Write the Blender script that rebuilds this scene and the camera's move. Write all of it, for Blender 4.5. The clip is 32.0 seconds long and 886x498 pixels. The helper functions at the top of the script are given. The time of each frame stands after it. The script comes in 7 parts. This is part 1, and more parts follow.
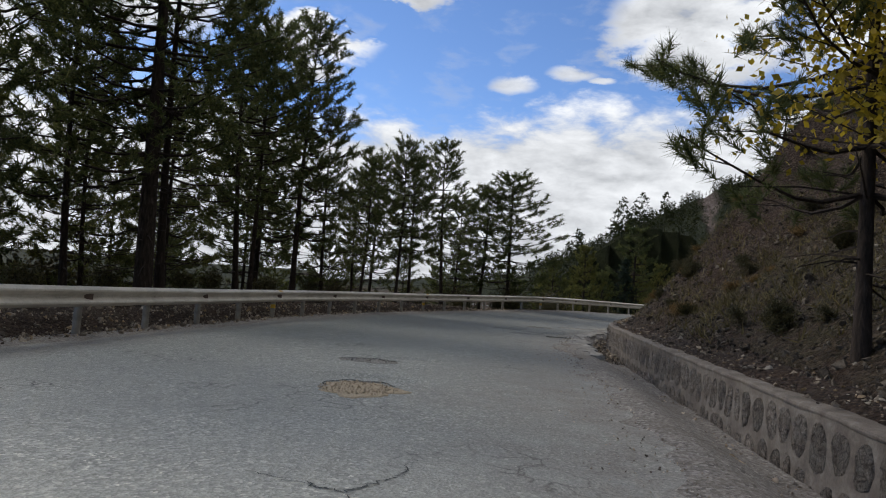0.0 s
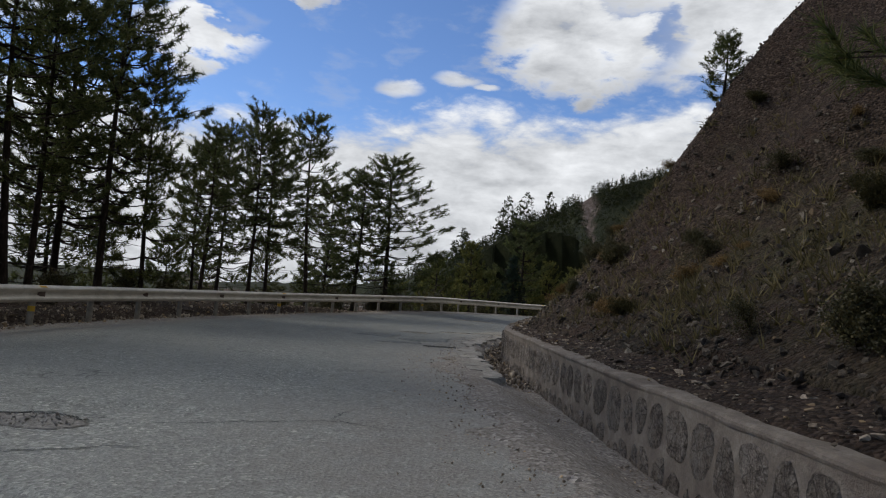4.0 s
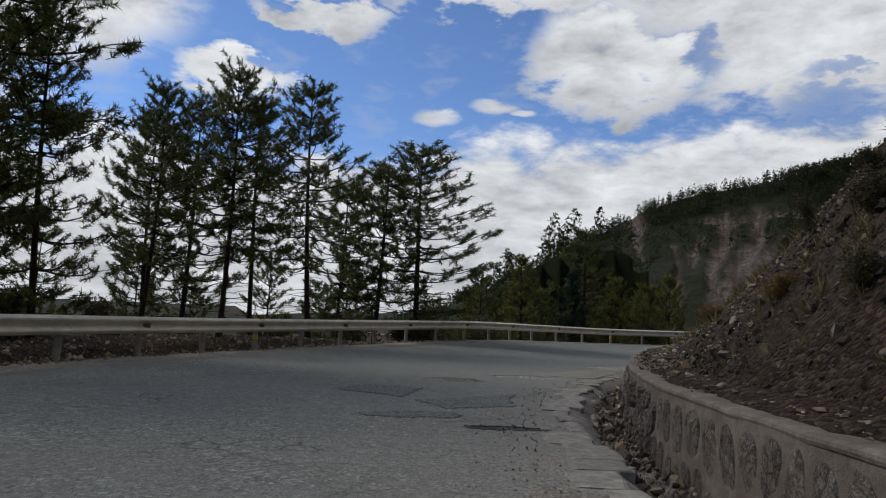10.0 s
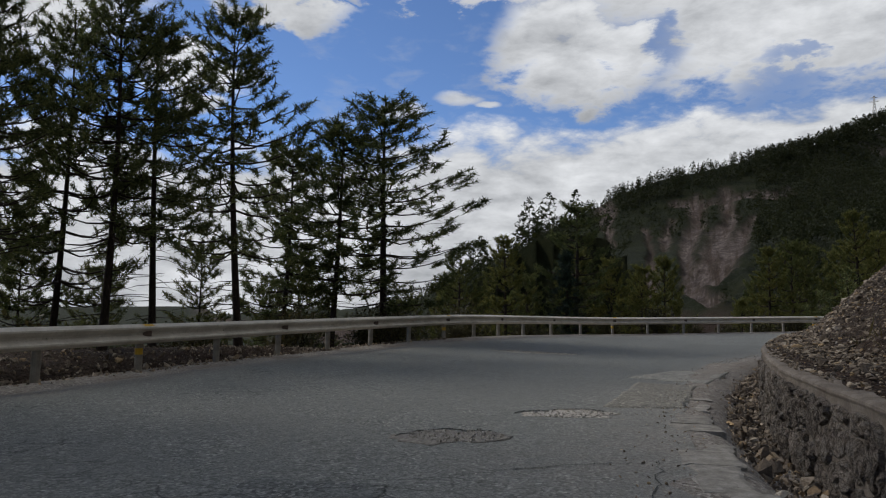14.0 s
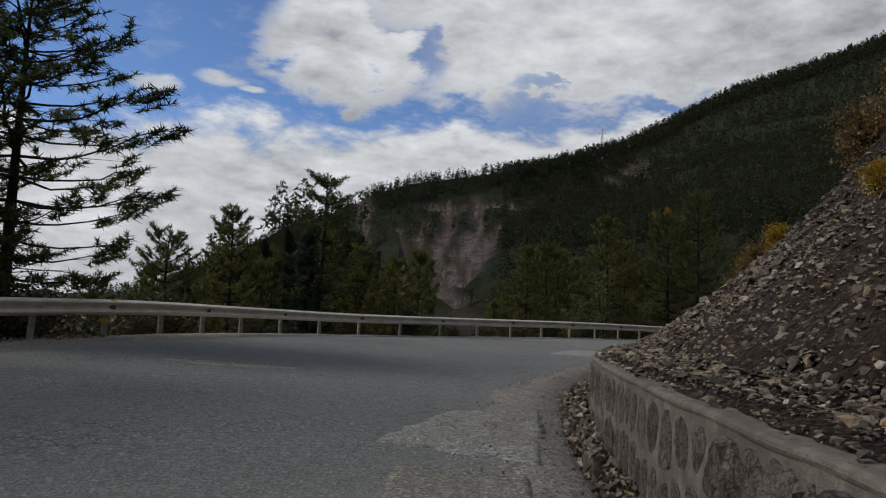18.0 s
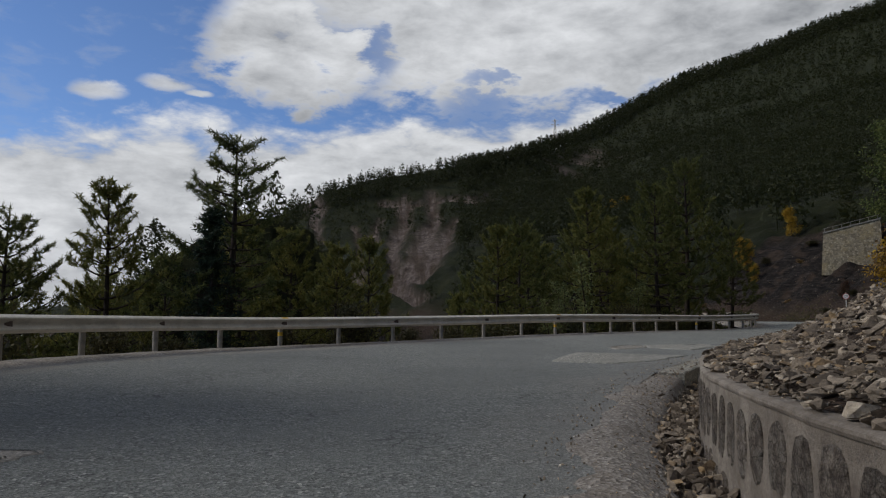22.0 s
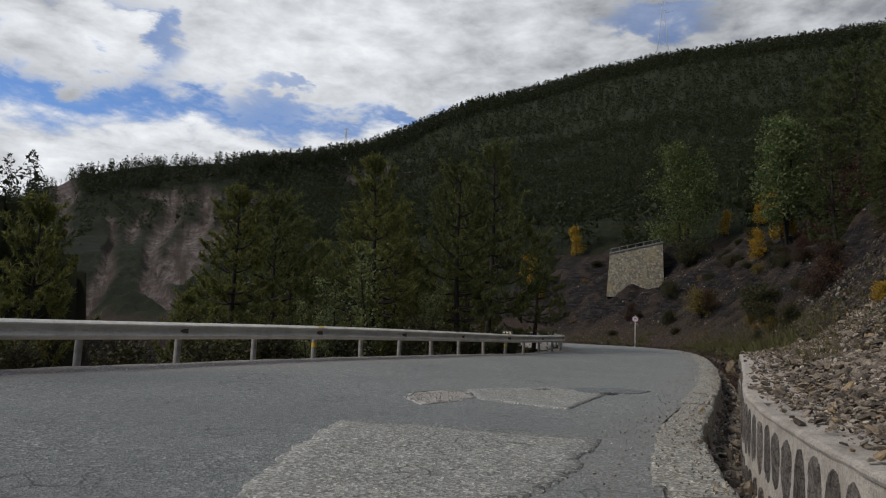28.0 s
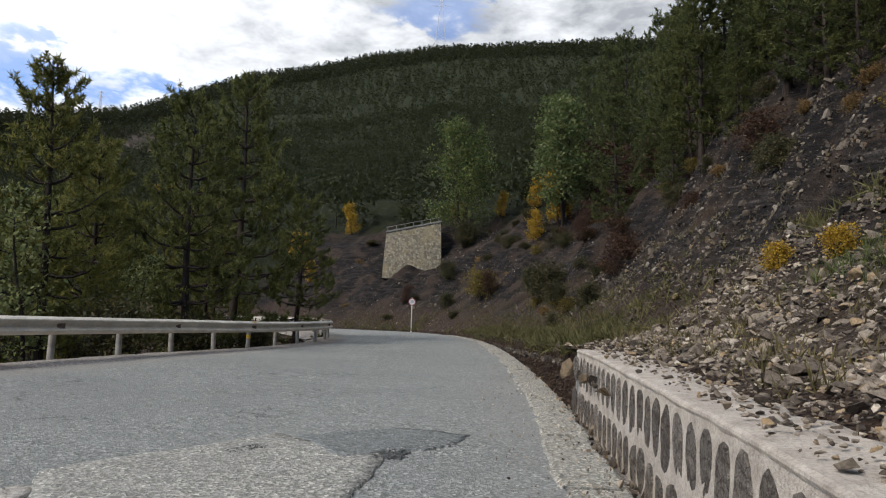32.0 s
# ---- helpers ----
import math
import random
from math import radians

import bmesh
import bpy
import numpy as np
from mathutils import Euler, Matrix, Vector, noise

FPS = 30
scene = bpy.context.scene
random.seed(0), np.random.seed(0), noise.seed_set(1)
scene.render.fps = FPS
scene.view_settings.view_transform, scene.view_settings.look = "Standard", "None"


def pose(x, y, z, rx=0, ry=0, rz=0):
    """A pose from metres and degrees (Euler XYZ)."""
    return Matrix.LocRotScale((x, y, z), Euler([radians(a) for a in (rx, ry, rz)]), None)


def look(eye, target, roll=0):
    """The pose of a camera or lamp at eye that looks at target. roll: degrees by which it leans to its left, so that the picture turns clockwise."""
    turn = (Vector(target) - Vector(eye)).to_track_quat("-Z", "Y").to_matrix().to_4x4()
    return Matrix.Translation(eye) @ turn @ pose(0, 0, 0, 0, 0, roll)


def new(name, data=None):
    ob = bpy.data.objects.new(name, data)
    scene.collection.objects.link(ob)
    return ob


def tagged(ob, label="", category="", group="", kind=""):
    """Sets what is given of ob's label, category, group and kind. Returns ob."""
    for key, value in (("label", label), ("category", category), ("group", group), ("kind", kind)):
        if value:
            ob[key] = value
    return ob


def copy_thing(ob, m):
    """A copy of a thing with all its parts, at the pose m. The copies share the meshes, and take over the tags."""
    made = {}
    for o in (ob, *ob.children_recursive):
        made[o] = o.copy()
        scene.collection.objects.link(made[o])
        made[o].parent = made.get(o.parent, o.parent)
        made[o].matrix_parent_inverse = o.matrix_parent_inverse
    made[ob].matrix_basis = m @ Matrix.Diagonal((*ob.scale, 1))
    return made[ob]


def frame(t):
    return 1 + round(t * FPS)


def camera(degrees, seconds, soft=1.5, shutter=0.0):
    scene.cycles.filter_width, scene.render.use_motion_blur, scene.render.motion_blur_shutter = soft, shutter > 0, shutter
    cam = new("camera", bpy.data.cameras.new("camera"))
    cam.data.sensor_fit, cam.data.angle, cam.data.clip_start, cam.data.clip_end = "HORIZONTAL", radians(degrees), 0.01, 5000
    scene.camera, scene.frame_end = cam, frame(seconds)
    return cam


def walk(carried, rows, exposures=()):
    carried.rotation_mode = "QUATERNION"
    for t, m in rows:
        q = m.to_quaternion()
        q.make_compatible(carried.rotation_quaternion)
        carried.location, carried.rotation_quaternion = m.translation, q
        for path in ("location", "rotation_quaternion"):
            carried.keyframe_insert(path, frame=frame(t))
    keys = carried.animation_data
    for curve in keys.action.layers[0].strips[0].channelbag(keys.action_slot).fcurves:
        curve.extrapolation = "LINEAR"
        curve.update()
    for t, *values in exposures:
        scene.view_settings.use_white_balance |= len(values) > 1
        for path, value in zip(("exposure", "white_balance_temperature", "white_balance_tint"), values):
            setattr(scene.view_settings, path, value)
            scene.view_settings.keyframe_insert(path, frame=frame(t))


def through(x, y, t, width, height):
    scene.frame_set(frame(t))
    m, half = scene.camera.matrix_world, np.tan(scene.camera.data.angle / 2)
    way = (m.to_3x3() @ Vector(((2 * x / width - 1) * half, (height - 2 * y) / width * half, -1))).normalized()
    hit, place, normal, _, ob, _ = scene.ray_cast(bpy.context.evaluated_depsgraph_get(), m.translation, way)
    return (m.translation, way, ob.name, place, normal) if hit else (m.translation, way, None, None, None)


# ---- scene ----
cam = camera(63.6, 32.0, 1.15)
PATH = [
    (0, (0.169, -5.131, 1.023), (-0.108, -3.154, 1.134), 4.7),
    (0.5, (0.173, -4.531, 1.004), (0.043, -2.539, 1.124), 1.9),
    (1, (0.199, -3.945, 0.989), (0.182, -1.949, 1.117), 1.1),
    (1.5, (0.203, -3.333, 0.972), (0.211, -1.337, 1.102), 1.2),
    (2, (0.229, -2.688, 0.951), (0.262, -0.693, 1.087), 1.0),
    (2.5, (0.262, -2.073, 0.928), (0.332, -0.08, 1.074), 1.3),
    (4.5, (0.4, 0.392, 0.915), (0.346, 2.387, 1.048), 7.1),
    (5, (0.393, 1.034, 0.897), (0.045, 3.001, 1.004), 7.3),
    (5.5, (0.351, 1.664, 0.892), (0.234, 3.656, 1.029), 3.6),
    (6, (0.338, 2.313, 0.882), (0.28, 4.306, 1.04), 3.2),
    (6.5, (0.349, 2.988, 0.88), (0.391, 4.98, 1.056), 1.4),
    (7, (0.434, 3.706, 0.877), (0.696, 5.68, 1.064), 0.5),
    (7.5, (0.495, 4.413, 0.855), (0.582, 6.403, 1.039), 4.4),
    (8, (0.496, 5.121, 0.845), (0.373, 7.11, 1.018), 5.5),
    (8.5, (0.478, 5.804, 0.844), (0.312, 7.788, 1.032), 5.1),
    (9, (0.426, 6.395, 0.839), (0.243, 8.377, 1.036), 4.7),
    (9.5, (0.42, 7.065, 0.845), (0.291, 9.05, 1.052), 3.6),
    (10, (0.409, 7.711, 0.841), (0.328, 9.698, 1.052), 3.0),
    (10.5, (0.411, 8.389, 0.835), (0.354, 10.377, 1.04), 3.0),
    (11, (0.4, 8.755, 0.888), (0.378, 10.746, 1.078), 4.0),
    (11.5, (0.378, 9.536, 0.92), (0.373, 11.528, 1.1), 4.3),
    (12, (0.405, 10.313, 0.914), (0.366, 12.305, 1.091), 4.7),
    (12.5, (0.397, 11.054, 0.918), (0.195, 13.037, 1.087), 6.9),
    (13, (0.263, 11.733, 0.93), (-0.214, 13.67, 1.081), 7.7),
    (13.5, (0.156, 12.461, 0.925), (-0.198, 14.421, 1.106), 3.8),
    (14, (0.128, 13.261, 0.916), (0.133, 15.252, 1.11), 0.9),
    (14.5, (0.158, 13.978, 0.899), (0.331, 15.961, 1.094), 2.2),
    (15, (0.226, 14.654, 0.9), (0.468, 16.629, 1.095), 3.1),
    (15.5, (0.357, 15.474, 0.919), (0.67, 17.439, 1.126), 3.1),
    (17.5, (1.389, 18.737, 0.927), (1.979, 20.635, 1.147), 3.6),
    (18, (1.721, 19.554, 0.942), (2.39, 21.428, 1.147), 3.2),
    (18.5, (2.034, 20.375, 0.943), (2.719, 22.245, 1.13), 2.9),
    (19, (2.447, 21.184, 0.96), (3.293, 22.985, 1.157), 1.3),
    (19.5, (2.779, 21.962, 0.96), (3.557, 23.791, 1.178), 3.1),
    (20, (3.123, 22.725, 0.963), (3.792, 24.598, 1.177), 4.1),
    (20.5, (3.405, 23.479, 0.963), (3.988, 25.381, 1.17), 4.1),
    (21, (3.699, 24.28, 0.976), (4.244, 26.193, 1.18), 3.2),
    (21.5, (3.932, 25.103, 0.977), (4.542, 26.997, 1.179), 2.0),
    (22, (4.234, 25.825, 0.998), (5.014, 27.656, 1.201), 0.4),
    (22.5, (4.637, 26.633, 0.973), (5.593, 28.378, 1.177), 0.7),
    (23, (5.016, 27.314, 0.975), (5.974, 29.057, 1.186), 2.6),
    (23.5, (5.444, 28.059, 0.985), (6.43, 29.784, 1.208), 3.8),
    (24, (5.862, 28.832, 0.993), (6.746, 30.612, 1.219), 5.5),
    (24.5, (6.292, 29.564, 1.027), (7.232, 31.313, 1.262), 3.7),
    (25, (6.744, 30.271, 1.06), (7.809, 31.945, 1.315), 2.1),
    (25.5, (7.282, 30.966, 1.085), (8.436, 32.58, 1.339), 1.6),
    (27.5, (9.582, 33.806, 1.117), (10.859, 35.326, 1.36), 2.2),
    (28, (10.129, 34.477, 1.15), (11.415, 35.988, 1.399), 2.5),
    (28.5, (10.707, 35.091, 1.171), (12.045, 36.556, 1.419), 1.8),
    (29, (11.297, 35.64, 1.189), (12.72, 37.023, 1.438), 0.7),
    (29.5, (11.965, 36.178, 1.223), (13.475, 37.465, 1.472), -0.0),
    (30, (12.628, 36.692, 1.241), (14.22, 37.88, 1.475), -0.5),
    (30.5, (13.359, 37.168, 1.264), (15.018, 38.263, 1.487), -0.3),
    (31, (14.011, 37.606, 1.273), (15.648, 38.731, 1.511), 1.0),
    (31.5, (14.727, 38.069, 1.296), (16.372, 39.18, 1.537), 1.2),
    (32, (15.439, 38.498, 1.313), (17.13, 39.541, 1.541), 1.7),
]
walk(cam, [(t, look(eye, aim, lean)) for t, eye, aim, lean in PATH],
     [(0, 0.3), (2.5, 0.2), (6, 0.1), (14, -0.05), (19, -0.15), (25, -0.1), (28, 0.15), (30, 0.58), (32, 0.92)])

# ---- world, sun, exposure ----
SUN_AZ, SUN_EL = 292.0, 41.0


def build_world():
    w = bpy.data.worlds.new("sky")
    scene.world = w
    w.use_nodes = True
    nt = w.node_tree
    nt.nodes.clear()
    N, L = nt.nodes.new, nt.links.new

    def math_(op, a, b=0.0, c=0.0):
        n = N("ShaderNodeMath")
        n.operation = op
        for i, v in enumerate((a, b, c)):
            if isinstance(v, (int, float)):
                n.inputs[i].default_value = v
            else:
                L(v, n.inputs[i])
        return n.outputs[0]

    def ramp(v, lo, hi):
        n = N("ShaderNodeMapRange")
        n.interpolation_type = "SMOOTHSTEP"
        L(v, n.inputs[0])
        n.inputs[1].default_value, n.inputs[2].default_value = lo, hi
        return n.outputs[0]

    tc = N("ShaderNodeTexCoord")
    sky = N("ShaderNodeTexSky")
    sky.sky_type, sky.sun_disc = "NISHITA", False
    sky.sun_elevation, sky.sun_rotation = radians(SUN_EL), radians(SUN_AZ)
    sky.altitude, sky.air_density, sky.dust_density, sky.ozone_density = 2600, 1.0, 0.6, 2.0
    sep = N("ShaderNodeSeparateXYZ")
    L(tc.outputs["Generated"], sep.inputs[0])
    x, y, z = sep.outputs

    def cloud_noise(scale, detail, dist, stretch, seed):
        m = N("ShaderNodeMapping")
        L(tc.outputs["Generated"], m.inputs[0])
        m.inputs["Scale"].default_value = (1, 1, stretch)
        m.inputs["Location"].default_value = (seed, seed * 0.7, 0)
        n = N("ShaderNodeTexNoise")
        L(m.outputs[0], n.inputs["Vector"])
        n.inputs["Scale"].default_value, n.inputs["Detail"].default_value = scale, detail
        n.inputs["Roughness"].default_value, n.inputs["Distortion"].default_value = 0.58, dist
        return n.outputs[0]

    big = cloud_noise(5.0, 9, 0.15, 2.2, 3.1)
    fine = cloud_noise(16.0, 8, 0.2, 2.4, 7.3)
    az = math_("MULTIPLY", math_("ARCTAN2", x, y), 57.29578)
    el = math_("MULTIPLY", math_("ARCSINE", z), 57.29578)
    wob = math_("ADD", math_("MULTIPLY", math_("SUBTRACT", big, 0.5), 9.0), math_("MULTIPLY", math_("SUBTRACT", fine, 0.5), 7.0))
    elw = math_("ADD", el, wob)
    azw = math_("ADD", az, math_("MULTIPLY", wob, 0.8))
    # the low bank of cloud, its upper edge rising to the east
    bank = ramp(math_("SUBTRACT", math_("ADD", math_("MULTIPLY", az, 0.075), 14.4), elw), -0.9, 2.0)
    # the high field of cloud over the ridge
    field = math_("MULTIPLY", ramp(azw, 14.0, 20.0), ramp(elw, 16.4, 18.6))

    def puff(a, e, wa, we, soft=0.5):
        u = math_("DIVIDE", math_("SUBTRACT", azw, a), wa)
        v = math_("DIVIDE", math_("SUBTRACT", elw, e), we)
        d = math_("ADD", math_("MULTIPLY", u, u), math_("MULTIPLY", v, v))
        return ramp(d, 1.0 + soft * 1.6, 1.0 - soft)

    cover = math_("MAXIMUM", bank, field)
    for a, e, wa, we in ((-3.4, 16.4, 1.5, 0.55), (1.4, 17.5, 1.7, 0.45), (3.6, 17.0, 0.9, 0.3)):
        u = math_("DIVIDE", math_("SUBTRACT", math_("ADD", az, math_("MULTIPLY", wob, 0.25)), a), wa)
        v = math_("DIVIDE", math_("SUBTRACT", math_("ADD", el, math_("MULTIPLY", wob, 0.2)), e), we)
        d = math_("ADD", math_("MULTIPLY", u, u), math_("MULTIPLY", v, v))
        cover = math_("MAXIMUM", cover, math_("MULTIPLY", ramp(d, 2.2, 0.1), 0.9))
    for p in ((9.3, 21.5, 4.6, 3.6), (13.0, 20.0, 5.0, 2.2), (-20.5, 17.3, 4.2, 1.7),
              (-13.0, 24.0, 5.0, 1.3), (3.0, 26.5, 10.0, 2.0), (22.0, 27.0, 14.0, 5.0), (-34.0, 22.0, 9.0, 5.0), (-50, 14, 14, 6)):
        cover = math_("MAXIMUM", cover, puff(*p))
    gaps = None
    for p in ((17.8, 21.0, 1.2, 1.6), (57.0, 24.6, 4.0, 1.3), (26.5, 18.0, 2.6, 0.8), (36.5, 17.2, 1.6, 0.7), (61.0, 27.0, 2.5, 1.0)):
        g = puff(*p, 0.8)
        gaps = g if gaps is None else math_("MAXIMUM", gaps, g)
    cover = math_("MULTIPLY", cover, math_("SUBTRACT", 1.0, math_("MULTIPLY", gaps, 0.65)))
    # elsewhere over the sky: broken cloud
    over = math_("MULTIPLY", ramp(big, 0.46, 0.6), ramp(el, 29.0, 36.0))
    cover = math_("MAXIMUM", cover, over)
    wisps = math_("MULTIPLY", ramp(fine, 0.5, 0.75), 0.25)
    cover = math_("MAXIMUM", cover, wisps)
    shade = N("ShaderNodeValToRGB")
    # thicker, greyer cloud over the mountain to the east
    thick = math_("MULTIPLY", ramp(az, 30.0, 62.0), 0.2)
    L(math_("ADD", thick, math_("ADD", math_("MULTIPLY", fine, 0.55), math_("MULTIPLY", big, 0.45))), shade.inputs[0])
    r = shade.color_ramp
    r.elements[0].position, r.elements[0].color = 0.36, (0.82, 0.84, 0.87, 1)
    r.elements[1].position, r.elements[1].color = 0.78, (0.24, 0.255, 0.28, 1)
    skyc = N("ShaderNodeVectorMath")
    skyc.operation = "MULTIPLY"
    L(sky.outputs[0], skyc.inputs[0])
    skyc.inputs[1].default_value = (SKY * 0.83, SKY * 0.95, SKY * 1.13)
    mix = N("ShaderNodeMix")
    mix.data_type = "RGBA"
    L(cover, mix.inputs[0])
    L(skyc.outputs[0], mix.inputs[6])
    L(shade.outputs[0], mix.inputs[7])
    bg = N("ShaderNodeBackground")
    L(mix.outputs[2], bg.inputs[0])
    bg.inputs[1].default_value = 1.0
    out = N("ShaderNodeOutputWorld")
    L(bg.outputs[0], out.inputs[0])


SKY = 0.12
build_world()
sun = new("sun", bpy.data.lights.new("sun", "SUN"))
sun.data.energy, sun.data.angle, sun.data.color = 2.2, radians(20), (1.0, 0.94, 0.86)
sun.matrix_world = look((0, 0, 60), (-60 * math.sin(radians(SUN_AZ)) / math.tan(radians(SUN_EL)), -60 * math.cos(radians(SUN_AZ)) / math.tan(radians(SUN_EL)), 0))

# ---- materials ----


class Mat:
    """A node material with a principled surface, and shorthands for its nodes."""

    def __init__(self, name, rough=0.8, metal=0.0, spec=0.3):
        self.m = bpy.data.materials.new(name)
        self.m.use_nodes = True
        self.nt = self.m.node_tree
        self.p = self.nt.nodes["Principled BSDF"]
        self.p.inputs["Roughness"].default_value, self.p.inputs["Metallic"].default_value = rough, metal
        self.p.inputs["Specular IOR Level"].default_value = spec
        self.co = self.nt.nodes.new("ShaderNodeTexCoord").outputs["Object"]

    def in_place(self):
        """Patterns fixed to the place, not to the object: one fabric over many pieces."""
        self.co = self.nt.nodes.new("ShaderNodeNewGeometry").outputs["Position"]
        return self

    def n(self, kind):
        return self.nt.nodes.new(kind)

    def link(self, a, b):
        self.nt.links.new(a, b)

    def noise(self, scale, detail=4, rough=0.6, dist=0.0, co=None):
        n = self.n("ShaderNodeTexNoise")
        self.link(co or self.co, n.inputs["Vector"])
        n.inputs["Scale"].default_value, n.inputs["Detail"].default_value = scale, detail
        n.inputs["Roughness"].default_value, n.inputs["Distortion"].default_value = rough, dist
        return n.outputs[0]

    def cells(self, scale, feature="F1", out="Distance"):
        n = self.n("ShaderNodeTexVoronoi")
        n.feature = feature
        self.link(self.co, n.inputs["Vector"])
        n.inputs["Scale"].default_value = scale
        return n.outputs[out]

    def ramp(self, v, *stops):
        n = self.n("ShaderNodeValToRGB")
        self.link(v, n.inputs[0])
        e = n.color_ramp.elements
        while len(e) < len(stops):
            e.new(0.5)
        for k, (pos, col) in zip(e, stops):
            k.position = pos
            k.color = (*col, 1) if isinstance(col, tuple) else (col, col, col, 1)
        return n.outputs[0]

    def mix(self, f, a, b, how="MIX"):
        n = self.n("ShaderNodeMix")
        n.data_type, n.blend_type = "RGBA", how
        for s, v in ((n.inputs[0], f), (n.inputs[6], a), (n.inputs[7], b)):
            if isinstance(v, (int, float)):
                s.default_value = v
            elif isinstance(v, tuple):
                s.default_value = (*v, 1)
            else:
                self.link(v, s)
        return n.outputs[2]

    def math(self, op, a, b=0.0):
        n = self.n("ShaderNodeMath")
        n.operation = op
        for i, v in enumerate((a, b)):
            if isinstance(v, (int, float)):
                n.inputs[i].default_value = v
            else:
                self.link(v, n.inputs[i])
        return n.outputs[0]

    def attr(self, name):
        n = self.n("ShaderNodeAttribute")
        n.attribute_name = name
        return n.outputs["Fac"]

    def rand(self):
        return self.n("ShaderNodeObjectInfo").outputs["Random"]

    def island(self):
        return self.n("ShaderNodeNewGeometry").outputs["Random Per Island"]

    def colour(self, v):
        if isinstance(v, tuple):
            self.p.inputs["Base Color"].default_value = (*v, 1)
        else:
            self.link(v, self.p.inputs["Base Color"])
        return self

    def bump(self, v, strength=0.5, depth=0.02):
        n = self.n("ShaderNodeBump")
        n.inputs["Strength"].default_value, n.inputs["Distance"].default_value = strength, depth
        self.link(v, n.inputs["Height"])
        self.link(n.outputs[0], self.p.inputs["Normal"])
        return self


def make_asphalt(name="asphalt", level=1.0, chips=0.0, tint=(1.0, 1.0, 1.0)):
    """Old chip-sealed asphalt: stones of one to four centimetres in dark binder, worn and cracked."""
    k = Mat(name, 0.92, spec=0.2).in_place()
    grit, coarse, blot = k.noise(75, 3, 0.75), k.noise(24, 4, 0.75), k.noise(7, 5, 0.7)
    cells = k.cells(48)
    mid, large = k.noise(1.6, 6, 0.65, 0.3), k.noise(0.35, 4, 0.55, 0.4)
    chip = k.ramp(k.cells(48, "F1", "Color"), (0.1, (0.042, 0.043, 0.041)), (0.5, (0.10, 0.102, 0.098)), (0.8, (0.175, 0.175, 0.166)), (1.0, (0.36, 0.35, 0.32)))
    fine = k.ramp(grit, (0.34, (0.03, 0.031, 0.030)), (0.5, (0.11, 0.112, 0.107)), (0.62, (0.19, 0.191, 0.18)), (0.75, (0.32, 0.31, 0.285)))
    worn = k.ramp(mid, (0.35, 0.25 + chips), (0.62, 0.85))
    col = k.mix(worn, fine, chip)
    col = k.mix(1.0, col, k.ramp(coarse, (0.32, 0.84), (0.5, 1.0), (0.68, 1.16)), "MULTIPLY")
    col = k.mix(1.0, col, k.ramp(blot, (0.3, 0.86), (0.5, 1.0), (0.7, 1.14)), "MULTIPLY")
    col = k.mix(k.ramp(large, (0.45, 0.0), (0.65, 0.45)), col, k.ramp(grit, (0.35, (0.045, 0.046, 0.046)), (0.7, (0.15, 0.15, 0.145))))
    col = k.mix(1.0, col, (level * 1.29 * tint[0], level * 1.33 * tint[1], level * 1.31 * tint[2]), "MULTIPLY")
    # pale: stretches seen under brighter light, the gain put into the colour
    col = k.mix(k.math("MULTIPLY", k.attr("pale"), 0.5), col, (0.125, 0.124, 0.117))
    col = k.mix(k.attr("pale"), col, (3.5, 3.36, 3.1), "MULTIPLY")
    # crazed areas
    nz = k.n("ShaderNodeTexNoise")
    k.link(k.co, nz.inputs["Vector"])
    nz.inputs["Scale"].default_value, nz.inputs["Detail"].default_value = 3.0, 4
    cr = k.n("ShaderNodeTexVoronoi")
    cr.feature = "DISTANCE_TO_EDGE"
    k.link(k.mix(0.22, k.co, nz.outputs["Color"]), cr.inputs["Vector"])
    cr.inputs["Scale"].default_value = 4.2
    line = k.ramp(cr.outputs["Distance"], (0.0, 1.0), (0.045, 0.0))
    line = k.math("MULTIPLY", line, k.ramp(k.noise(0.55, 4), (0.54, 0.0), (0.64, 0.75)))
    col = k.mix(line, col, (0.03, 0.03, 0.029))
    # dust and grit towards the edges
    dm = k.math("MULTIPLY", k.attr("dirt"), k.ramp(k.noise(1.9, 6, 0.7), (0.3, 0.2), (0.6, 1.0)))
    dust = k.ramp(k.noise(38, 4, 0.75), (0.3, (0.10, 0.089, 0.076)), (0.5, (0.22, 0.20, 0.174)), (0.7, (0.40, 0.37, 0.33)))
    col = k.mix(dm, col, dust)
    k.colour(col)
    h = k.math("ADD", k.math("MULTIPLY", cells, 0.8), k.math("ADD", grit, k.math("MULTIPLY", coarse, 0.8)))
    return k.bump(h, 0.7, 0.014).m


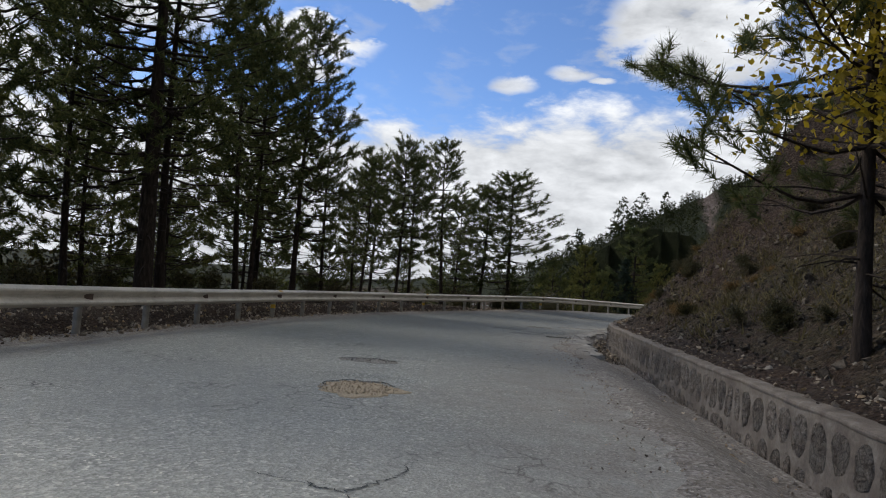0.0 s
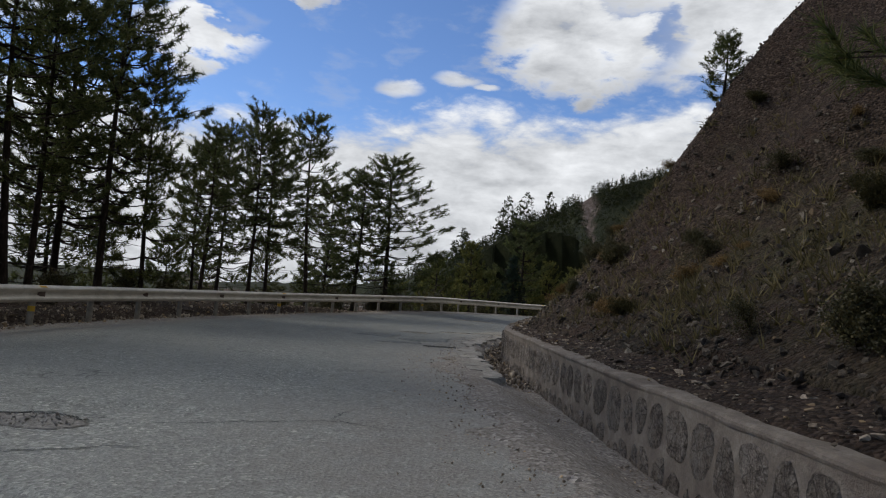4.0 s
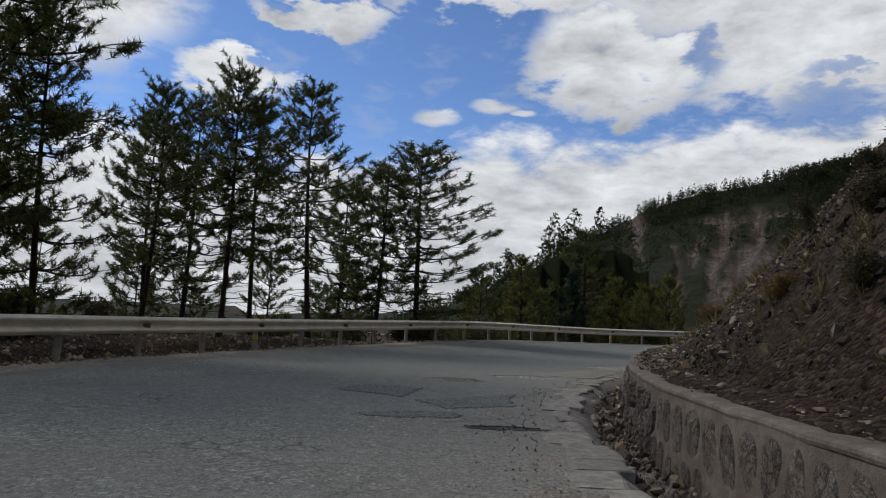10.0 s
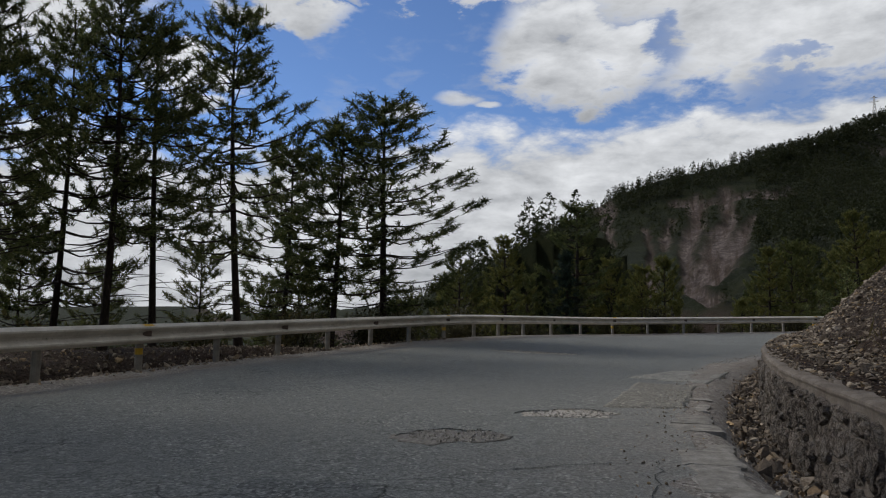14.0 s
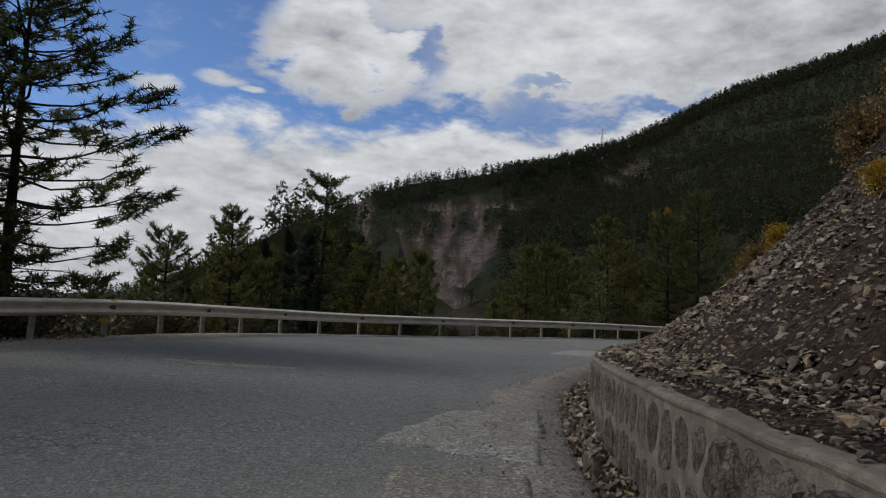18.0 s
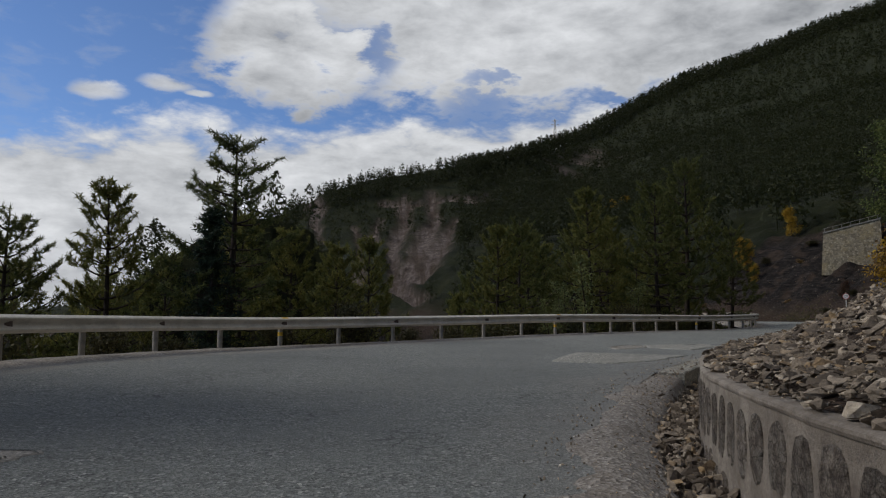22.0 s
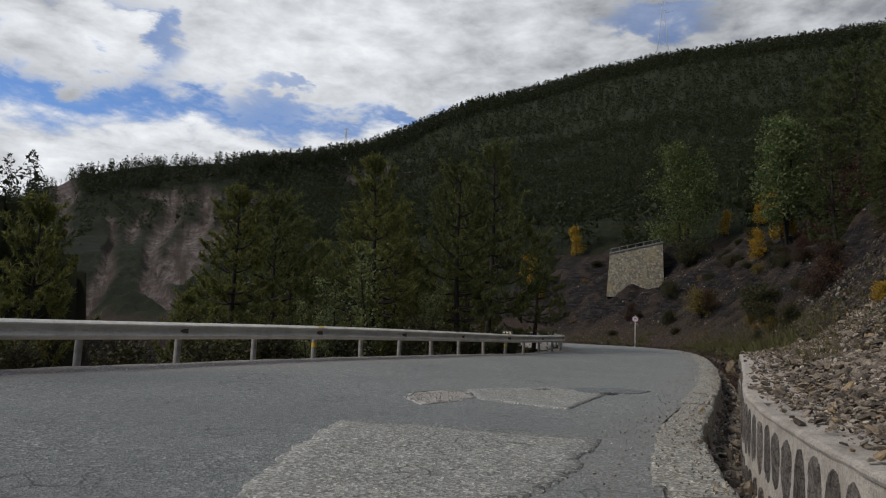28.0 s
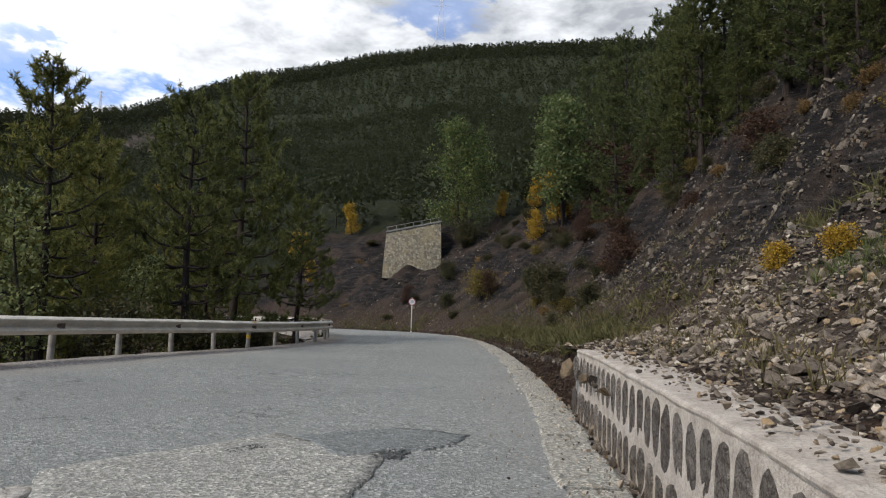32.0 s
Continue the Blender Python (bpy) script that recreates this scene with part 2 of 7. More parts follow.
def make_ground():
    k = Mat("ground", 0.95, spec=0.15)
    fine, mid, big = k.noise(26, 5, 0.7), k.noise(3.0, 6, 0.65), k.noise(0.35, 5, 0.6, 0.3)
    soil = k.ramp(fine, (0.3, (0.05, 0.040, 0.034)), (0.55, (0.115, 0.092, 0.078)), (0.75, (0.21, 0.18, 0.155)))
    soil = k.mix(k.ramp(mid, (0.4, 0.0), (0.62, 0.75)), soil, k.ramp(fine, (0.3, (0.07, 0.065, 0.062)), (0.7, (0.20, 0.19, 0.18))))
    soil = k.mix(k.ramp(big, (0.42, 0.0), (0.6, 0.75)), soil, k.ramp(fine, (0.3, (0.06, 0.035, 0.024)), (0.7, (0.16, 0.10, 0.07))))
    chips = k.ramp(k.cells(24, "F1", "Color"), (0.2, (0.035, 0.029, 0.024)), (0.55, (0.10, 0.082, 0.07)), (0.9, (0.26, 0.23, 0.205)))
    soil = k.mix(k.ramp(k.noise(1.1, 5, 0.7), (0.35, 0.35), (0.6, 0.85)), soil, chips)
    grass = k.ramp(k.noise(9, 5, 0.7), (0.3, (0.03, 0.036, 0.014)), (0.55, (0.085, 0.082, 0.032)), (0.75, (0.16, 0.125, 0.06)))
    soil = k.mix(1.0, soil, (0.55, 0.455, 0.38), "MULTIPLY")
    col = k.mix(k.math("MULTIPLY", k.attr("grass"), k.ramp(mid, (0.38, 0.1), (0.6, 1.0))), soil, grass)
    # dark slaty rock of the cutting, with veins and chips
    strata = k.n("ShaderNodeMapping")
    k.link(k.co, strata.inputs[0])
    strata.inputs["Rotation"].default_value, strata.inputs["Scale"].default_value = (0.5, 0.35, 0.4), (0.5, 0.5, 2.2)
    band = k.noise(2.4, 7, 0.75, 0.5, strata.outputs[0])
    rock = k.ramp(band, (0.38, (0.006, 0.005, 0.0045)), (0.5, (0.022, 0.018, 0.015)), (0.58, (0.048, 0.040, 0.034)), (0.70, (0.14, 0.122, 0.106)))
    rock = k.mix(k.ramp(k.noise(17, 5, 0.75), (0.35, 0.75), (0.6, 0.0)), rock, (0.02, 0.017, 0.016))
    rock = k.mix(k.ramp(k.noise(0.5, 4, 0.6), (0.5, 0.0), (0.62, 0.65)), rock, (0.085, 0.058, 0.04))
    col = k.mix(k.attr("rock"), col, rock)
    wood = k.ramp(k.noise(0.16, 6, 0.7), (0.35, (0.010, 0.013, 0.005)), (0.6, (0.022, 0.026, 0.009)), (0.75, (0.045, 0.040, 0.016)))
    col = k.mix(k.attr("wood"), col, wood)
    scar = k.ramp(k.math("ADD", k.math("MULTIPLY", k.noise(0.25, 7, 0.75, 0.5), 0.55), k.math("MULTIPLY", k.noise(1.1, 6, 0.8), 0.45)), (0.38, (0.038, 0.029, 0.023)), (0.5, (0.12, 0.094, 0.079)), (0.62, (0.26, 0.215, 0.185)))
    # gullies run down the slope: bands by bearing from the bend, long along the slope
    sx = k.n("ShaderNodeSeparateXYZ")
    k.link(k.co, sx.inputs[0])
    dx, dy = k.math("SUBTRACT", sx.outputs[0], 6.0), k.math("SUBTRACT", sx.outputs[1], 25.0)
    cb = k.n("ShaderNodeCombineXYZ")
    k.link(k.math("MULTIPLY", k.math("ARCTAN2", dx, dy), 60.0), cb.inputs[0])
    k.link(k.math("MULTIPLY", sx.outputs[2], 0.045), cb.inputs[1])
    streak = k.noise(1.3, 7, 0.7, 0.6, cb.outputs[0])
    col = k.mix(k.math("MULTIPLY", k.attr("scar"), k.ramp(streak, (0.42, 0.15), (0.53, 1.0))), col, scar)
    k.colour(col)
    return k.bump(k.math("ADD", k.math("ADD", k.math("MULTIPLY", mid, 2.0), fine), k.math("MULTIPLY", k.cells(24), -1.2)), 1.0, 0.09).m


def make_stone(name, lo, mid, hi, scale=7, rough=0.9, bump=0.6, depth=0.03, vary=0.37):
    k = Mat(name, rough, spec=0.25)
    a = k.noise(scale, 6, 0.65)
    b = k.noise(scale * 7, 4, 0.7)
    col = k.ramp(a, (0.3, lo), (0.52, mid), (0.72, hi))
    col = k.mix(k.ramp(b, (0.35, 0.5), (0.65, 0.0)), col, lo)
    v = k.ramp(k.math("FRACT", k.math("MULTIPLY", k.math("ADD", k.rand(), k.island()), 7.31)), (0.0, 1 - vary), (1.0, 1 + vary))
    k.colour(k.mix(1.0, col, v, "MULTIPLY"))
    return k.bump(k.math("ADD", k.math("MULTIPLY", a, 1.5), b), bump, depth).m


def make_mortar():
    k = Mat("mortar", 0.92, spec=0.2).in_place()
    a, b = k.noise(4.5, 7, 0.7), k.noise(45, 4, 0.75)
    col = k.ramp(a, (0.3, (0.10, 0.083, 0.067)), (0.5, (0.175, 0.15, 0.124)), (0.68, (0.26, 0.23, 0.193)))
    # paler, warmer mortar colour along the late stretch
    lighter = k.attr("lighter")
    col = k.mix(lighter, col, k.ramp(a, (0.3, (0.35, 0.305, 0.25)), (0.6, (0.52, 0.465, 0.39))))
    stain = k.math("MULTIPLY", k.ramp(k.noise(1.3, 6, 0.7, 0.6), (0.5, 0.0), (0.64, 0.7)), k.math("SUBTRACT", 1.0, k.math("MULTIPLY", lighter, 0.6)))
    col = k.mix(stain, col, (0.115, 0.092, 0.075))
    col = k.mix(k.ramp(b, (0.35, 0.45), (0.55, 0.0)), col, (0.10, 0.087, 0.074))
    k.colour(col)
    return k.bump(k.math("ADD", a, b), 0.8, 0.02).m


def make_wall_stone():
    k = Mat("wall_stone", 0.93, spec=0.2).in_place()
    a, b, c = k.noise(10, 6, 0.72, 0.3), k.noise(60, 4, 0.75), k.cells(16)
    col = k.ramp(a, (0.3, (0.070, 0.056, 0.045)), (0.46, (0.165, 0.138, 0.114)), (0.58, (0.27, 0.233, 0.194)), (0.74, (0.43, 0.38, 0.32)))
    col = k.mix(k.ramp(k.noise(6, 7, 0.75, 0.4), (0.49, 0.0), (0.56, 0.85)), col, (0.25, 0.225, 0.192))
    col = k.mix(k.ramp(b, (0.36, 0.6), (0.56, 0.0)), col, (0.04, 0.034, 0.029))
    cr = k.n("ShaderNodeTexVoronoi")
    cr.feature = "DISTANCE_TO_EDGE"
    k.link(k.mix(0.08, k.co, k.noise(6, 4)), cr.inputs["Vector"])
    cr.inputs["Scale"].default_value = 11.0
    col = k.mix(k.ramp(cr.outputs["Distance"], (0.0, 0.7), (0.06, 0.0)), col, (0.045, 0.038, 0.032))
    v = k.ramp(k.math("FRACT", k.math("MULTIPLY", k.math("ADD", k.rand(), k.island()), 7.31)), (0.0, 0.75), (1.0, 1.3))
    k.colour(k.mix(1.0, col, v, "MULTIPLY"))
    return k.bump(k.math("ADD", k.math("ADD", k.math("MULTIPLY", a, 2.0), b), k.math("MULTIPLY", c, 0.8)), 1.0, 0.05).m


def make_scree(name, level=1.0):
    """Mixed broken stone: mostly grey-brown, some ochre, some pale."""
    k = Mat(name, 0.92, spec=0.2).in_place()
    r = k.math("FRACT", k.math("MULTIPLY", k.island(), 13.7))
    col = k.ramp(r, (0.0, (0.055, 0.047, 0.041)), (0.28, (0.10, 0.087, 0.075)), (0.55, (0.16, 0.141, 0.121)), (0.77, (0.225, 0.20, 0.172)), (0.82, (0.26, 0.20, 0.125)), (0.87, (0.18, 0.14, 0.10)), (0.90, (0.25, 0.225, 0.195)), (1.0, (0.38, 0.355, 0.315)))
    b = k.noise(22, 5, 0.75)
    col = k.mix(1.0, col, k.ramp(b, (0.3, 0.5), (0.5, 1.0), (0.7, 1.4)), "MULTIPLY")
    k.colour(k.mix(1.0, col, (level * 1.16, level * 1.07, level * 0.93), "MULTIPLY"))
    return k.bump(b, 0.8, 0.03).m


def make_steel():
    k = Mat("galvanised_steel", 0.45, 0.3, 0.45)
    a, b = k.noise(2.5, 6, 0.7), k.noise(30, 3)
    col = k.ramp(a, (0.3, (0.46, 0.42, 0.35)), (0.6, (0.66, 0.61, 0.53)))
    col = k.mix(k.ramp(b, (0.55, 0.0), (0.75, 0.4)), col, (0.20, 0.17, 0.14))
    k.colour(col)
    return k.bump(b, 0.1, 0.004).m


def make_plain(name, col, rough=0.6, metal=0.0, var=0.3, scale=8):
    k = Mat(name, rough, metal)
    a = k.noise(scale, 5, 0.65)
    lo = tuple(c * (1 - var) for c in col)
    hi = tuple(min(1, c * (1 + var)) for c in col)
    k.colour(k.ramp(a, (0.3, lo), (0.7, hi)))
    return k.bump(k.noise(scale * 6, 3), 0.2, 0.006).m


def make_leaf(name, lo, mid, hi, through=0.25):
    k = Mat(name, 0.65, spec=0.25)
    v = k.math("FRACT", k.math("ADD", k.island(), k.math("MULTIPLY", k.rand(), 0.37)))
    col = k.ramp(v, (0.0, lo), (0.55, mid), (1.0, hi))
    col = k.mix(k.ramp(k.noise(0.9, 4), (0.35, 0.55), (0.65, 0.0)), col, lo)
    k.colour(col)
    t = k.n("ShaderNodeBsdfTranslucent")
    k.link(col, t.inputs[0])
    ms = k.n("ShaderNodeMixShader")
    ms.inputs[0].default_value = through
    k.link(k.p.outputs[0], ms.inputs[1])
    k.link(t.outputs[0], ms.inputs[2])
    k.link(ms.outputs[0], k.nt.nodes["Material Output"].inputs[0])
    return k.m


def make_bark():
    k = Mat("bark", 0.95, spec=0.15)
    m = k.n("ShaderNodeMapping")
    k.link(k.co, m.inputs[0])
    m.inputs["Scale"].default_value = (1, 1, 0.22)
    a = k.noise(22, 6, 0.7, 0.3, m.outputs[0])
    k.colour(k.ramp(a, (0.3, (0.012, 0.009, 0.007)), (0.55, (0.036, 0.027, 0.021)), (0.75, (0.085, 0.064, 0.049))))
    return k.bump(a, 0.8, 0.03).m


ASPHALT, GROUND, MORTAR, STEEL, BARK = make_asphalt(), make_ground(), make_mortar(), make_steel(), make_bark()
POST_STEEL = make_plain("weathered_post_steel", (0.27, 0.245, 0.205), 0.6, 0.2, 0.3, 5)
WALL_STONE = make_wall_stone()
SCREE = make_scree("scree_rock")
CONCRETE = make_asphalt("old_concrete", 1.25, 0.4, (1.1, 1.0, 0.9))
KERB = make_asphalt("kerb_concrete", 1.65, 0.6, (1.1, 1.0, 0.88))
GRAVEL = make_scree("gravel", 1.4)
OLD_PATCH = make_asphalt("old_patch", 1.6, 0.5, (1.07, 1.0, 0.93))
TAR = make_asphalt("fresh_tar", 0.5)
RIM = make_asphalt("broken_edge", 0.7)
DARK_PATCH = make_asphalt("dark_patch", 1.0, 0.1)
SLAB = make_stone("slab_concrete", (0.15, 0.139, 0.118), (0.28, 0.262, 0.228), (0.43, 0.40, 0.352), 9, depth=0.02, vary=0.2)
YELLOW = make_plain("yellow_paint", (0.55, 0.33, 0.03), 0.6, 0, 0.25, 12)
NEEDLE = make_leaf("pine_needles", (0.040, 0.054, 0.019), (0.092, 0.110, 0.034), (0.18, 0.18, 0.064), 0.5)
NEEDLE_OLIVE = make_leaf("olive_pine_needles", (0.07, 0.08, 0.02), (0.165, 0.165, 0.04), (0.28, 0.24, 0.07), 0.48)
NEEDLE_DEEP = make_leaf("deep_green_pine_needles", (0.042, 0.052, 0.015), (0.095, 0.105, 0.028), (0.18, 0.17, 0.05), 0.48)
NEEDLE_MID = make_leaf("green_pine_needles", (0.05, 0.062, 0.018), (0.115, 0.128, 0.034), (0.21, 0.195, 0.058), 0.48)
FIR = make_leaf("fir_needles", (0.010, 0.020, 0.012), (0.024, 0.042, 0.026), (0.055, 0.080, 0.045))
WOODS = make_leaf("far_woods", (0.020, 0.025, 0.008), (0.030, 0.036, 0.011), (0.046, 0.048, 0.015), 0.4)
BROAD = make_leaf("green_leaves", (0.045, 0.066, 0.018), (0.10, 0.125, 0.034), (0.19, 0.20, 0.06), 0.4)
GOLD = make_leaf("yellow_leaves", (0.20, 0.11, 0.012), (0.42, 0.26, 0.022), (0.60, 0.42, 0.05), 0.4)
RUST = make_leaf("rust_leaves", (0.035, 0.018, 0.012), (0.075, 0.036, 0.022), (0.13, 0.075, 0.03), 0.3)
DRY = make_leaf("dry_grass", (0.06, 0.05, 0.018), (0.14, 0.115, 0.045), (0.25, 0.20, 0.09), 0.3)

# ---- plan: wall line, rail line and the road between ----
WALL_LINE = [(2.6, -60), (2.45, -25), (2.4, -12), (2.3, -4), (2.2, 1), (2.02, 6), (1.95, 10), (2.05, 14.5), (2.9, 18.8), (4.3, 22.6), (6.3, 26.8), (8.17, 29.92),
             (10.15, 32.25), (13.1, 35.12), (16.72, 37.73), (19.98, 39.45), (25.97, 42.55), (32.0, 46.0), (38.5, 50.0), (46, 55.2), (54, 61.8), (59.5, 69.5), (62, 80), (60, 98), (52, 128), (30, 190), (-15, 270), (-500, 1600)]
RAIL_LINE = [(-6.4, -60), (-6.4, -25), (-6.5, -10), (-6.6, -3), (-6.75, 3), (-6.85, 9), (-6.7, 14), (-6.1, 19), (-4.9, 24), (-3.2, 28.8), (-1.3, 33), (0.8, 36.6),
             (3.6, 41.2), (7.6, 44.8), (13.2, 47.1), (19.2, 49.4), (25.8, 52.2), (31.5, 54.5), (36.8, 57.0), (41, 60.6), (45.5, 65.8), (50, 73), (52.5, 83), (50.5, 98), (43, 126), (22, 186), (-23, 266), (-520, 1596)]
ROAD_Z = [0.1, 0.05, 0.02, 0, 0, 0, 0, 0, 0, 0, 0, 0.05, 0.12, 0.2, 0.28, 0.36, 0.5, 0.66, 0.84, 1.0, 1.12, 1.2, 1.25, 1.2, 1, 0, -4, -12]
RAIL_Z = [0, -0.03, -0.06, -0.1, -0.14, -0.15, -0.12, -0.08, -0.02, 0.08, 0.19, 0.29, 0.31, 0.32, 0.43, 0.56, 0.63, 0.68, 0.80, 0.92, 1.08, 1.18, 1.22, 1.2, 1, 0, -4, -12]
WALL_TOP = [0.4, 0.35, 0.33, 0.32, 0.34, 0.37, 0.40, 0.41, 0.47, 0.52, 0.54, 0.54, 0.55, 0.56, 0.66, 0.84, 1.05, 1.0, 1.0, 1.1, 1.2, 1.3, 1.3, 1.2, 1, 0, -4, -12]


def smooth_line(points, per=12):
    """A Catmull-Rom curve through the points, per steps to each span."""
    p = np.array(points, float)
    p = np.vstack([2 * p[0] - p[1], p, 2 * p[-1] - p[-2]])
    out = []
    for i in range(1, len(p) - 2):
        a, b, c, d = p[i - 1], p[i], p[i + 1], p[i + 2]
        for t in np.arange(per) / per:
            out.append(0.5 * (2 * b + (c - a) * t + (2 * a - 5 * b + 4 * c - d) * t**2 + (3 * b - a - 3 * c + d) * t**3))
    return np.array(out + [p[-2]])


PER = 12
WL = smooth_line([(*p, z) for p, z in zip(WALL_LINE, WALL_TOP)], PER)
RL = smooth_line([(*p, z) for p, z in zip(RAIL_LINE, RAIL_Z)], PER)
RZ = smooth_line([(z, 0) for z in ROAD_Z], PER)[:, 0]


def nearest(line, pts):
    """Signed distance (positive to the right of the line's way) and place along it, for rows of x, y."""
    a, b = line[:-1, :2], line[1:, :2]
    ab = b - a
    best, sign, place = np.full(len(pts), 1e9), np.ones(len(pts)), np.zeros(len(pts))
    for i in range(len(a)):
        ap = pts - a[i]
        t = np.clip(ap @ ab[i] / (ab[i] @ ab[i]), 0, 1)
        q = ap - t[:, None] * ab[i]
        d = np.hypot(q[:, 0], q[:, 1])
        m = d < best
        best[m] = d[m]
        sign[m] = np.where(ab[i][1] * ap[m, 0] - ab[i][0] * ap[m, 1] > 0, 1, -1)
        place[m] = i + t[m]
    return best * sign, place


def vnoise(x, y, scale, seed=0, octaves=4):
    """Smooth value noise on arrays, about -1 to 1."""
    x, y = np.asarray(x, float), np.asarray(y, float)
    out, amp, tot = np.zeros_like(x), 1.0, 0.0
    for o in range(octaves):
        u, v = x / scale + 37.1 * seed + 11.3 * o, y / scale + 17.7 * seed + 5.1 * o
        i, j = np.floor(u), np.floor(v)
        fu, fv = u - i, v - j
        fu, fv = fu * fu * (3 - 2 * fu), fv * fv * (3 - 2 * fv)

        def h(a, b):
            s = np.sin(a * 127.1 + b * 311.7 + seed * 74.7) * 43758.5453
            return (s - np.floor(s)) * 2 - 1
        out += amp * ((h(i, j) * (1 - fu) + h(i + 1, j) * fu) * (1 - fv) + (h(i, j + 1) * (1 - fu) + h(i + 1, j + 1) * fu) * fv)
        tot += amp
        amp *= 0.5
        scale *= 0.5
    return out / tot


# the ridge round the valley: bearing, angle above the eye, distance of the crest
RIDGE_AZ = [-180, -90, -30, -12, -6, -3, 0, 3.4, 6, 8, 10, 12, 14, 16.5, 21, 25, 29.3, 34, 38, 42, 47.5, 51, 57, 63, 70, 90, 140, 180]
RIDGE_EL = [0.6, 0.3, 0.4, 0.8, 1.0, 1.4, 3.3, 4.8, 6.5, 7.5, 8.3, 9.6, 10.4, 11.2, 12.0, 12.7, 13.6, 14.8, 16.6, 18.3, 19.6, 20.6, 21.6, 21.9, 22.0, 21, 15, 0.6]
RIDGE_R = [1500, 1500, 1700, 1700, 1500, 900, 420, 380, 350, 330, 320, 310, 310, 320, 330, 350, 440, 620, 760, 840, 880, 900, 900, 900, 900, 700, 500, 500]
EYE0 = (6.0, 25.0)


def cut_profile(d, y):
    """Height over the wall's top of the bank behind it, d metres back; y tells the stretch."""
    first = np.interp(d, [0, 0.35, 2.2, 4.0, 7.0, 11, 30], [0, 0.0, 1.35, 2.7, 5.0, 7.8, 17.0])
    near = np.interp(d, [0, 0.35, 0.8, 3.2, 4.7, 5.4, 9, 14, 30], [0, 0.0, 0.5, 3.4, 5.5, 6.8, 10.2, 13.5, 22.0])
    e = np.clip((y - 9) / 4, 0, 1)
    near = first * (1 - e) + near * e
    talus = np.interp(d, [0, 0.35, 0.9, 4.0, 6.0, 10.0, 14, 30], [0, 0.02, 0.40, 3.0, 5.6, 11.0, 15.0, 22.0])
    late = np.interp(d, [0, 0.5, 1.8, 5.0, 7.5, 12.0, 16, 30], [0, 0.03, 0.45, 2.8, 5.4, 12.5, 15.5, 23.0])
    a = np.clip((y - 13) / 6, 0, 1)
    b = np.clip((y - 29) / 6, 0, 1)
    c = np.clip((y - 52) / 10, 0, 1)
    last = np.interp(d, [0, 1.0, 3.0, 8.0, 14, 30], [0, 0.1, 1.6, 5.8, 9.5, 16.0])
    return ((near * (1 - a) + talus * a) * (1 - b) + late * b) * (1 - c) + last * c


def ground_z(x, y):
    """Height of the land, and how far each place is right of the wall line and left of the rail line."""
    x, y = np.asarray(x, float), np.asarray(y, float)
    pts = np.stack([x, y], 1)
    dw, sw = nearest(WL, pts)
    dr, sr = nearest(RL, pts)
    dl = -dr
    idx = np.arange(len(WL))
    ztop, zroad = np.interp(sw, idx, WL[:, 2]), np.interp(sr, idx, RL[:, 2])
    r, az = np.hypot(x - EYE0[0], y - EYE0[1]), np.degrees(np.arctan2(x - EYE0[0], y - EYE0[1]))
    rc = np.interp(az, RIDGE_AZ, RIDGE_R)
    zc = rc * np.tan(np.radians(np.interp(az, RIDGE_AZ, RIDGE_EL))) + 1
    # uphill
    yy = np.interp(sw, idx, WL[:, 1])
    n1, n2 = vnoise(x, y, 5.0, 1), vnoise(x, y, 1.3, 2)
    rough = np.clip((dw - 0.6) / 4, 0, 1)
    gully = np.abs(vnoise(sw * 0.9, dw * 0.12, 2.2, 6, 3))
    cliff = np.clip((yy - 34) / 8, 0, 1) * np.clip((dw - 2.5) / 3, 0, 1)
    ledge = np.abs(vnoise(x, y, 2.6, 7, 3)) - 0.25
    up = ztop + cut_profile(dw + (0.9 * n1 + 0.7 * gully) * rough, yy) + rough * 0.4 * n2 + cliff * (1.5 * ledge + 0.45 * vnoise(x, y, 1.1, 17, 2))
    up = up + 0.2 * np.exp(-((yy - 12.9) / 2.4) ** 2) * np.clip((dw - 0.9) / 1.8, 0, 1) * np.clip((10 - dw) / 4, 0, 1)
    u = np.clip((dw - 14) / np.maximum(dw - 14 + np.maximum(rc - r, 0), 1), 0, 1)
    u = np.where(r > rc, 1.0, u)
    base = np.minimum(up, ztop + 15 * np.clip((az + 8) / 14, 0, 1))
    hill = base + (zc - base) * u**1.35 + vnoise(x, y, 45, 5) * (3.5 + 0.012 * np.clip(r - 250, 0, 600)) * np.clip((dw - 20) / 60, 0, 1) * (1 - u**6)
    up = np.where(dw > 14, hill, up) - np.where(r > rc, (r - rc) * 0.25, 0)
    # downhill
    berm = 0.32 * np.clip(dl / 0.8, 0, 1) * np.clip((33 - np.interp(sr, idx, RL[:, 1])) / 6, 0, 1)
    flat = 3.4 * np.clip((33 - np.interp(sr, idx, RL[:, 1])) / 8, 0, 1) + 0.5
    down = zroad - 0.12 + berm * np.clip((flat + 1.2 - dl) / 1.2, 0, 1) - np.maximum(dl - flat, 0) * 0.62
    down = np.maximum(down, -48 + 4 * vnoise(x, y, 60, 8)) + 0.10 * vnoise(x, y, 0.9, 3) * np.clip(dl / 0.6, 0, 1)
    far = np.clip((r - 250) / np.maximum(rc - 250, 50), 0, 1)
    down = down + (zc - down) * far**2
    z = np.where(dw > 0.38, up, np.where(dl > 0, down, np.minimum(ztop, zroad) - 0.75))
    # the bank is cut back below the masonry wall up the hillside
    z = z - 1.7 * np.exp(-(((x - 70.4) / 2.5) ** 2 + ((y - 74.0) / 2.5) ** 2))
    return z, dw, dl, u, r, az


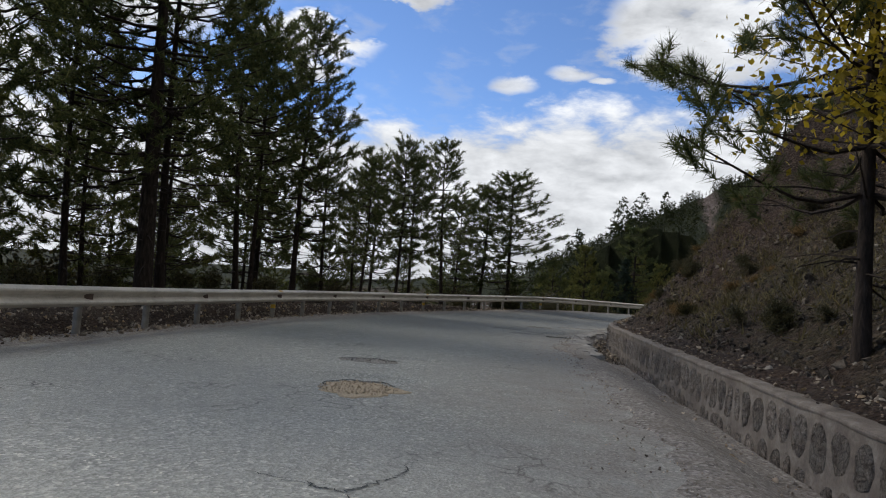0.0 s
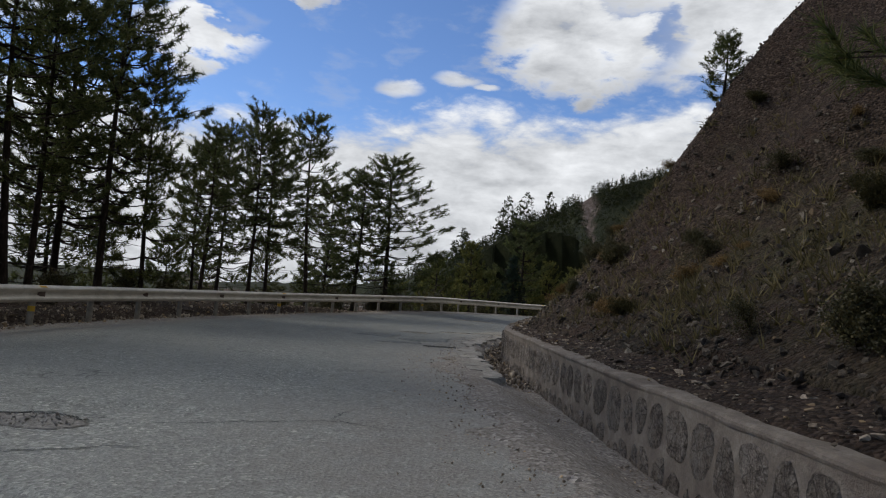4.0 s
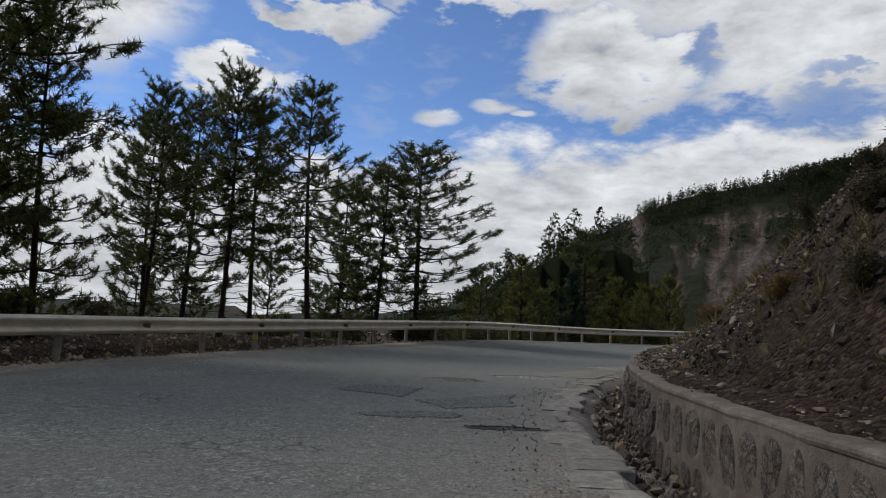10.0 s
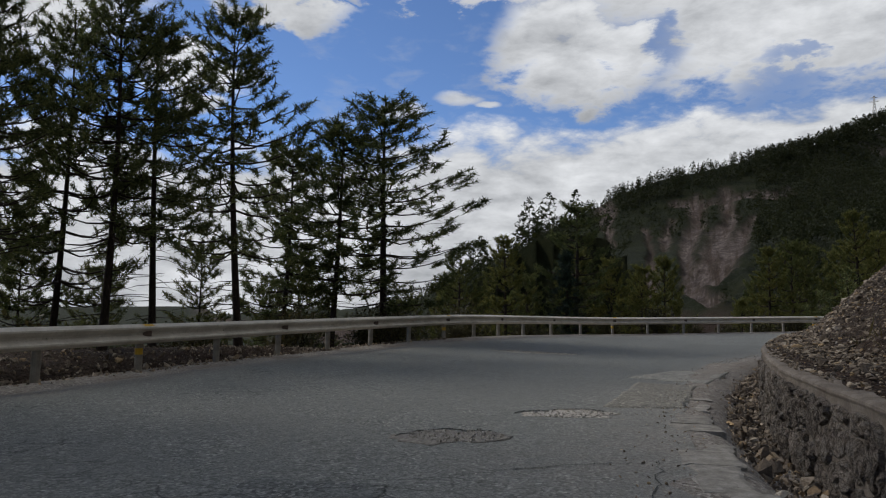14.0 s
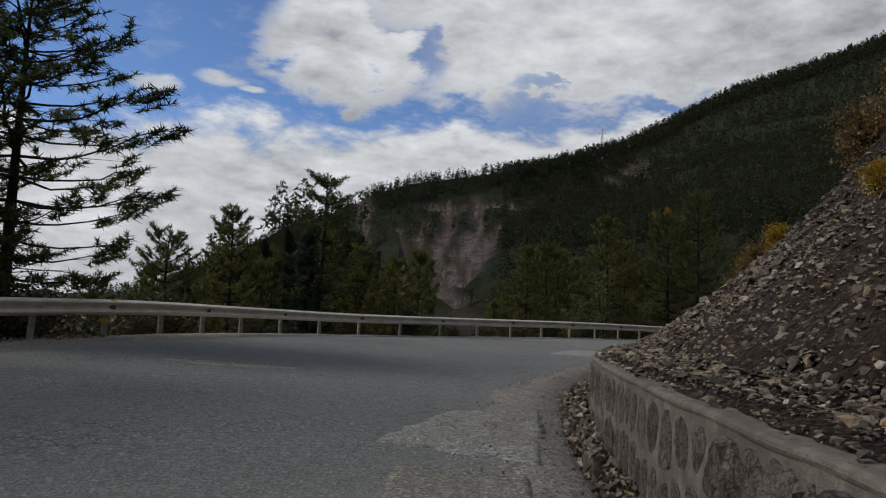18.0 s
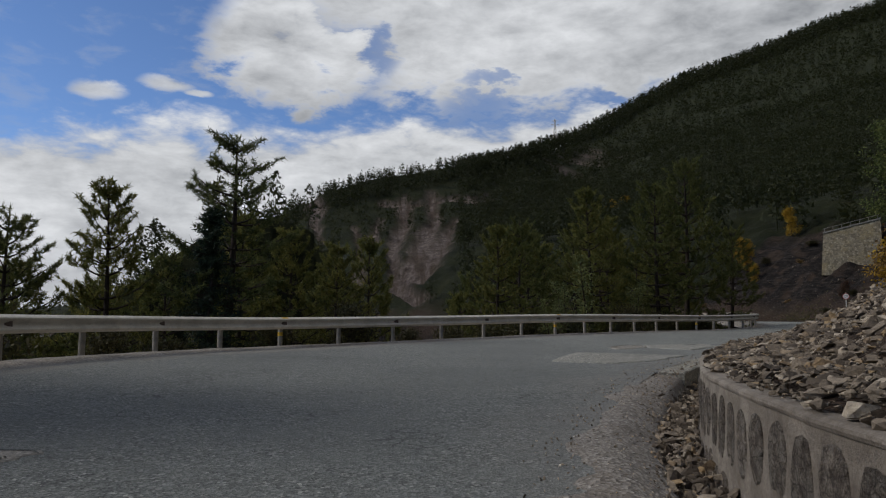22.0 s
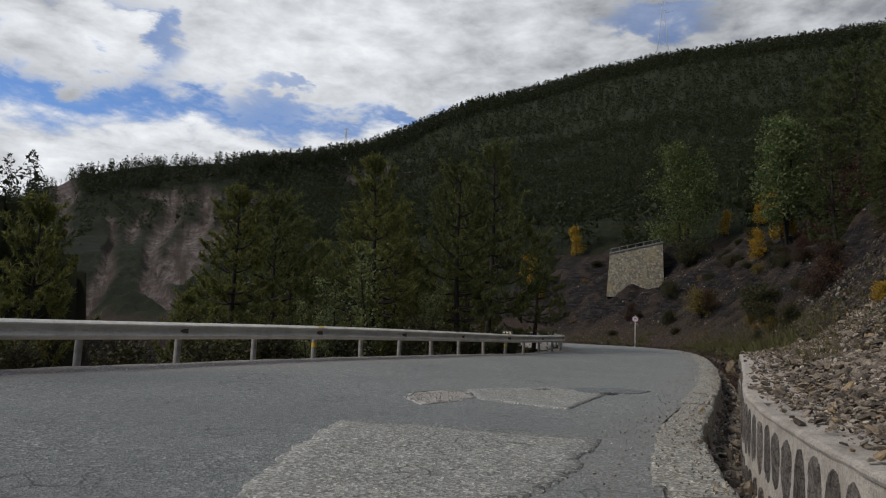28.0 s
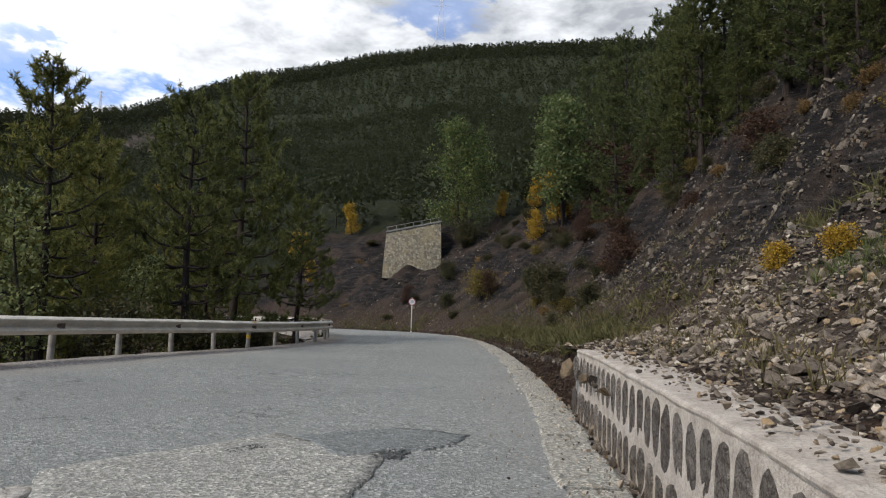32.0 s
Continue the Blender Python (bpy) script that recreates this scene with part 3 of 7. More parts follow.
def spread(lo, hi, step, far, grow=1.07):
    """Coordinates with even steps from lo to hi, and growing steps out to far."""
    c = list(np.arange(lo, hi, step))
    out, s, v = [], step, hi
    while v < far:
        out.append(v)
        s *= grow
        v += s
    down, s, v = [], step, lo
    while v > -far:
        s *= grow
        v -= s
        down.append(v)
    return np.array(down[::-1] + c + out)


def mesh_object(name, verts, faces, material, parent=None, smooth=True, label=""):
    me = bpy.data.meshes.new(name)
    me.from_pydata([tuple(v) for v in verts] if not isinstance(verts, np.ndarray) else verts.tolist(), [], faces if isinstance(faces, list) else faces.tolist())
    me.materials.append(material)
    if smooth:
        me.polygons.foreach_set("use_smooth", [True] * len(me.polygons))
    ob = new(name, me)
    if parent:
        ob.parent = parent
    if label:
        ob["label"] = label
    return ob


def part(name, bm, material, parent, label="", smooth=False):
    """Links a bmesh as one mesh object under a thing or a part."""
    me = bpy.data.meshes.new(name)
    bm.to_mesh(me)
    bm.free()
    me.materials.append(material)
    if smooth:
        me.polygons.foreach_set("use_smooth", [True] * len(me.polygons))
    ob = new(name, me)
    ob.parent = parent
    if label:
        ob["label"] = label
    return ob


def grid_faces(nu, nv):
    i = np.arange(nu - 1)[:, None] * nv + np.arange(nv - 1)[None]
    return np.stack([i, i + 1, i + nv + 1, i + nv], -1).reshape(-1, 4)


def set_attr(ob, name, values):
    a = ob.data.attributes.new(name, "FLOAT", "POINT")
    a.data.foreach_set("value", np.asarray(values, np.float32))


# bare erosion chutes on the far side: courses of bearing, height and width, in degrees from the bend
CHUTES = (((11.9, 9.6, 1.1), (12.5, 9.0, 1.4), (12.4, 7.9, 0.7), (12.9, 6.2, 0.4)),
          ((17.5, 9.35, 0.4), (19.9, 9.4, 0.5), (22.6, 9.8, 0.4), (26.4, 9.9, 0.5)),
          ((19.5, 9.4, 1.2), (19.65, 8.0, 1.0), (19.0, 6.9, 1.2), (18.4, 5.5, 0.85), (18.3, 4.0, 0.7)),
          ((21.7, 9.9, 1.0), (22.0, 8.2, 0.75), (21.0, 6.6, 1.4), (19.8, 4.7, 1.3), (18.8, 3.3, 1.6), (19.0, 2.4, 0.7)),
          ((23.6, 8.3, 0.5), (22.6, 6.4, 1.2), (21.3, 5.2, 1.4), (20.3, 3.8, 1.1)),
          ((15.6, 7.3, 0.4), (15.8, 5.8, 0.45), (15.75, 4.0, 0.9), (15.3, 2.5, 1.0), (14.9, 1.0, 0.6)),
          ((17.6, 8.1, 0.45), (17.0, 6.7, 0.75), (16.8, 5.8, 0.4)),
          ((19.0, 3.0, 1.4), (19.9, 1.8, 0.9), (20.8, 2.3, 0.4)),
          ((32.5, 11.7, 0.9), (33.9, 12.4, 0.9), (35.7, 13.0, 0.5)))


def chute(az, el):
    """How far a place lies inside the bare chutes: 1 in their middle, 0 outside."""
    out = np.zeros_like(az)
    for c in CHUTES:
        for (a0, e0, w0), (a1, e1, w1) in zip(c, c[1:]):
            t = np.clip(((az - a0) * (a1 - a0) + (el - e0) * (e1 - e0)) / ((a1 - a0) ** 2 + (e1 - e0) ** 2), 0, 1)
            d = np.hypot(az - a0 - t * (a1 - a0), el - e0 - t * (e1 - e0))
            out = np.maximum(out, np.clip((1.4 - d / (0.5 * (w0 + t * (w1 - w0)))) / 0.9, 0, 1))
    return out


def chute_at(x, y, z, r, az):
    el = np.degrees(np.arctan2(z - 1, np.maximum(r, 1)))
    return chute(az + 0.35 * vnoise(x, y, 9, 4), el + 0.35 * vnoise(x, y, 7, 24)) * (r > 120)


def build_ground():
    gx, gy = spread(-14, 66, 0.42, 2600), spread(-8, 84, 0.42, 2600)
    # closer steps over the eroded slope across the valley
    gx = np.concatenate([gx[(gx < 66) | (gx > 170)], np.arange(66.2, 170, 1.3)])
    gy = np.concatenate([gy[(gy < 150) | (gy > 350)], np.arange(150, 350, 1.9)])
    gx, gy = np.sort(gx), np.sort(gy)
    X, Y = np.meshgrid(gx, gy, indexing="ij")
    x, y = X.ravel(), Y.ravel()
    z, dw, dl, u, r, az = ground_z(x, y)
    f = grid_faces(len(gx), len(gy))[:, ::-1]
    cut = chute_at(x, y, z, r, az) * (dw > 0)
    ob = mesh_object("ground", np.stack([x, y, z - cut * (1.6 + 1.2 * vnoise(x, y, 6, 25))], 1), f, GROUND)
    n = vnoise(x, y, 4, 9)
    grass = np.clip(0.35 + 1.2 * n, 0, 1) * np.clip(dw / 2, 0, 1) * np.clip((20 - y) / 6, 0.25, 1) * np.clip((40 - dw) / 10, 0, 1)
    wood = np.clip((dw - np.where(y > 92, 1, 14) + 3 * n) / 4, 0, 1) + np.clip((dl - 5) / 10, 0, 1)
    scar = cut
    sw = nearest(WL, np.stack([x, y], 1))[1]
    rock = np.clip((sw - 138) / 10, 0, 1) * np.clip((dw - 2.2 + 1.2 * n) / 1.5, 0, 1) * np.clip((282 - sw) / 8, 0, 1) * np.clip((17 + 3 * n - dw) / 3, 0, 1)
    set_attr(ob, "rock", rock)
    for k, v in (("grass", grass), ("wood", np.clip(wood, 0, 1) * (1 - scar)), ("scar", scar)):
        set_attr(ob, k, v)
    return tagged(ob, "brown stony hillside and valley under dark pine woods", "ground", kind="structure")


def line_at(line, s):
    i = np.arange(len(line))
    return np.stack([np.interp(s, i, line[:, k]) for k in range(line.shape[1])], -1)


def road_point(s, v):
    """A place on the road's surface: s along the lines, v from 0 at the rail to 1 at the wall."""
    a, b = line_at(RL, s), line_at(WL, s)
    p = a[..., :2] * (1 - v[..., None]) + b[..., :2] * v[..., None]
    k = np.clip(v * 1.6, 0, 1)
    return p[..., 0], p[..., 1], np.interp(s, np.arange(len(RZ)), RZ) * k + a[..., 2] * (1 - k)


HOLES = [(-1.7, 2.6, 0.62, 0.30, 0.05), (-1.7, 5.0, 0.5, 0.16, 0.035)]


def build_road():
    s = np.concatenate([np.arange(0, 24, 0.5), np.arange(24, 200, 0.12), np.arange(200, 316, 0.5)])
    v = np.linspace(0, 1, 60)
    S, V = np.meshgrid(s, v, indexing="ij")
    wide = np.linalg.norm(line_at(RL, s)[:, :2] - line_at(WL, s)[:, :2], axis=1)[:, None]
    V = 0.045 + V * (1 - 0.85 / wide - 0.045)
    S, V = S.ravel(), V.ravel()
    x, y, z = road_point(S, V)
    z = z + 0.012 * vnoise(x, y, 3.0, 21) + 0.004 * vnoise(x, y, 0.4, 22)
    for hx, hy, a, b, deep in HOLES:
        q = ((x - hx) / a) ** 2 + ((y - hy) / b) ** 2 + 0.5 * vnoise(x, y, 0.3, 31)
        z -= deep * np.clip(1.4 - q, 0, 0.5) * 2
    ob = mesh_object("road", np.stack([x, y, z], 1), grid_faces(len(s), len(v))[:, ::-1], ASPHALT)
    lane = np.interp(S, [0, 60, 84, 110, 316], [0.62, 0.64, 0.74, 0.80, 0.80])
    right = np.clip((V - lane + 0.10 * vnoise(x, y, 2.5, 12)) / 0.22, 0, 1) * np.interp(S, [0, 84, 110, 316], [0.9, 0.9, 0.7, 0.7])
    left = np.clip((0.16 - V + 0.03 * vnoise(x, y, 2.0, 13)) / 0.08, 0, 1)
    set_attr(ob, "dirt", np.clip(np.maximum(right, left), 0, 1))
    # painted brightness by stretch, strongest at the start, slight again at the end
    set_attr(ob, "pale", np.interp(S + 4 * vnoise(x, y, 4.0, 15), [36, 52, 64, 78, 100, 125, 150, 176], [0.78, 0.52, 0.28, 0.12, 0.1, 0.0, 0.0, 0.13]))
    return tagged(ob, "worn grey asphalt mountain road with cracks and gravelly edges", "road", kind="structure")


def sweep(line, s, profile, closed=False):
    """Verts and faces of a cross-section (offset to the right, height) carried along a line at places s."""
    p = line_at(line, s)
    t = np.gradient(p[:, :2], axis=0)
    t /= np.linalg.norm(t, axis=1)[:, None]
    nrm = np.stack([t[:, 1], -t[:, 0]], 1)
    prof = np.array(profile, float)
    xy = p[:, None, :2] + nrm[:, None] * prof[None, :, :1]
    zz = p[:, None, 2:3] + np.broadcast_to(prof[None, :, 1:2], (len(s), len(prof), 1))
    verts = np.concatenate([xy, zz], -1).reshape(-1, 3)
    m = len(prof)
    faces = grid_faces(len(s), m)[:, ::-1].tolist()
    if closed:
        for i in range(len(s) - 1):
            faces.append([i * m, (i + 1) * m, (i + 1) * m + m - 1, i * m + m - 1])
        faces += [list(range(m)), [(len(s) - 1) * m + k for k in range(m - 1, -1, -1)]]
    return verts, faces


def arc_places(line, step, lo, hi):
    """Places along a line at even steps of metres, between two places."""
    fine = np.arange(lo, hi, 0.02)
    p = line_at(line, fine)
    d = np.concatenate([[0], np.cumsum(np.linalg.norm(np.diff(p[:, :2], axis=0), axis=1))])
    return np.interp(np.arange(0, d[-1], step), d, fine)


build_ground()
build_road()

# ---- guardrail ----
BEAM = [(0.0, 0.0), (0.035, 0.018), (0.083, 0.05), (0.083, 0.075), (0.035, 0.112), (0.004, 0.14), (0.004, 0.17), (0.035, 0.198), (0.083, 0.235), (0.083, 0.26), (0.035, 0.292), (0.0, 0.31)]


def build_guardrail():
    top = new("guardrail")
    tagged(top, "weathered galvanised steel guardrail with yellow paint marks", "guardrail")
    places = arc_places(RL, 2.0, 36, 262)
    # beam sections of two bays, lapped
    for i in range(0, len(places) - 2, 2):
        s = np.linspace(places[i] - 0.02, places[i + 2] + 0.03, 15)
        off = 0.004 * ((i // 2) % 2)
        out = [(0.115 + off + a, 0.455 + b) for a, b in BEAM]
        inn = [(0.112 + off + a - 0.004, 0.455 + b) for a, b in BEAM[::-1]]
        v, f = sweep(RL, s, out + inn, True)
        mesh_object("beam", v, f, STEEL, top, False)
    post_me = spacer_me = None
    rng = random.Random(4)
    idx = np.arange(len(RL))
    for i, s in enumerate(places):
        p, q = line_at(RL, np.array([s]))[0], line_at(RL, np.array([s + 0.1]))[0]
        ang = math.atan2(q[1] - p[1], q[0] - p[0])
        if post_me is None:
            bm = bmesh.new()
            bmesh.ops.create_cone(bm, cap_ends=True, segments=14, radius1=0.06, radius2=0.06, depth=1.3, matrix=Matrix.Translation((0, 0, 0.07)))
            ob = part("post", bm, POST_STEEL, top, "round galvanised post")
            post_me = ob.data
            bm = bmesh.new()
            bmesh.ops.create_cube(bm, size=1, matrix=Matrix.Translation((0, -0.085, 0.61)) @ Matrix.Diagonal((0.12, 0.07, 0.19, 1)))
            bmesh.ops.bevel(bm, geom=bm.edges[:], offset=0.012, segments=2, affect="EDGES")
            sp = part("spacer", bm, STEEL, ob)
            spacer_me = sp.data
            bm = bmesh.new()
            bmesh.ops.create_cone(bm, cap_ends=True, segments=6, radius1=0.018, radius2=0.018, depth=0.02, matrix=Matrix.Translation((0.03, -0.128, 0.61)) @ Matrix.Rotation(radians(90), 4, "X"))
            bolt_me = part("bolt", bm, STEEL, ob).data
            bm = bmesh.new()
            vs = [bm.verts.new(c) for c in ((-0.075, -0.122, 0.575), (-0.075, -0.122, 0.645), (0.06, -0.185, 0.655), (0.06, -0.185, 0.565), (0.06, -0.122, 0.575), (0.06, -0.122, 0.645))]
            for q4 in ((0, 3, 2, 1), (2, 3, 4, 5), (0, 1, 5, 4), (1, 2, 5), (0, 4, 3)):
                bm.faces.new([vs[k] for k in q4])
            refl_me = part("reflector", bm, REFLECTOR, ob, "small dark trapezoid reflector").data
            bm = bmesh.new()
            bmesh.ops.create_cone(bm, cap_ends=False, segments=14, radius1=0.062, radius2=0.062, depth=0.1, matrix=Matrix.Translation((0, 0, 0.33)))
            band_me = part("paint_band", bm, YELLOW, ob, "yellow paint band").data
            bm = bmesh.new()
            bmesh.ops.create_grid(bm, x_segments=4, y_segments=2, size=0.5, matrix=Matrix.Translation((0.02, -0.155, 0.747)) @ Matrix.Rotation(radians(32), 4, "X") @ Matrix.Diagonal((0.22, 0.06, 1, 1)))
            mark_me = part("paint_mark", bm, YELLOW, ob, "yellow paint mark on the beam's top edge").data
        else:
            ob = new("post", post_me)
            ob.parent = top
            for nm, me in (("spacer", spacer_me), ("bolt", bolt_me)):
                new(nm, me).parent = ob
            if i % 2 == 0:
                new("reflector", refl_me).parent = ob
            if i % 6 == 2:
                new("paint_band", band_me).parent = ob
                new("paint_mark", mark_me).parent = ob
        ob.matrix_local = pose(p[0], p[1], p[2], rng.uniform(-1.5, 1.5), rng.uniform(-1.5, 1.5), math.degrees(ang))
    return top


REFLECTOR = make_plain("dull_reflector", (0.10, 0.07, 0.055), 0.5)
build_guardrail()


# ---- retaining wall ----
def build_wall():
    lo, hi = 24, 192
    s = arc_places(WL, 0.15, lo, hi)
    top = new("retaining_wall")
    tagged(top, "low roadside retaining wall of rough oval stones in grey-brown mortar", "retaining wall")
    v, f = sweep(WL, s, [(0.85, -0.03), (0.85, -1.2), (-0.02, -1.2), (0.02, 0.0), (0.42, 0.0)], True)
    body = mesh_object("mortar_body", v, f, MORTAR, top, False)
    # mortar turns paler between places 122 and 166
    set_attr(body, "lighter", np.repeat(np.interp(s, [122, 166], [0, 1]), len(v) // len(s)))
    # coping, a little proud and uneven
    prof = [(0.62, -0.02), (0.62, 0.05), (0.3, 0.055), (0.04, 0.045), (0.012, 0.032), (0.008, 0.016), (0.014, -0.002)]
    v, f = sweep(WL, s, prof, True)
    v = np.array(v)
    v[:, 2] += 0.014 * vnoise(v[:, 0], v[:, 1], 0.5, 41)
    v[:, :2] += 0.014 * np.stack([vnoise(v[:, 0], v[:, 1], 0.35, 42), vnoise(v[:, 0], v[:, 1], 0.35, 43)], 1)
    ob = mesh_object("coping", v, f, MORTAR, top, False, "cracked dusty mortar coping")
    set_attr(ob, "lighter", np.repeat(np.interp(s, [122, 166], [0, 0.85]), len(v) // len(s)))
    build_stones(top, lo, hi)
    return top


def clip_half(poly, p, n):
    """The part of a polygon on the far side of the line through p from its normal n."""
    out = []
    for i in range(len(poly)):
        a, b = poly[i], poly[(i + 1) % len(poly)]
        da, db = (a - p) @ n, (b - p) @ n
        if da <= 0:
            out.append(a)
        if da * db < 0:
            out.append(a + (b - a) * da / (da - db))
    return out


def stone_outlines(length, at_place, seed):
    """Fitted stones over the wall's face: centre, outline round it, whether it lies in the bare rubble stretch."""
    rng = np.random.default_rng(seed)
    seeds = []
    for row, (zc, zj) in enumerate(((-0.25, 0.045), (-0.60, 0.05), (-0.93, 0.04))):
        at = rng.uniform(0, 0.2)
        while at < length:
            s = float(at_place(at))
            rubble = 82 < s < 107
            wide = rng.uniform(0.2, 0.38) if rubble else (rng.uniform(0.28, 0.42) if s > 118 else rng.choice([rng.uniform(0.22, 0.32), rng.uniform(0.32, 0.5)]))
            if row == 1 and s < 118:
                wide *= 0.8
            z = zc + rng.uniform(-zj, zj) * 1.7
            if s > 118:
                z = (-0.30, -0.77, -1.2)[row] + rng.uniform(-zj, zj)
            seeds.append((at + wide / 2, z, rubble, s))
            if rubble and rng.random() < 0.5:
                seeds.append((at + wide * rng.uniform(0.3, 0.7), z + 0.17, True, s))
            at += wide
    pts = np.array([(a, b) for a, b, _, _ in seeds])
    out = []
    for n, (a, b, rubble, s) in enumerate(seeds):
        c = pts[n]
        gap = 0.007 if rubble else (rng.uniform(0.026, 0.042) if s > 118 else rng.uniform(0.022, 0.036))
        near = [k for k in np.nonzero(np.abs(pts[:, 0] - a) < 0.85)[0] if k != n]
        poly = [c + np.array(q) for q in ((-0.6, -0.6), (0.6, -0.6), (0.6, 0.6), (-0.6, 0.6))]
        poly = clip_half(poly, np.array([0, -0.045]), np.array([0, 1.0]))
        poly = clip_half(poly, np.array([0, -1.16]), np.array([0, -1.0]))
        for k in near:
            d = pts[k] - c
            l = np.hypot(*d)
            poly = clip_half(poly, c + d / 2 - d / l * gap, d / l)
            if len(poly) < 3:
                break
        if len(poly) < 3:
            continue
        # round the corners
        for _ in range(1 if rubble else 3):
            nxt = poly[1:] + poly[:1]
            poly = [q for p0, p1 in zip(poly, nxt) for q in (p0 * 0.74 + p1 * 0.26, p0 * 0.26 + p1 * 0.74)]
        ring = np.array(poly)
        step = np.concatenate([[0], np.cumsum(np.hypot(*(np.roll(ring, -1, 0) - ring).T))])
        closed = np.vstack([ring, ring[:1]])
        at16 = np.linspace(0, step[-1], 16, endpoint=False)
        ring = np.stack([np.interp(at16, step, closed[:, k]) for k in (0, 1)], 1)
        mid = ring.mean(0)
        ring = (ring - mid) * (1 + rng.normal(0, 0.03, (16, 1))) * (1.0 if rubble else rng.uniform(0.9, 1.0))
        if np.ptp(ring[:, 0]) < 0.07 or np.ptp(ring[:, 1]) < 0.07:
            continue
        out.append((mid, ring, rubble, s))
    return out


def stone_shape(ring, deep, rng):
    """Verts and faces of one bedded stone, its rough face to -y."""
    n, v = len(ring), []
    for sc, y in ((1.0, 0.03), (1.0, -0.15 * deep), (0.9, -0.8 * deep), (0.5, -deep)):
        for q in ring:
            v.append((q[0] * sc, y + (rng.uniform(-0.5, 0.5) * deep if sc < 1 else 0), q[1] * sc))
    v.append((0, -deep, 0))
    f = [(k * n + i, k * n + (i + 1) % n, (k + 1) * n + (i + 1) % n, (k + 1) * n + i) for k in range(3) for i in range(n)]
    f += [(3 * n + i, 3 * n + (i + 1) % n, 4 * n) for i in range(n)]
    return v, f


def build_stones(top, lo, hi):
    rng = random.Random(11)
    fine = np.arange(lo, hi, 0.02)
    p = line_at(WL, fine)
    d = np.concatenate([[0], np.cumsum(np.linalg.norm(np.diff(p[:, :2], axis=0), axis=1))])
    vs, fs, made = [], [], 0
    for mid, ring, rubble, sc in stone_outlines(d[-1] - 0.2, lambda a: np.interp(a, d, fine), 17):
        s = float(np.interp(mid[0], d, fine))
        a, b = line_at(WL, np.array([s]))[0], line_at(WL, np.array([s + 0.05]))[0]
        ang = math.degrees(math.atan2(b[1] - a[1], b[0] - a[0]))
        deep = rng.uniform(0.02, 0.05) if rubble else rng.uniform(0.006, 0.014)
        v, f = stone_shape(ring * [-1, 1], deep, rng)
        f = [q[::-1] for q in f]
        m = pose(a[0], a[1], a[2] + mid[1], 0, 0, ang + 180) @ pose(0, 0.02 + 0.04 * mid[1] / 1.2, 0)
        # stones of the stretches that the road passes closest are parts; the others stay joined
        if made < 300 and (46 < s < 72 or 96 < s < 126 or 146 < s < 180) and mid[1] > -0.75:
            ob = mesh_object("stone", v, f, WALL_STONE, top, False)
            ob.matrix_local = m
            made += 1
        else:
            base = len(vs)
            vs += [m @ Vector(q) for q in v]
            fs += [[base + i for i in q] for q in f]
    ob = mesh_object("stone_facing", vs, fs, WALL_STONE, top, False)
    ob["kind"] = "stuff"


build_wall()


# ---- edges of the road ----
def road_width(s):
    a, b = line_at(RL, s), line_at(WL, s)
    return np.hypot(*(a - b)[:, :2].T)


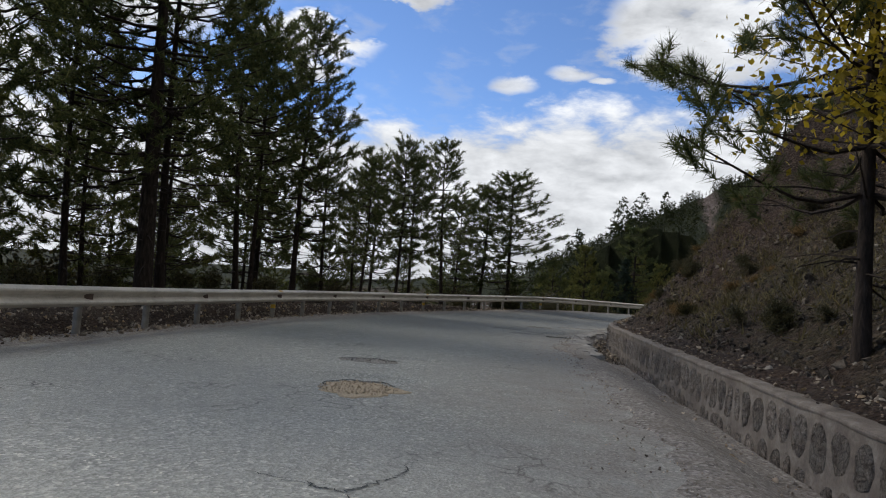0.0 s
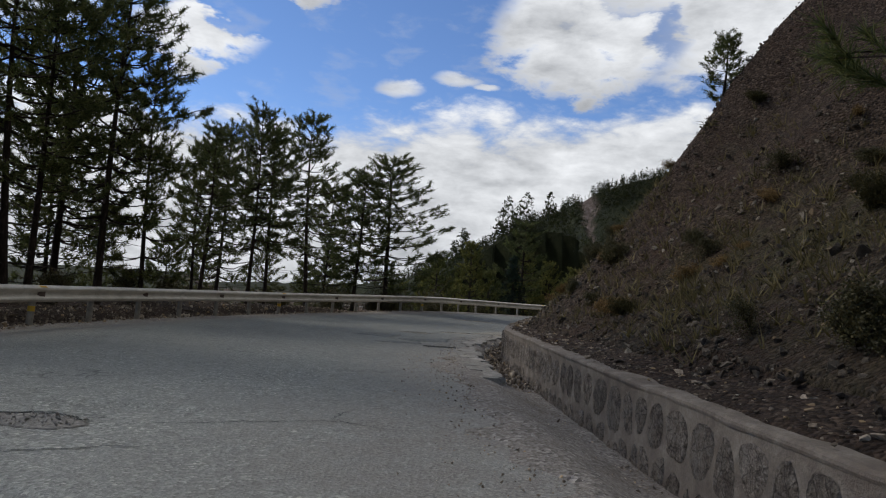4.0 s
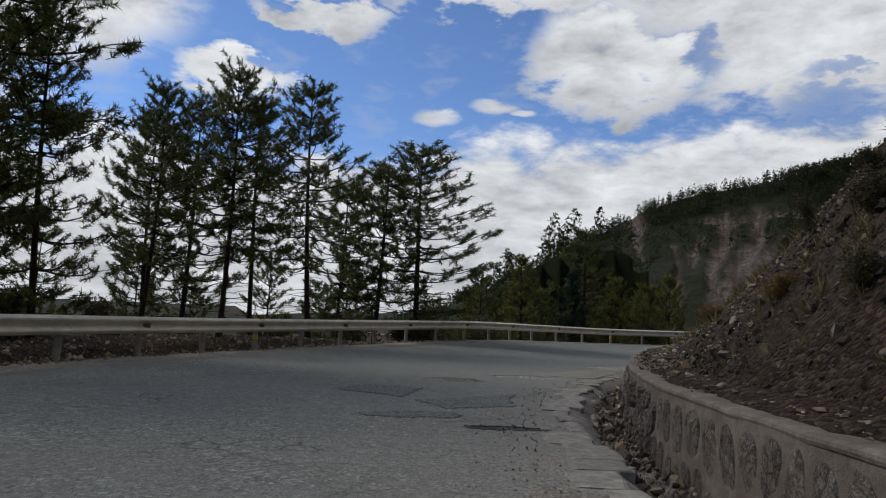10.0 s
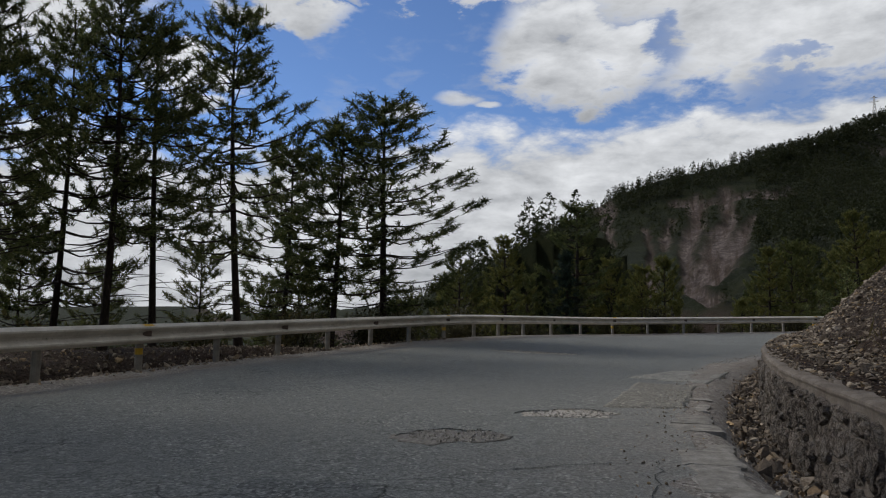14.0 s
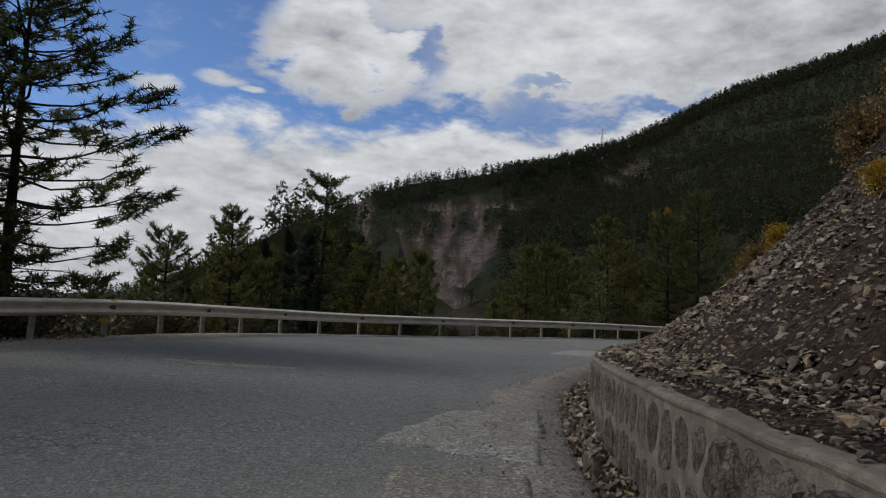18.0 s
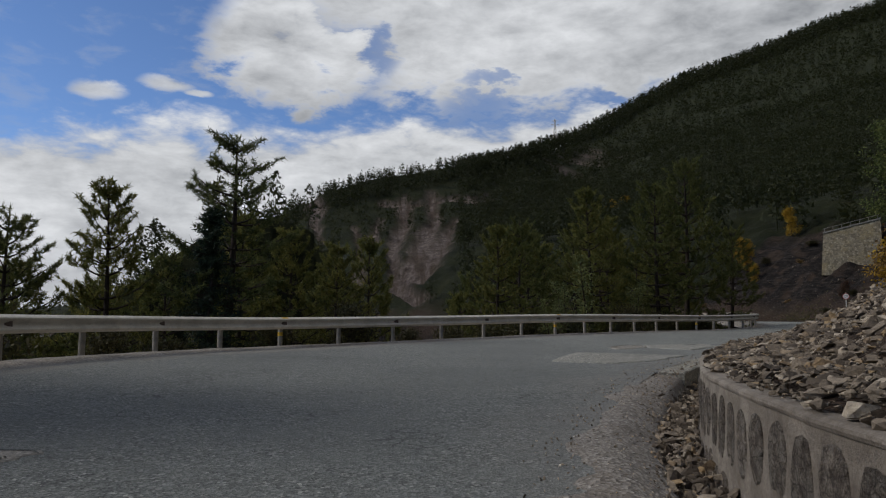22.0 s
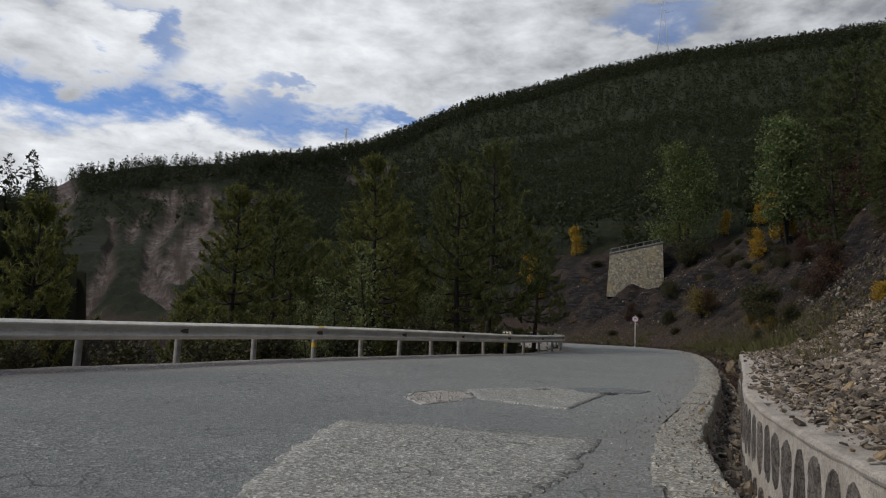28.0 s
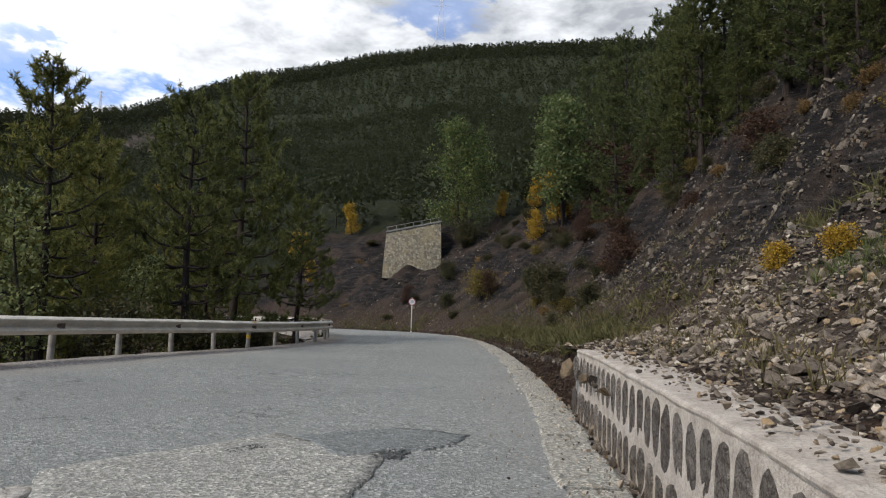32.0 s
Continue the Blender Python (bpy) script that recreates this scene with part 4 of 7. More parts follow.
def build_shoulders():
    s = arc_places(WL, 0.16, 14, 268)
    w = np.array([0.0, 0.1, 0.2, 0.3, 0.37, 0.41, 0.46, 0.55, 0.7, 0.85, 1.0, 1.15, 1.3])
    A = np.interp(w, [0, 0.25, 0.5, 0.72, 0.9, 1.1, 1.3], [-0.20, -0.18, -0.09, 0.0, 0.022, 0.016, -0.04])
    B = np.interp(w, [0, 0.28, 0.4, 0.6, 0.75, 1.1, 1.3], [-0.26, -0.25, -0.12, 0.002, 0.004, -0.004, -0.05])
    B2 = np.interp(w, [0, 0.28, 0.4, 0.66, 0.9, 1.1, 1.3], [-0.26, -0.25, -0.12, 0.0, 0.016, 0.006, -0.04])
    C = np.interp(w, [0, 0.36, 0.42, 1.1, 1.3], [-0.38, -0.36, -0.03, -0.035, -0.08])
    p = line_at(WL, s)
    t = np.gradient(p[:, :2], axis=0)
    t /= np.linalg.norm(t, axis=1)[:, None]
    nl = np.stack([-t[:, 1], t[:, 0]], 1)
    zr = np.interp(s, np.arange(len(RZ)), RZ)
    a = np.interp(s, [68, 78], [0, 1])[:, None]
    a2 = np.interp(s, [104, 110], [0, 1])[:, None]
    b = np.interp(s, [146, 158], [0, 1])[:, None]
    h = ((A * (1 - a) + B * a) * (1 - a2) + B2 * a2) * (1 - b) + C * b
    out = np.broadcast_to(w, h.shape).copy()
    edge = vnoise(p[:, 0], p[:, 1], 0.9, 51) * 0.4 + vnoise(p[:, 0], p[:, 1], 0.22, 56) * 0.12
    out *= 1 + np.clip((out - 0.6) / 0.5, 0, 1) * edge[:, None]
    xy = p[:, None, :2] + nl[:, None] * out[..., None]
    x, y = xy[..., 0].ravel(), xy[..., 1].ravel()
    z = (zr[:, None] + h).ravel() + 0.025 * vnoise(x, y, 0.35, 52) * np.tile(np.interp(w, [0, 0.9, 1.2], [1, 0.5, 0]), len(s))
    ob = mesh_object("shoulder", np.stack([x, y, z], 1), grid_faces(len(s), len(w)), DIRT)
    tagged(ob, "gravelly roadside shoulder and ditch below the wall", "shoulder", kind="structure")
    # outer side, below the rail
    s = arc_places(RL, 0.3, 14, 300)
    prof = [(-0.9, -0.25), (-0.45, -0.02), (0.0, 0.02), (0.3, 0.025), (0.55, 0.012), (0.85, -0.05)]
    v, f = sweep(RL, s, prof)
    v = np.array(v)
    v[:, 2] += 0.02 * vnoise(v[:, 0], v[:, 1], 0.5, 53)
    v[:, :2] += 0.05 * np.stack([vnoise(v[:, 0], v[:, 1], 0.7, 54), vnoise(v[:, 0], v[:, 1], 0.7, 55)], 1)
    ob = mesh_object("verge", v, f, DIRT)
    tagged(ob, "dusty dirt verge under the guardrail", "verge", kind="structure")


def build_spill():
    """Earth and small stones that have come down on to the coping."""
    s = arc_places(WL, 0.14, 24, 200)
    w = np.array([0.06, 0.13, 0.2, 0.3, 0.42, 0.6, 0.8, 1.05, 1.4])
    early = np.array([0.02, 0.062, 0.085, 0.105, 0.13, 0.17, 0.28, 0.44, 0.5])
    bend = np.array([0.02, 0.06, 0.075, 0.09, 0.11, 0.14, 0.22, 0.32, 0.3])
    late = np.array([0.0, 0.02, 0.03, 0.04, 0.055, 0.07, 0.09, 0.12, 0.05])
    a, b = np.interp(s, [84, 98], [0, 1])[:, None], np.interp(s, [132, 150], [0, 1])[:, None]
    h = (early * (1 - a) + bend * a) * (1 - b) + late * b
    p = line_at(WL, s)
    t = np.gradient(p[:, :2], axis=0)
    t /= np.linalg.norm(t, axis=1)[:, None]
    nr = np.stack([t[:, 1], -t[:, 0]], 1)
    push = 0.07 + 0.10 * vnoise(p[:, 0], p[:, 1], 0.8, 81) + 0.06 * vnoise(p[:, 0], p[:, 1], 0.2, 82)
    out = w[None] + push[:, None] * np.interp(w, [0, 0.3, 1.0], [1, 1, 0])[None] + 0.2 * b * np.interp(w, [0, 0.3, 1.0], [1, 1, 0])[None]
    xy = p[:, None, :2] + nr[:, None] * out[..., None]
    x, y = xy[..., 0].ravel(), xy[..., 1].ravel()
    z = (p[:, 2:3] + h).ravel() + 0.02 * vnoise(x, y, 0.3, 83) * np.tile(np.interp(w, [0.06, 0.3], [0, 1]), len(s))
    ob = mesh_object("bank_foot", np.stack([x, y, z], 1), grid_faces(len(s), len(w))[:, ::-1], GROUND)
    tagged(ob, "brown earth and grit fallen on the wall's top", "earth", kind="structure")


build_spill()


def make_dirt():
    k = Mat("dirt_gravel", 0.95, spec=0.15).in_place()
    a, b, c = k.noise(38, 4, 0.75), k.noise(5, 5, 0.65), k.cells(34)
    col = k.ramp(a, (0.3, (0.085, 0.074, 0.062)), (0.5, (0.20, 0.18, 0.155)), (0.7, (0.40, 0.368, 0.32)))
    chip = k.ramp(k.cells(34, "F1", "Color"), (0.2, (0.085, 0.074, 0.064)), (0.55, (0.21, 0.19, 0.166)), (0.95, (0.48, 0.45, 0.40)))
    col = k.mix(k.ramp(b, (0.4, 0.1), (0.62, 0.8)), col, chip)
    col = k.mix(k.ramp(k.noise(0.7, 5, 0.65), (0.5, 0.0), (0.62, 0.4)), col, (0.12, 0.094, 0.072))
    k.colour(col)
    return k.bump(k.math("ADD", k.math("MULTIPLY", c, 1.4), a), 0.55, 0.02).m


DIRT = make_dirt()
build_shoulders()


def build_kerb():
    top = new("kerb")
    tagged(top, "crumbling pale concrete edge strip along the roadside ditch", "kerb", kind="structure")
    rng = random.Random(8)
    places = arc_places(WL, 1.0, 154, 236)
    for i in range(len(places) - 1):
        s = np.linspace(places[i] + 0.012, places[i + 1] - 0.012, 9)
        zr = np.interp(s, np.arange(len(RZ)), RZ) - np.interp(s, np.arange(len(WL)), WL[:, 2])
        w = 0.83 + rng.uniform(-0.04, 0.06)
        v, f = sweep(WL, s, [(-0.385, -0.45), (-0.385, -0.012), (-0.41, 0.008), (-w + 0.03, 0.014), (-w, 0.0), (-w, -0.4)], True)
        v = np.array(v).reshape(len(s), 6, 3)
        v[..., 2] += zr[:, None] + rng.uniform(-0.008, 0.008)
        v = v.reshape(-1, 3)
        v[:, :2] += 0.05 * np.stack([vnoise(v[:, 0], v[:, 1], 0.25, 61), vnoise(v[:, 0], v[:, 1], 0.25, 62)], 1)
        v[:, 2] += 0.010 * vnoise(v[:, 0], v[:, 1], 0.3, 63)
        mesh_object("slab", v, f, KERB, top, False)
    # the broken strip round the bend
    at, end = 68.0, 105.0
    while at < end:
        step = rng.uniform(0.5, 2.2)
        near, far = 0.52 + rng.uniform(-0.05, 0.12), 0.86 + rng.uniform(-0.14, 0.1)
        if rng.random() < 0.85:
            s = np.linspace(at + rng.uniform(0.0, 0.04), at + step, 9)
            zr = np.interp(s, np.arange(len(RZ)), RZ) - np.interp(s, np.arange(len(WL)), WL[:, 2])
            v, f = sweep(WL, s, [(-near, -0.2), (-near, 0.0), (-near - 0.03, 0.010), (-far + 0.03, 0.010), (-far, 0.0), (-far, -0.2)], True)
            v = np.array(v).reshape(len(s), 6, 3)
            v[..., 2] += zr[:, None] + rng.uniform(-0.004, 0.006)
            v = v.reshape(-1, 3)
            v[:, :2] += 0.08 * np.stack([vnoise(v[:, 0], v[:, 1], 0.3, 64), vnoise(v[:, 0], v[:, 1], 0.3, 65)], 1)
            mesh_object("slab", v, f, SLAB, top, False, "broken concrete slab")
        at += step


build_kerb()


# ---- loose stones ----
def rock_shapes(count, points, seed, flat=(1, 0.75, 0.5)):
    rng = random.Random(seed)
    out = []
    for _ in range(count):
        bm = bmesh.new()
        for _ in range(points):
            v = Vector((rng.gauss(0, 1), rng.gauss(0, 1), rng.gauss(0, 1))).normalized() * rng.uniform(0.8, 1.05)
            bm.verts.new((v.x * 0.5 * flat[0], v.y * 0.5 * flat[1], v.z * 0.5 * flat[2]))
        r = bmesh.ops.convex_hull(bm, input=bm.verts[:])
        bmesh.ops.delete(bm, geom=[g for g in r["geom_interior"] if isinstance(g, bmesh.types.BMVert)], context="VERTS")
        bmesh.ops.triangulate(bm, faces=bm.faces[:])
        bm.verts.index_update()
        out.append((np.array([v.co[:] for v in bm.verts]), np.array([[v.index for v in f.verts] for f in bm.faces])))
        bm.free()
    return out


def random_turns(n, rng):
    q = rng.normal(size=(n, 4))
    q /= np.linalg.norm(q, axis=1)[:, None]
    w, x, y, z = q.T
    return np.stack([np.stack([1 - 2 * (y * y + z * z), 2 * (x * y - z * w), 2 * (x * z + y * w)], -1),
                     np.stack([2 * (x * y + z * w), 1 - 2 * (x * x + z * z), 2 * (y * z - x * w)], -1),
                     np.stack([2 * (x * z - y * w), 2 * (y * z + x * w), 1 - 2 * (x * x + y * y)], -1)], -2)


def lying(n, rng, tilt=0.3):
    """Turns of stones that lie on their flat side, a little tilted."""
    a, b, c = rng.uniform(0, 6.28, n), rng.normal(0, tilt, n), rng.normal(0, tilt, n)
    o, i = np.zeros(n), np.ones(n)
    Z = np.stack([np.stack([np.cos(a), -np.sin(a), o], -1), np.stack([np.sin(a), np.cos(a), o], -1), np.stack([o, o, i], -1)], -2)
    X = np.stack([np.stack([i, o, o], -1), np.stack([o, np.cos(b), -np.sin(b)], -1), np.stack([o, np.sin(b), np.cos(b)], -1)], -2)
    Y = np.stack([np.stack([np.cos(c), o, np.sin(c)], -1), np.stack([o, i, o], -1), np.stack([-np.sin(c), o, np.cos(c)], -1)], -2)
    return X @ Y @ Z


def scatter(name, shapes, pos, size, material, seed, turns=None, smooth=False):
    """One mesh of many copies of small shapes."""
    rng = np.random.default_rng(seed)
    R = random_turns(len(pos), rng) if turns is None else turns
    which = rng.integers(0, len(shapes), len(pos))
    vs, fs, base = [], [], 0
    for k, (v, f) in enumerate(shapes):
        m = which == k
        if not m.any():
            continue
        out = np.einsum("nij,vj->nvi", R[m], v) * (size[m][:, None, None] if size.ndim == 1 else size[m][:, None, :]) + pos[m][:, None]
        n = m.sum()
        vs.append(out.reshape(-1, 3))
        fs.append((f[None] + (base + np.arange(n) * len(v))[:, None, None]).reshape(-1, f.shape[1]))
        base += n * len(v)
    return mesh_object(name, np.concatenate(vs), np.concatenate(fs), material, None, smooth)


def wall_side(s, d):
    """World x, y at places s along the wall line, d metres back from it (negative: on the road's side)."""
    p, q = line_at(WL, s), line_at(WL, s + 0.1)
    t = (q - p)[:, :2]
    t /= np.linalg.norm(t, axis=1)[:, None]
    return p[:, 0] + t[:, 1] * d, p[:, 1] - t[:, 0] * d


def build_scree():
    rng = np.random.default_rng(5)
    shapes = rock_shapes(16, 11, 3, (1, 0.74, 0.5))
    # talus behind the wall, from the bend on
    n = 72000
    s = np.concatenate([rng.uniform(84, 150, 34000), rng.uniform(150, 194, 38000)])
    d = 0.12 + rng.gamma(1.6, 1.5, n) * np.where(s > 150, 0.8, 1.0)
    keep = (d < 7.5) & ((d > 0.55) | (rng.random(n) < 0.55 - 0.25 * (s > 160)))
    keep &= (s < 170) | (d > 1.0) | (rng.random(n) < 0.15)
    s, d = s[keep], d[keep]
    x, y = wall_side(s, d)
    z = ground_z(x, y)[0]
    z = np.where(d < 0.42, np.interp(s, np.arange(len(WL)), WL[:, 2]) + 0.09, z + 0.0)
    size = np.clip(rng.lognormal(-2.85, 0.52, len(s)), 0.025, 0.34) * np.interp(s, [84, 102, 122, 150, 156], [0.48, 0.6, 0.92, 1.0, 1.15])
    size *= np.where(d < 0.5, 0.6, 1)
    ob = scatter("scree", shapes, np.stack([x, y, z + size * 0.06], 1), size, SCREE, 1, lying(len(s), rng, 0.42))
    tagged(ob, "loose grey and brown angular scree stones on the bank", "scree", kind="stuff")
    # the rock face behind
    n = 52000
    s = np.concatenate([rng.uniform(158, 222, 38000), rng.uniform(140, 266, 14000)])
    d = 2.6 + 12 * rng.beta(1.1, 1.5, n)
    x, y = wall_side(s, d)
    z = ground_z(x, y)[0]
    size = np.clip(rng.lognormal(-2.6, 0.55, n), 0.035, 0.6)
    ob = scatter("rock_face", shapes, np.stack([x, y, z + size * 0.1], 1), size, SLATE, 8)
    tagged(ob, "dark slaty broken rock of the road cutting", "rock face", kind="stuff")
    # stones at the foot of the cutting
    n = 6000
    s = rng.uniform(186, 270, n)
    d = -0.2 + rng.gamma(1.6, 1.2, n)
    x, y = wall_side(s, d)
    size = np.clip(rng.lognormal(-2.7, 0.55, n), 0.03, 0.4)
    ob = scatter("cliff_foot_rubble", shapes, np.stack([x, y, np.maximum(ground_z(x, y)[0], np.interp(s, np.arange(len(WL)), WL[:, 2]) - 0.25) + size * 0.05], 1), size, RUBBLE, 23)
    tagged(ob, "fallen dark stones at the foot of the cutting", "stones", kind="stuff")
    # stony earth of the first bank
    n = 15000
    s = np.concatenate([rng.uniform(30, 88, n), rng.uniform(88, 250, 5000)])
    d = np.concatenate([0.35 + rng.gamma(1.3, 2.0, n), 4.5 + rng.uniform(0, 10, 5000)])
    x, y = wall_side(s, d)
    z = ground_z(x, y)[0]
    size = np.clip(rng.lognormal(-3.1, 0.55, len(s)), 0.02, 0.2) * np.where(s > 88, 2.0, 1.0)
    ob = scatter("rubble", shapes, np.stack([x, y, z + size * 0.05], 1), size, RUBBLE, 2)
    tagged(ob, "small stones and rock fragments set in the brown bank", "rubble", kind="stuff")
    # grit on the shoulder and in the ditch
    n = 15000
    s = np.concatenate([rng.uniform(40, 232, 6000), rng.uniform(34, 84, 4000), rng.uniform(86, 200, 5000)])
    d = -np.concatenate([rng.beta(1.3, 1.8, 6000) * 1.5, rng.beta(1.2, 3.2, 4000) * 2.4, rng.beta(1.2, 2.2, 5000) * 0.9])
    x, y = wall_side(s, d)
    zr = np.interp(s, np.arange(len(RZ)), RZ)
    a, b = np.interp(s, [84, 96], [0, 1]), np.interp(s, [140, 152], [0, 1])
    w = -d
    A = np.interp(w, [0, 0.25, 0.5, 0.9, 1.1, 1.3], [-0.21, -0.19, -0.11, 0.0, 0.01, 0.0])
    B = np.interp(w, [0, 0.28, 0.4, 0.7, 1.1, 1.3], [-0.26, -0.25, -0.12, 0.0, 0.01, 0.0])
    C = np.interp(w, [0, 0.36, 0.42, 0.8, 1.3], [-0.40, -0.40, 0.03, 0.03, 0.0])
    z = zr + (A * (1 - a) + B * a) * (1 - b) + C * b
    size = np.clip(rng.lognormal(-3.7, 0.55, n), 0.012, 0.14)
    size = np.where((w < 0.4) & (s > 86), size * 2.2, size)
    size[6000:10000] = np.clip(size[6000:10000] * 0.7, 0.008, 0.03)
    size = np.where(w > 0.5, np.minimum(size, 0.035), size)
    ob = scatter("grit", rock_shapes(5, 8, 9), np.stack([x, y, z + size * 0.12], 1), size, GRAVEL, 3)
    tagged(ob, "loose gravel and grit along the road's edge", "gravel", kind="stuff")
    # fallen stones on the wall's top, and in the ditch below it
    n = 15000
    s = np.concatenate([rng.uniform(30, 196, 8000), rng.uniform(86, 150, 7000)])
    d = 0.05 + 0.85 * rng.beta(1.7, 1.3, n)
    x, y = wall_side(s, d)
    rise = np.interp(d, [0, 0.2, 0.42, 0.8], [0.06, 0.07, 0.1, 0.2]) + np.interp(s, [84, 98, 132, 150], [0.01, 0.05, 0.05, -0.02]) * (d > 0.2)
    size = np.clip(rng.lognormal(-3.3, 0.55, n), 0.014, 0.16) * np.interp(s, [84, 106, 120, 150, 160], [0.8, 0.9, 1.3, 1.3, 1.1])
    ob = scatter("fallen_stone_litter", shapes, np.stack([x, y, np.interp(s, np.arange(len(WL)), WL[:, 2]) + rise + size * 0.1], 1), size, SCREE, 21, lying(n, rng, 0.22))
    tagged(ob, "small grey and tan stones fallen on the wall's top", "stones", kind="stuff")
    n = 7000
    s = np.concatenate([rng.uniform(70, 236, 4000), rng.uniform(104, 164, 3000)])
    w = 0.02 + 0.36 * rng.random(n)
    x, y = wall_side(s, -w)
    z = np.interp(s, np.arange(len(RZ)), RZ) - np.interp(s, [84, 96, 140, 152, 170], [0.18, 0.20, 0.17, 0.26, 0.36])
    size = np.clip(rng.lognormal(-2.8, 0.5, n), 0.03, 0.2)
    ob = scatter("ditch_rubble", shapes, np.stack([x, y, z + size * 0.2], 1), size, SCREE, 22)
    tagged(ob, "broken stones lying in the ditch below the wall", "stones", kind="stuff")
    # stones and litter under the rail
    n = 9000
    s = rng.uniform(36, 130, n)
    p, q = line_at(RL, s), line_at(RL, s + 0.1)
    t = (q - p)[:, :2]
    t /= np.linalg.norm(t, axis=1)[:, None]
    d = -0.3 + rng.gamma(1.5, 0.9, n)
    x, y = p[:, 0] - t[:, 1] * d, p[:, 1] + t[:, 0] * d
    z = np.where(d < 0.35, p[:, 2] + 0.015, ground_z(x, y)[0])
    size = np.clip(rng.lognormal(-3.0, 0.55, n), 0.02, 0.2)
    ob = scatter("verge_stones", shapes, np.stack([x, y, z + size * 0.1], 1), size, VERGE_ROCK, 4)
    tagged(ob, "reddish stones and litter on the bank below the pines", "stones", kind="stuff")


RUBBLE = make_scree("rubble_rock", 0.46)
VERGE_ROCK = make_scree("verge_rock", 1.25)
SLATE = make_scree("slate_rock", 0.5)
build_scree()


# ---- trees ----
def tube(path, radii, sides=8):
    """Verts and quads of a tapered tube along a path."""
    path, n = np.array(path, float), len(path)
    t = np.gradient(path, axis=0)
    t /= np.linalg.norm(t, axis=1)[:, None] + 1e-9
    ref = np.where(np.abs(t[:, 2:3]) > 0.9, [[1.0, 0, 0]], [[0, 0, 1.0]])
    a = np.cross(t, ref)
    a /= np.linalg.norm(a, axis=1)[:, None] + 1e-9
    b = np.cross(t, a)
    ang = np.arange(sides) * 2 * np.pi / sides
    ring = a[:, None] * np.cos(ang)[None, :, None] + b[:, None] * np.sin(ang)[None, :, None]
    v = (path[:, None] + ring * np.array(radii)[:, None, None]).reshape(-1, 3)
    f = []
    for i in range(n - 1):
        for k in range(sides):
            f.append([i * sides + k, i * sides + (k + 1) % sides, (i + 1) * sides + (k + 1) % sides, (i + 1) * sides + k])
    return v, f


def join(pieces):
    vs, fs, base = [], [], 0
    for v, f in pieces:
        vs.append(np.asarray(v, float))
        fs += [[i + base for i in q] for q in f]
        base += len(v)
    return np.concatenate(vs), fs


def needle_tufts(pos, way, rng, per, length, width, cone):
    """Brushes of needles: thin triangles round each shoot."""
    n = len(pos)
    d = way[:, None] * cone + rng.normal(size=(n, per, 3))
    d /= np.linalg.norm(d, axis=2)[..., None]
    side = np.cross(d, rng.normal(size=(n, per, 3)))
    side /= np.linalg.norm(side, axis=2)[..., None] + 1e-9
    ln = length * rng.uniform(0.7, 1.15, (n, per, 1))
    p = pos[:, None] - way[:, None] * length * rng.uniform(0, 0.9, (n, per, 1))
    v = np.stack([p - side * width, p + side * width, p + d * ln], 2).reshape(-1, 3)
    return v, np.arange(len(v)).reshape(-1, 3)


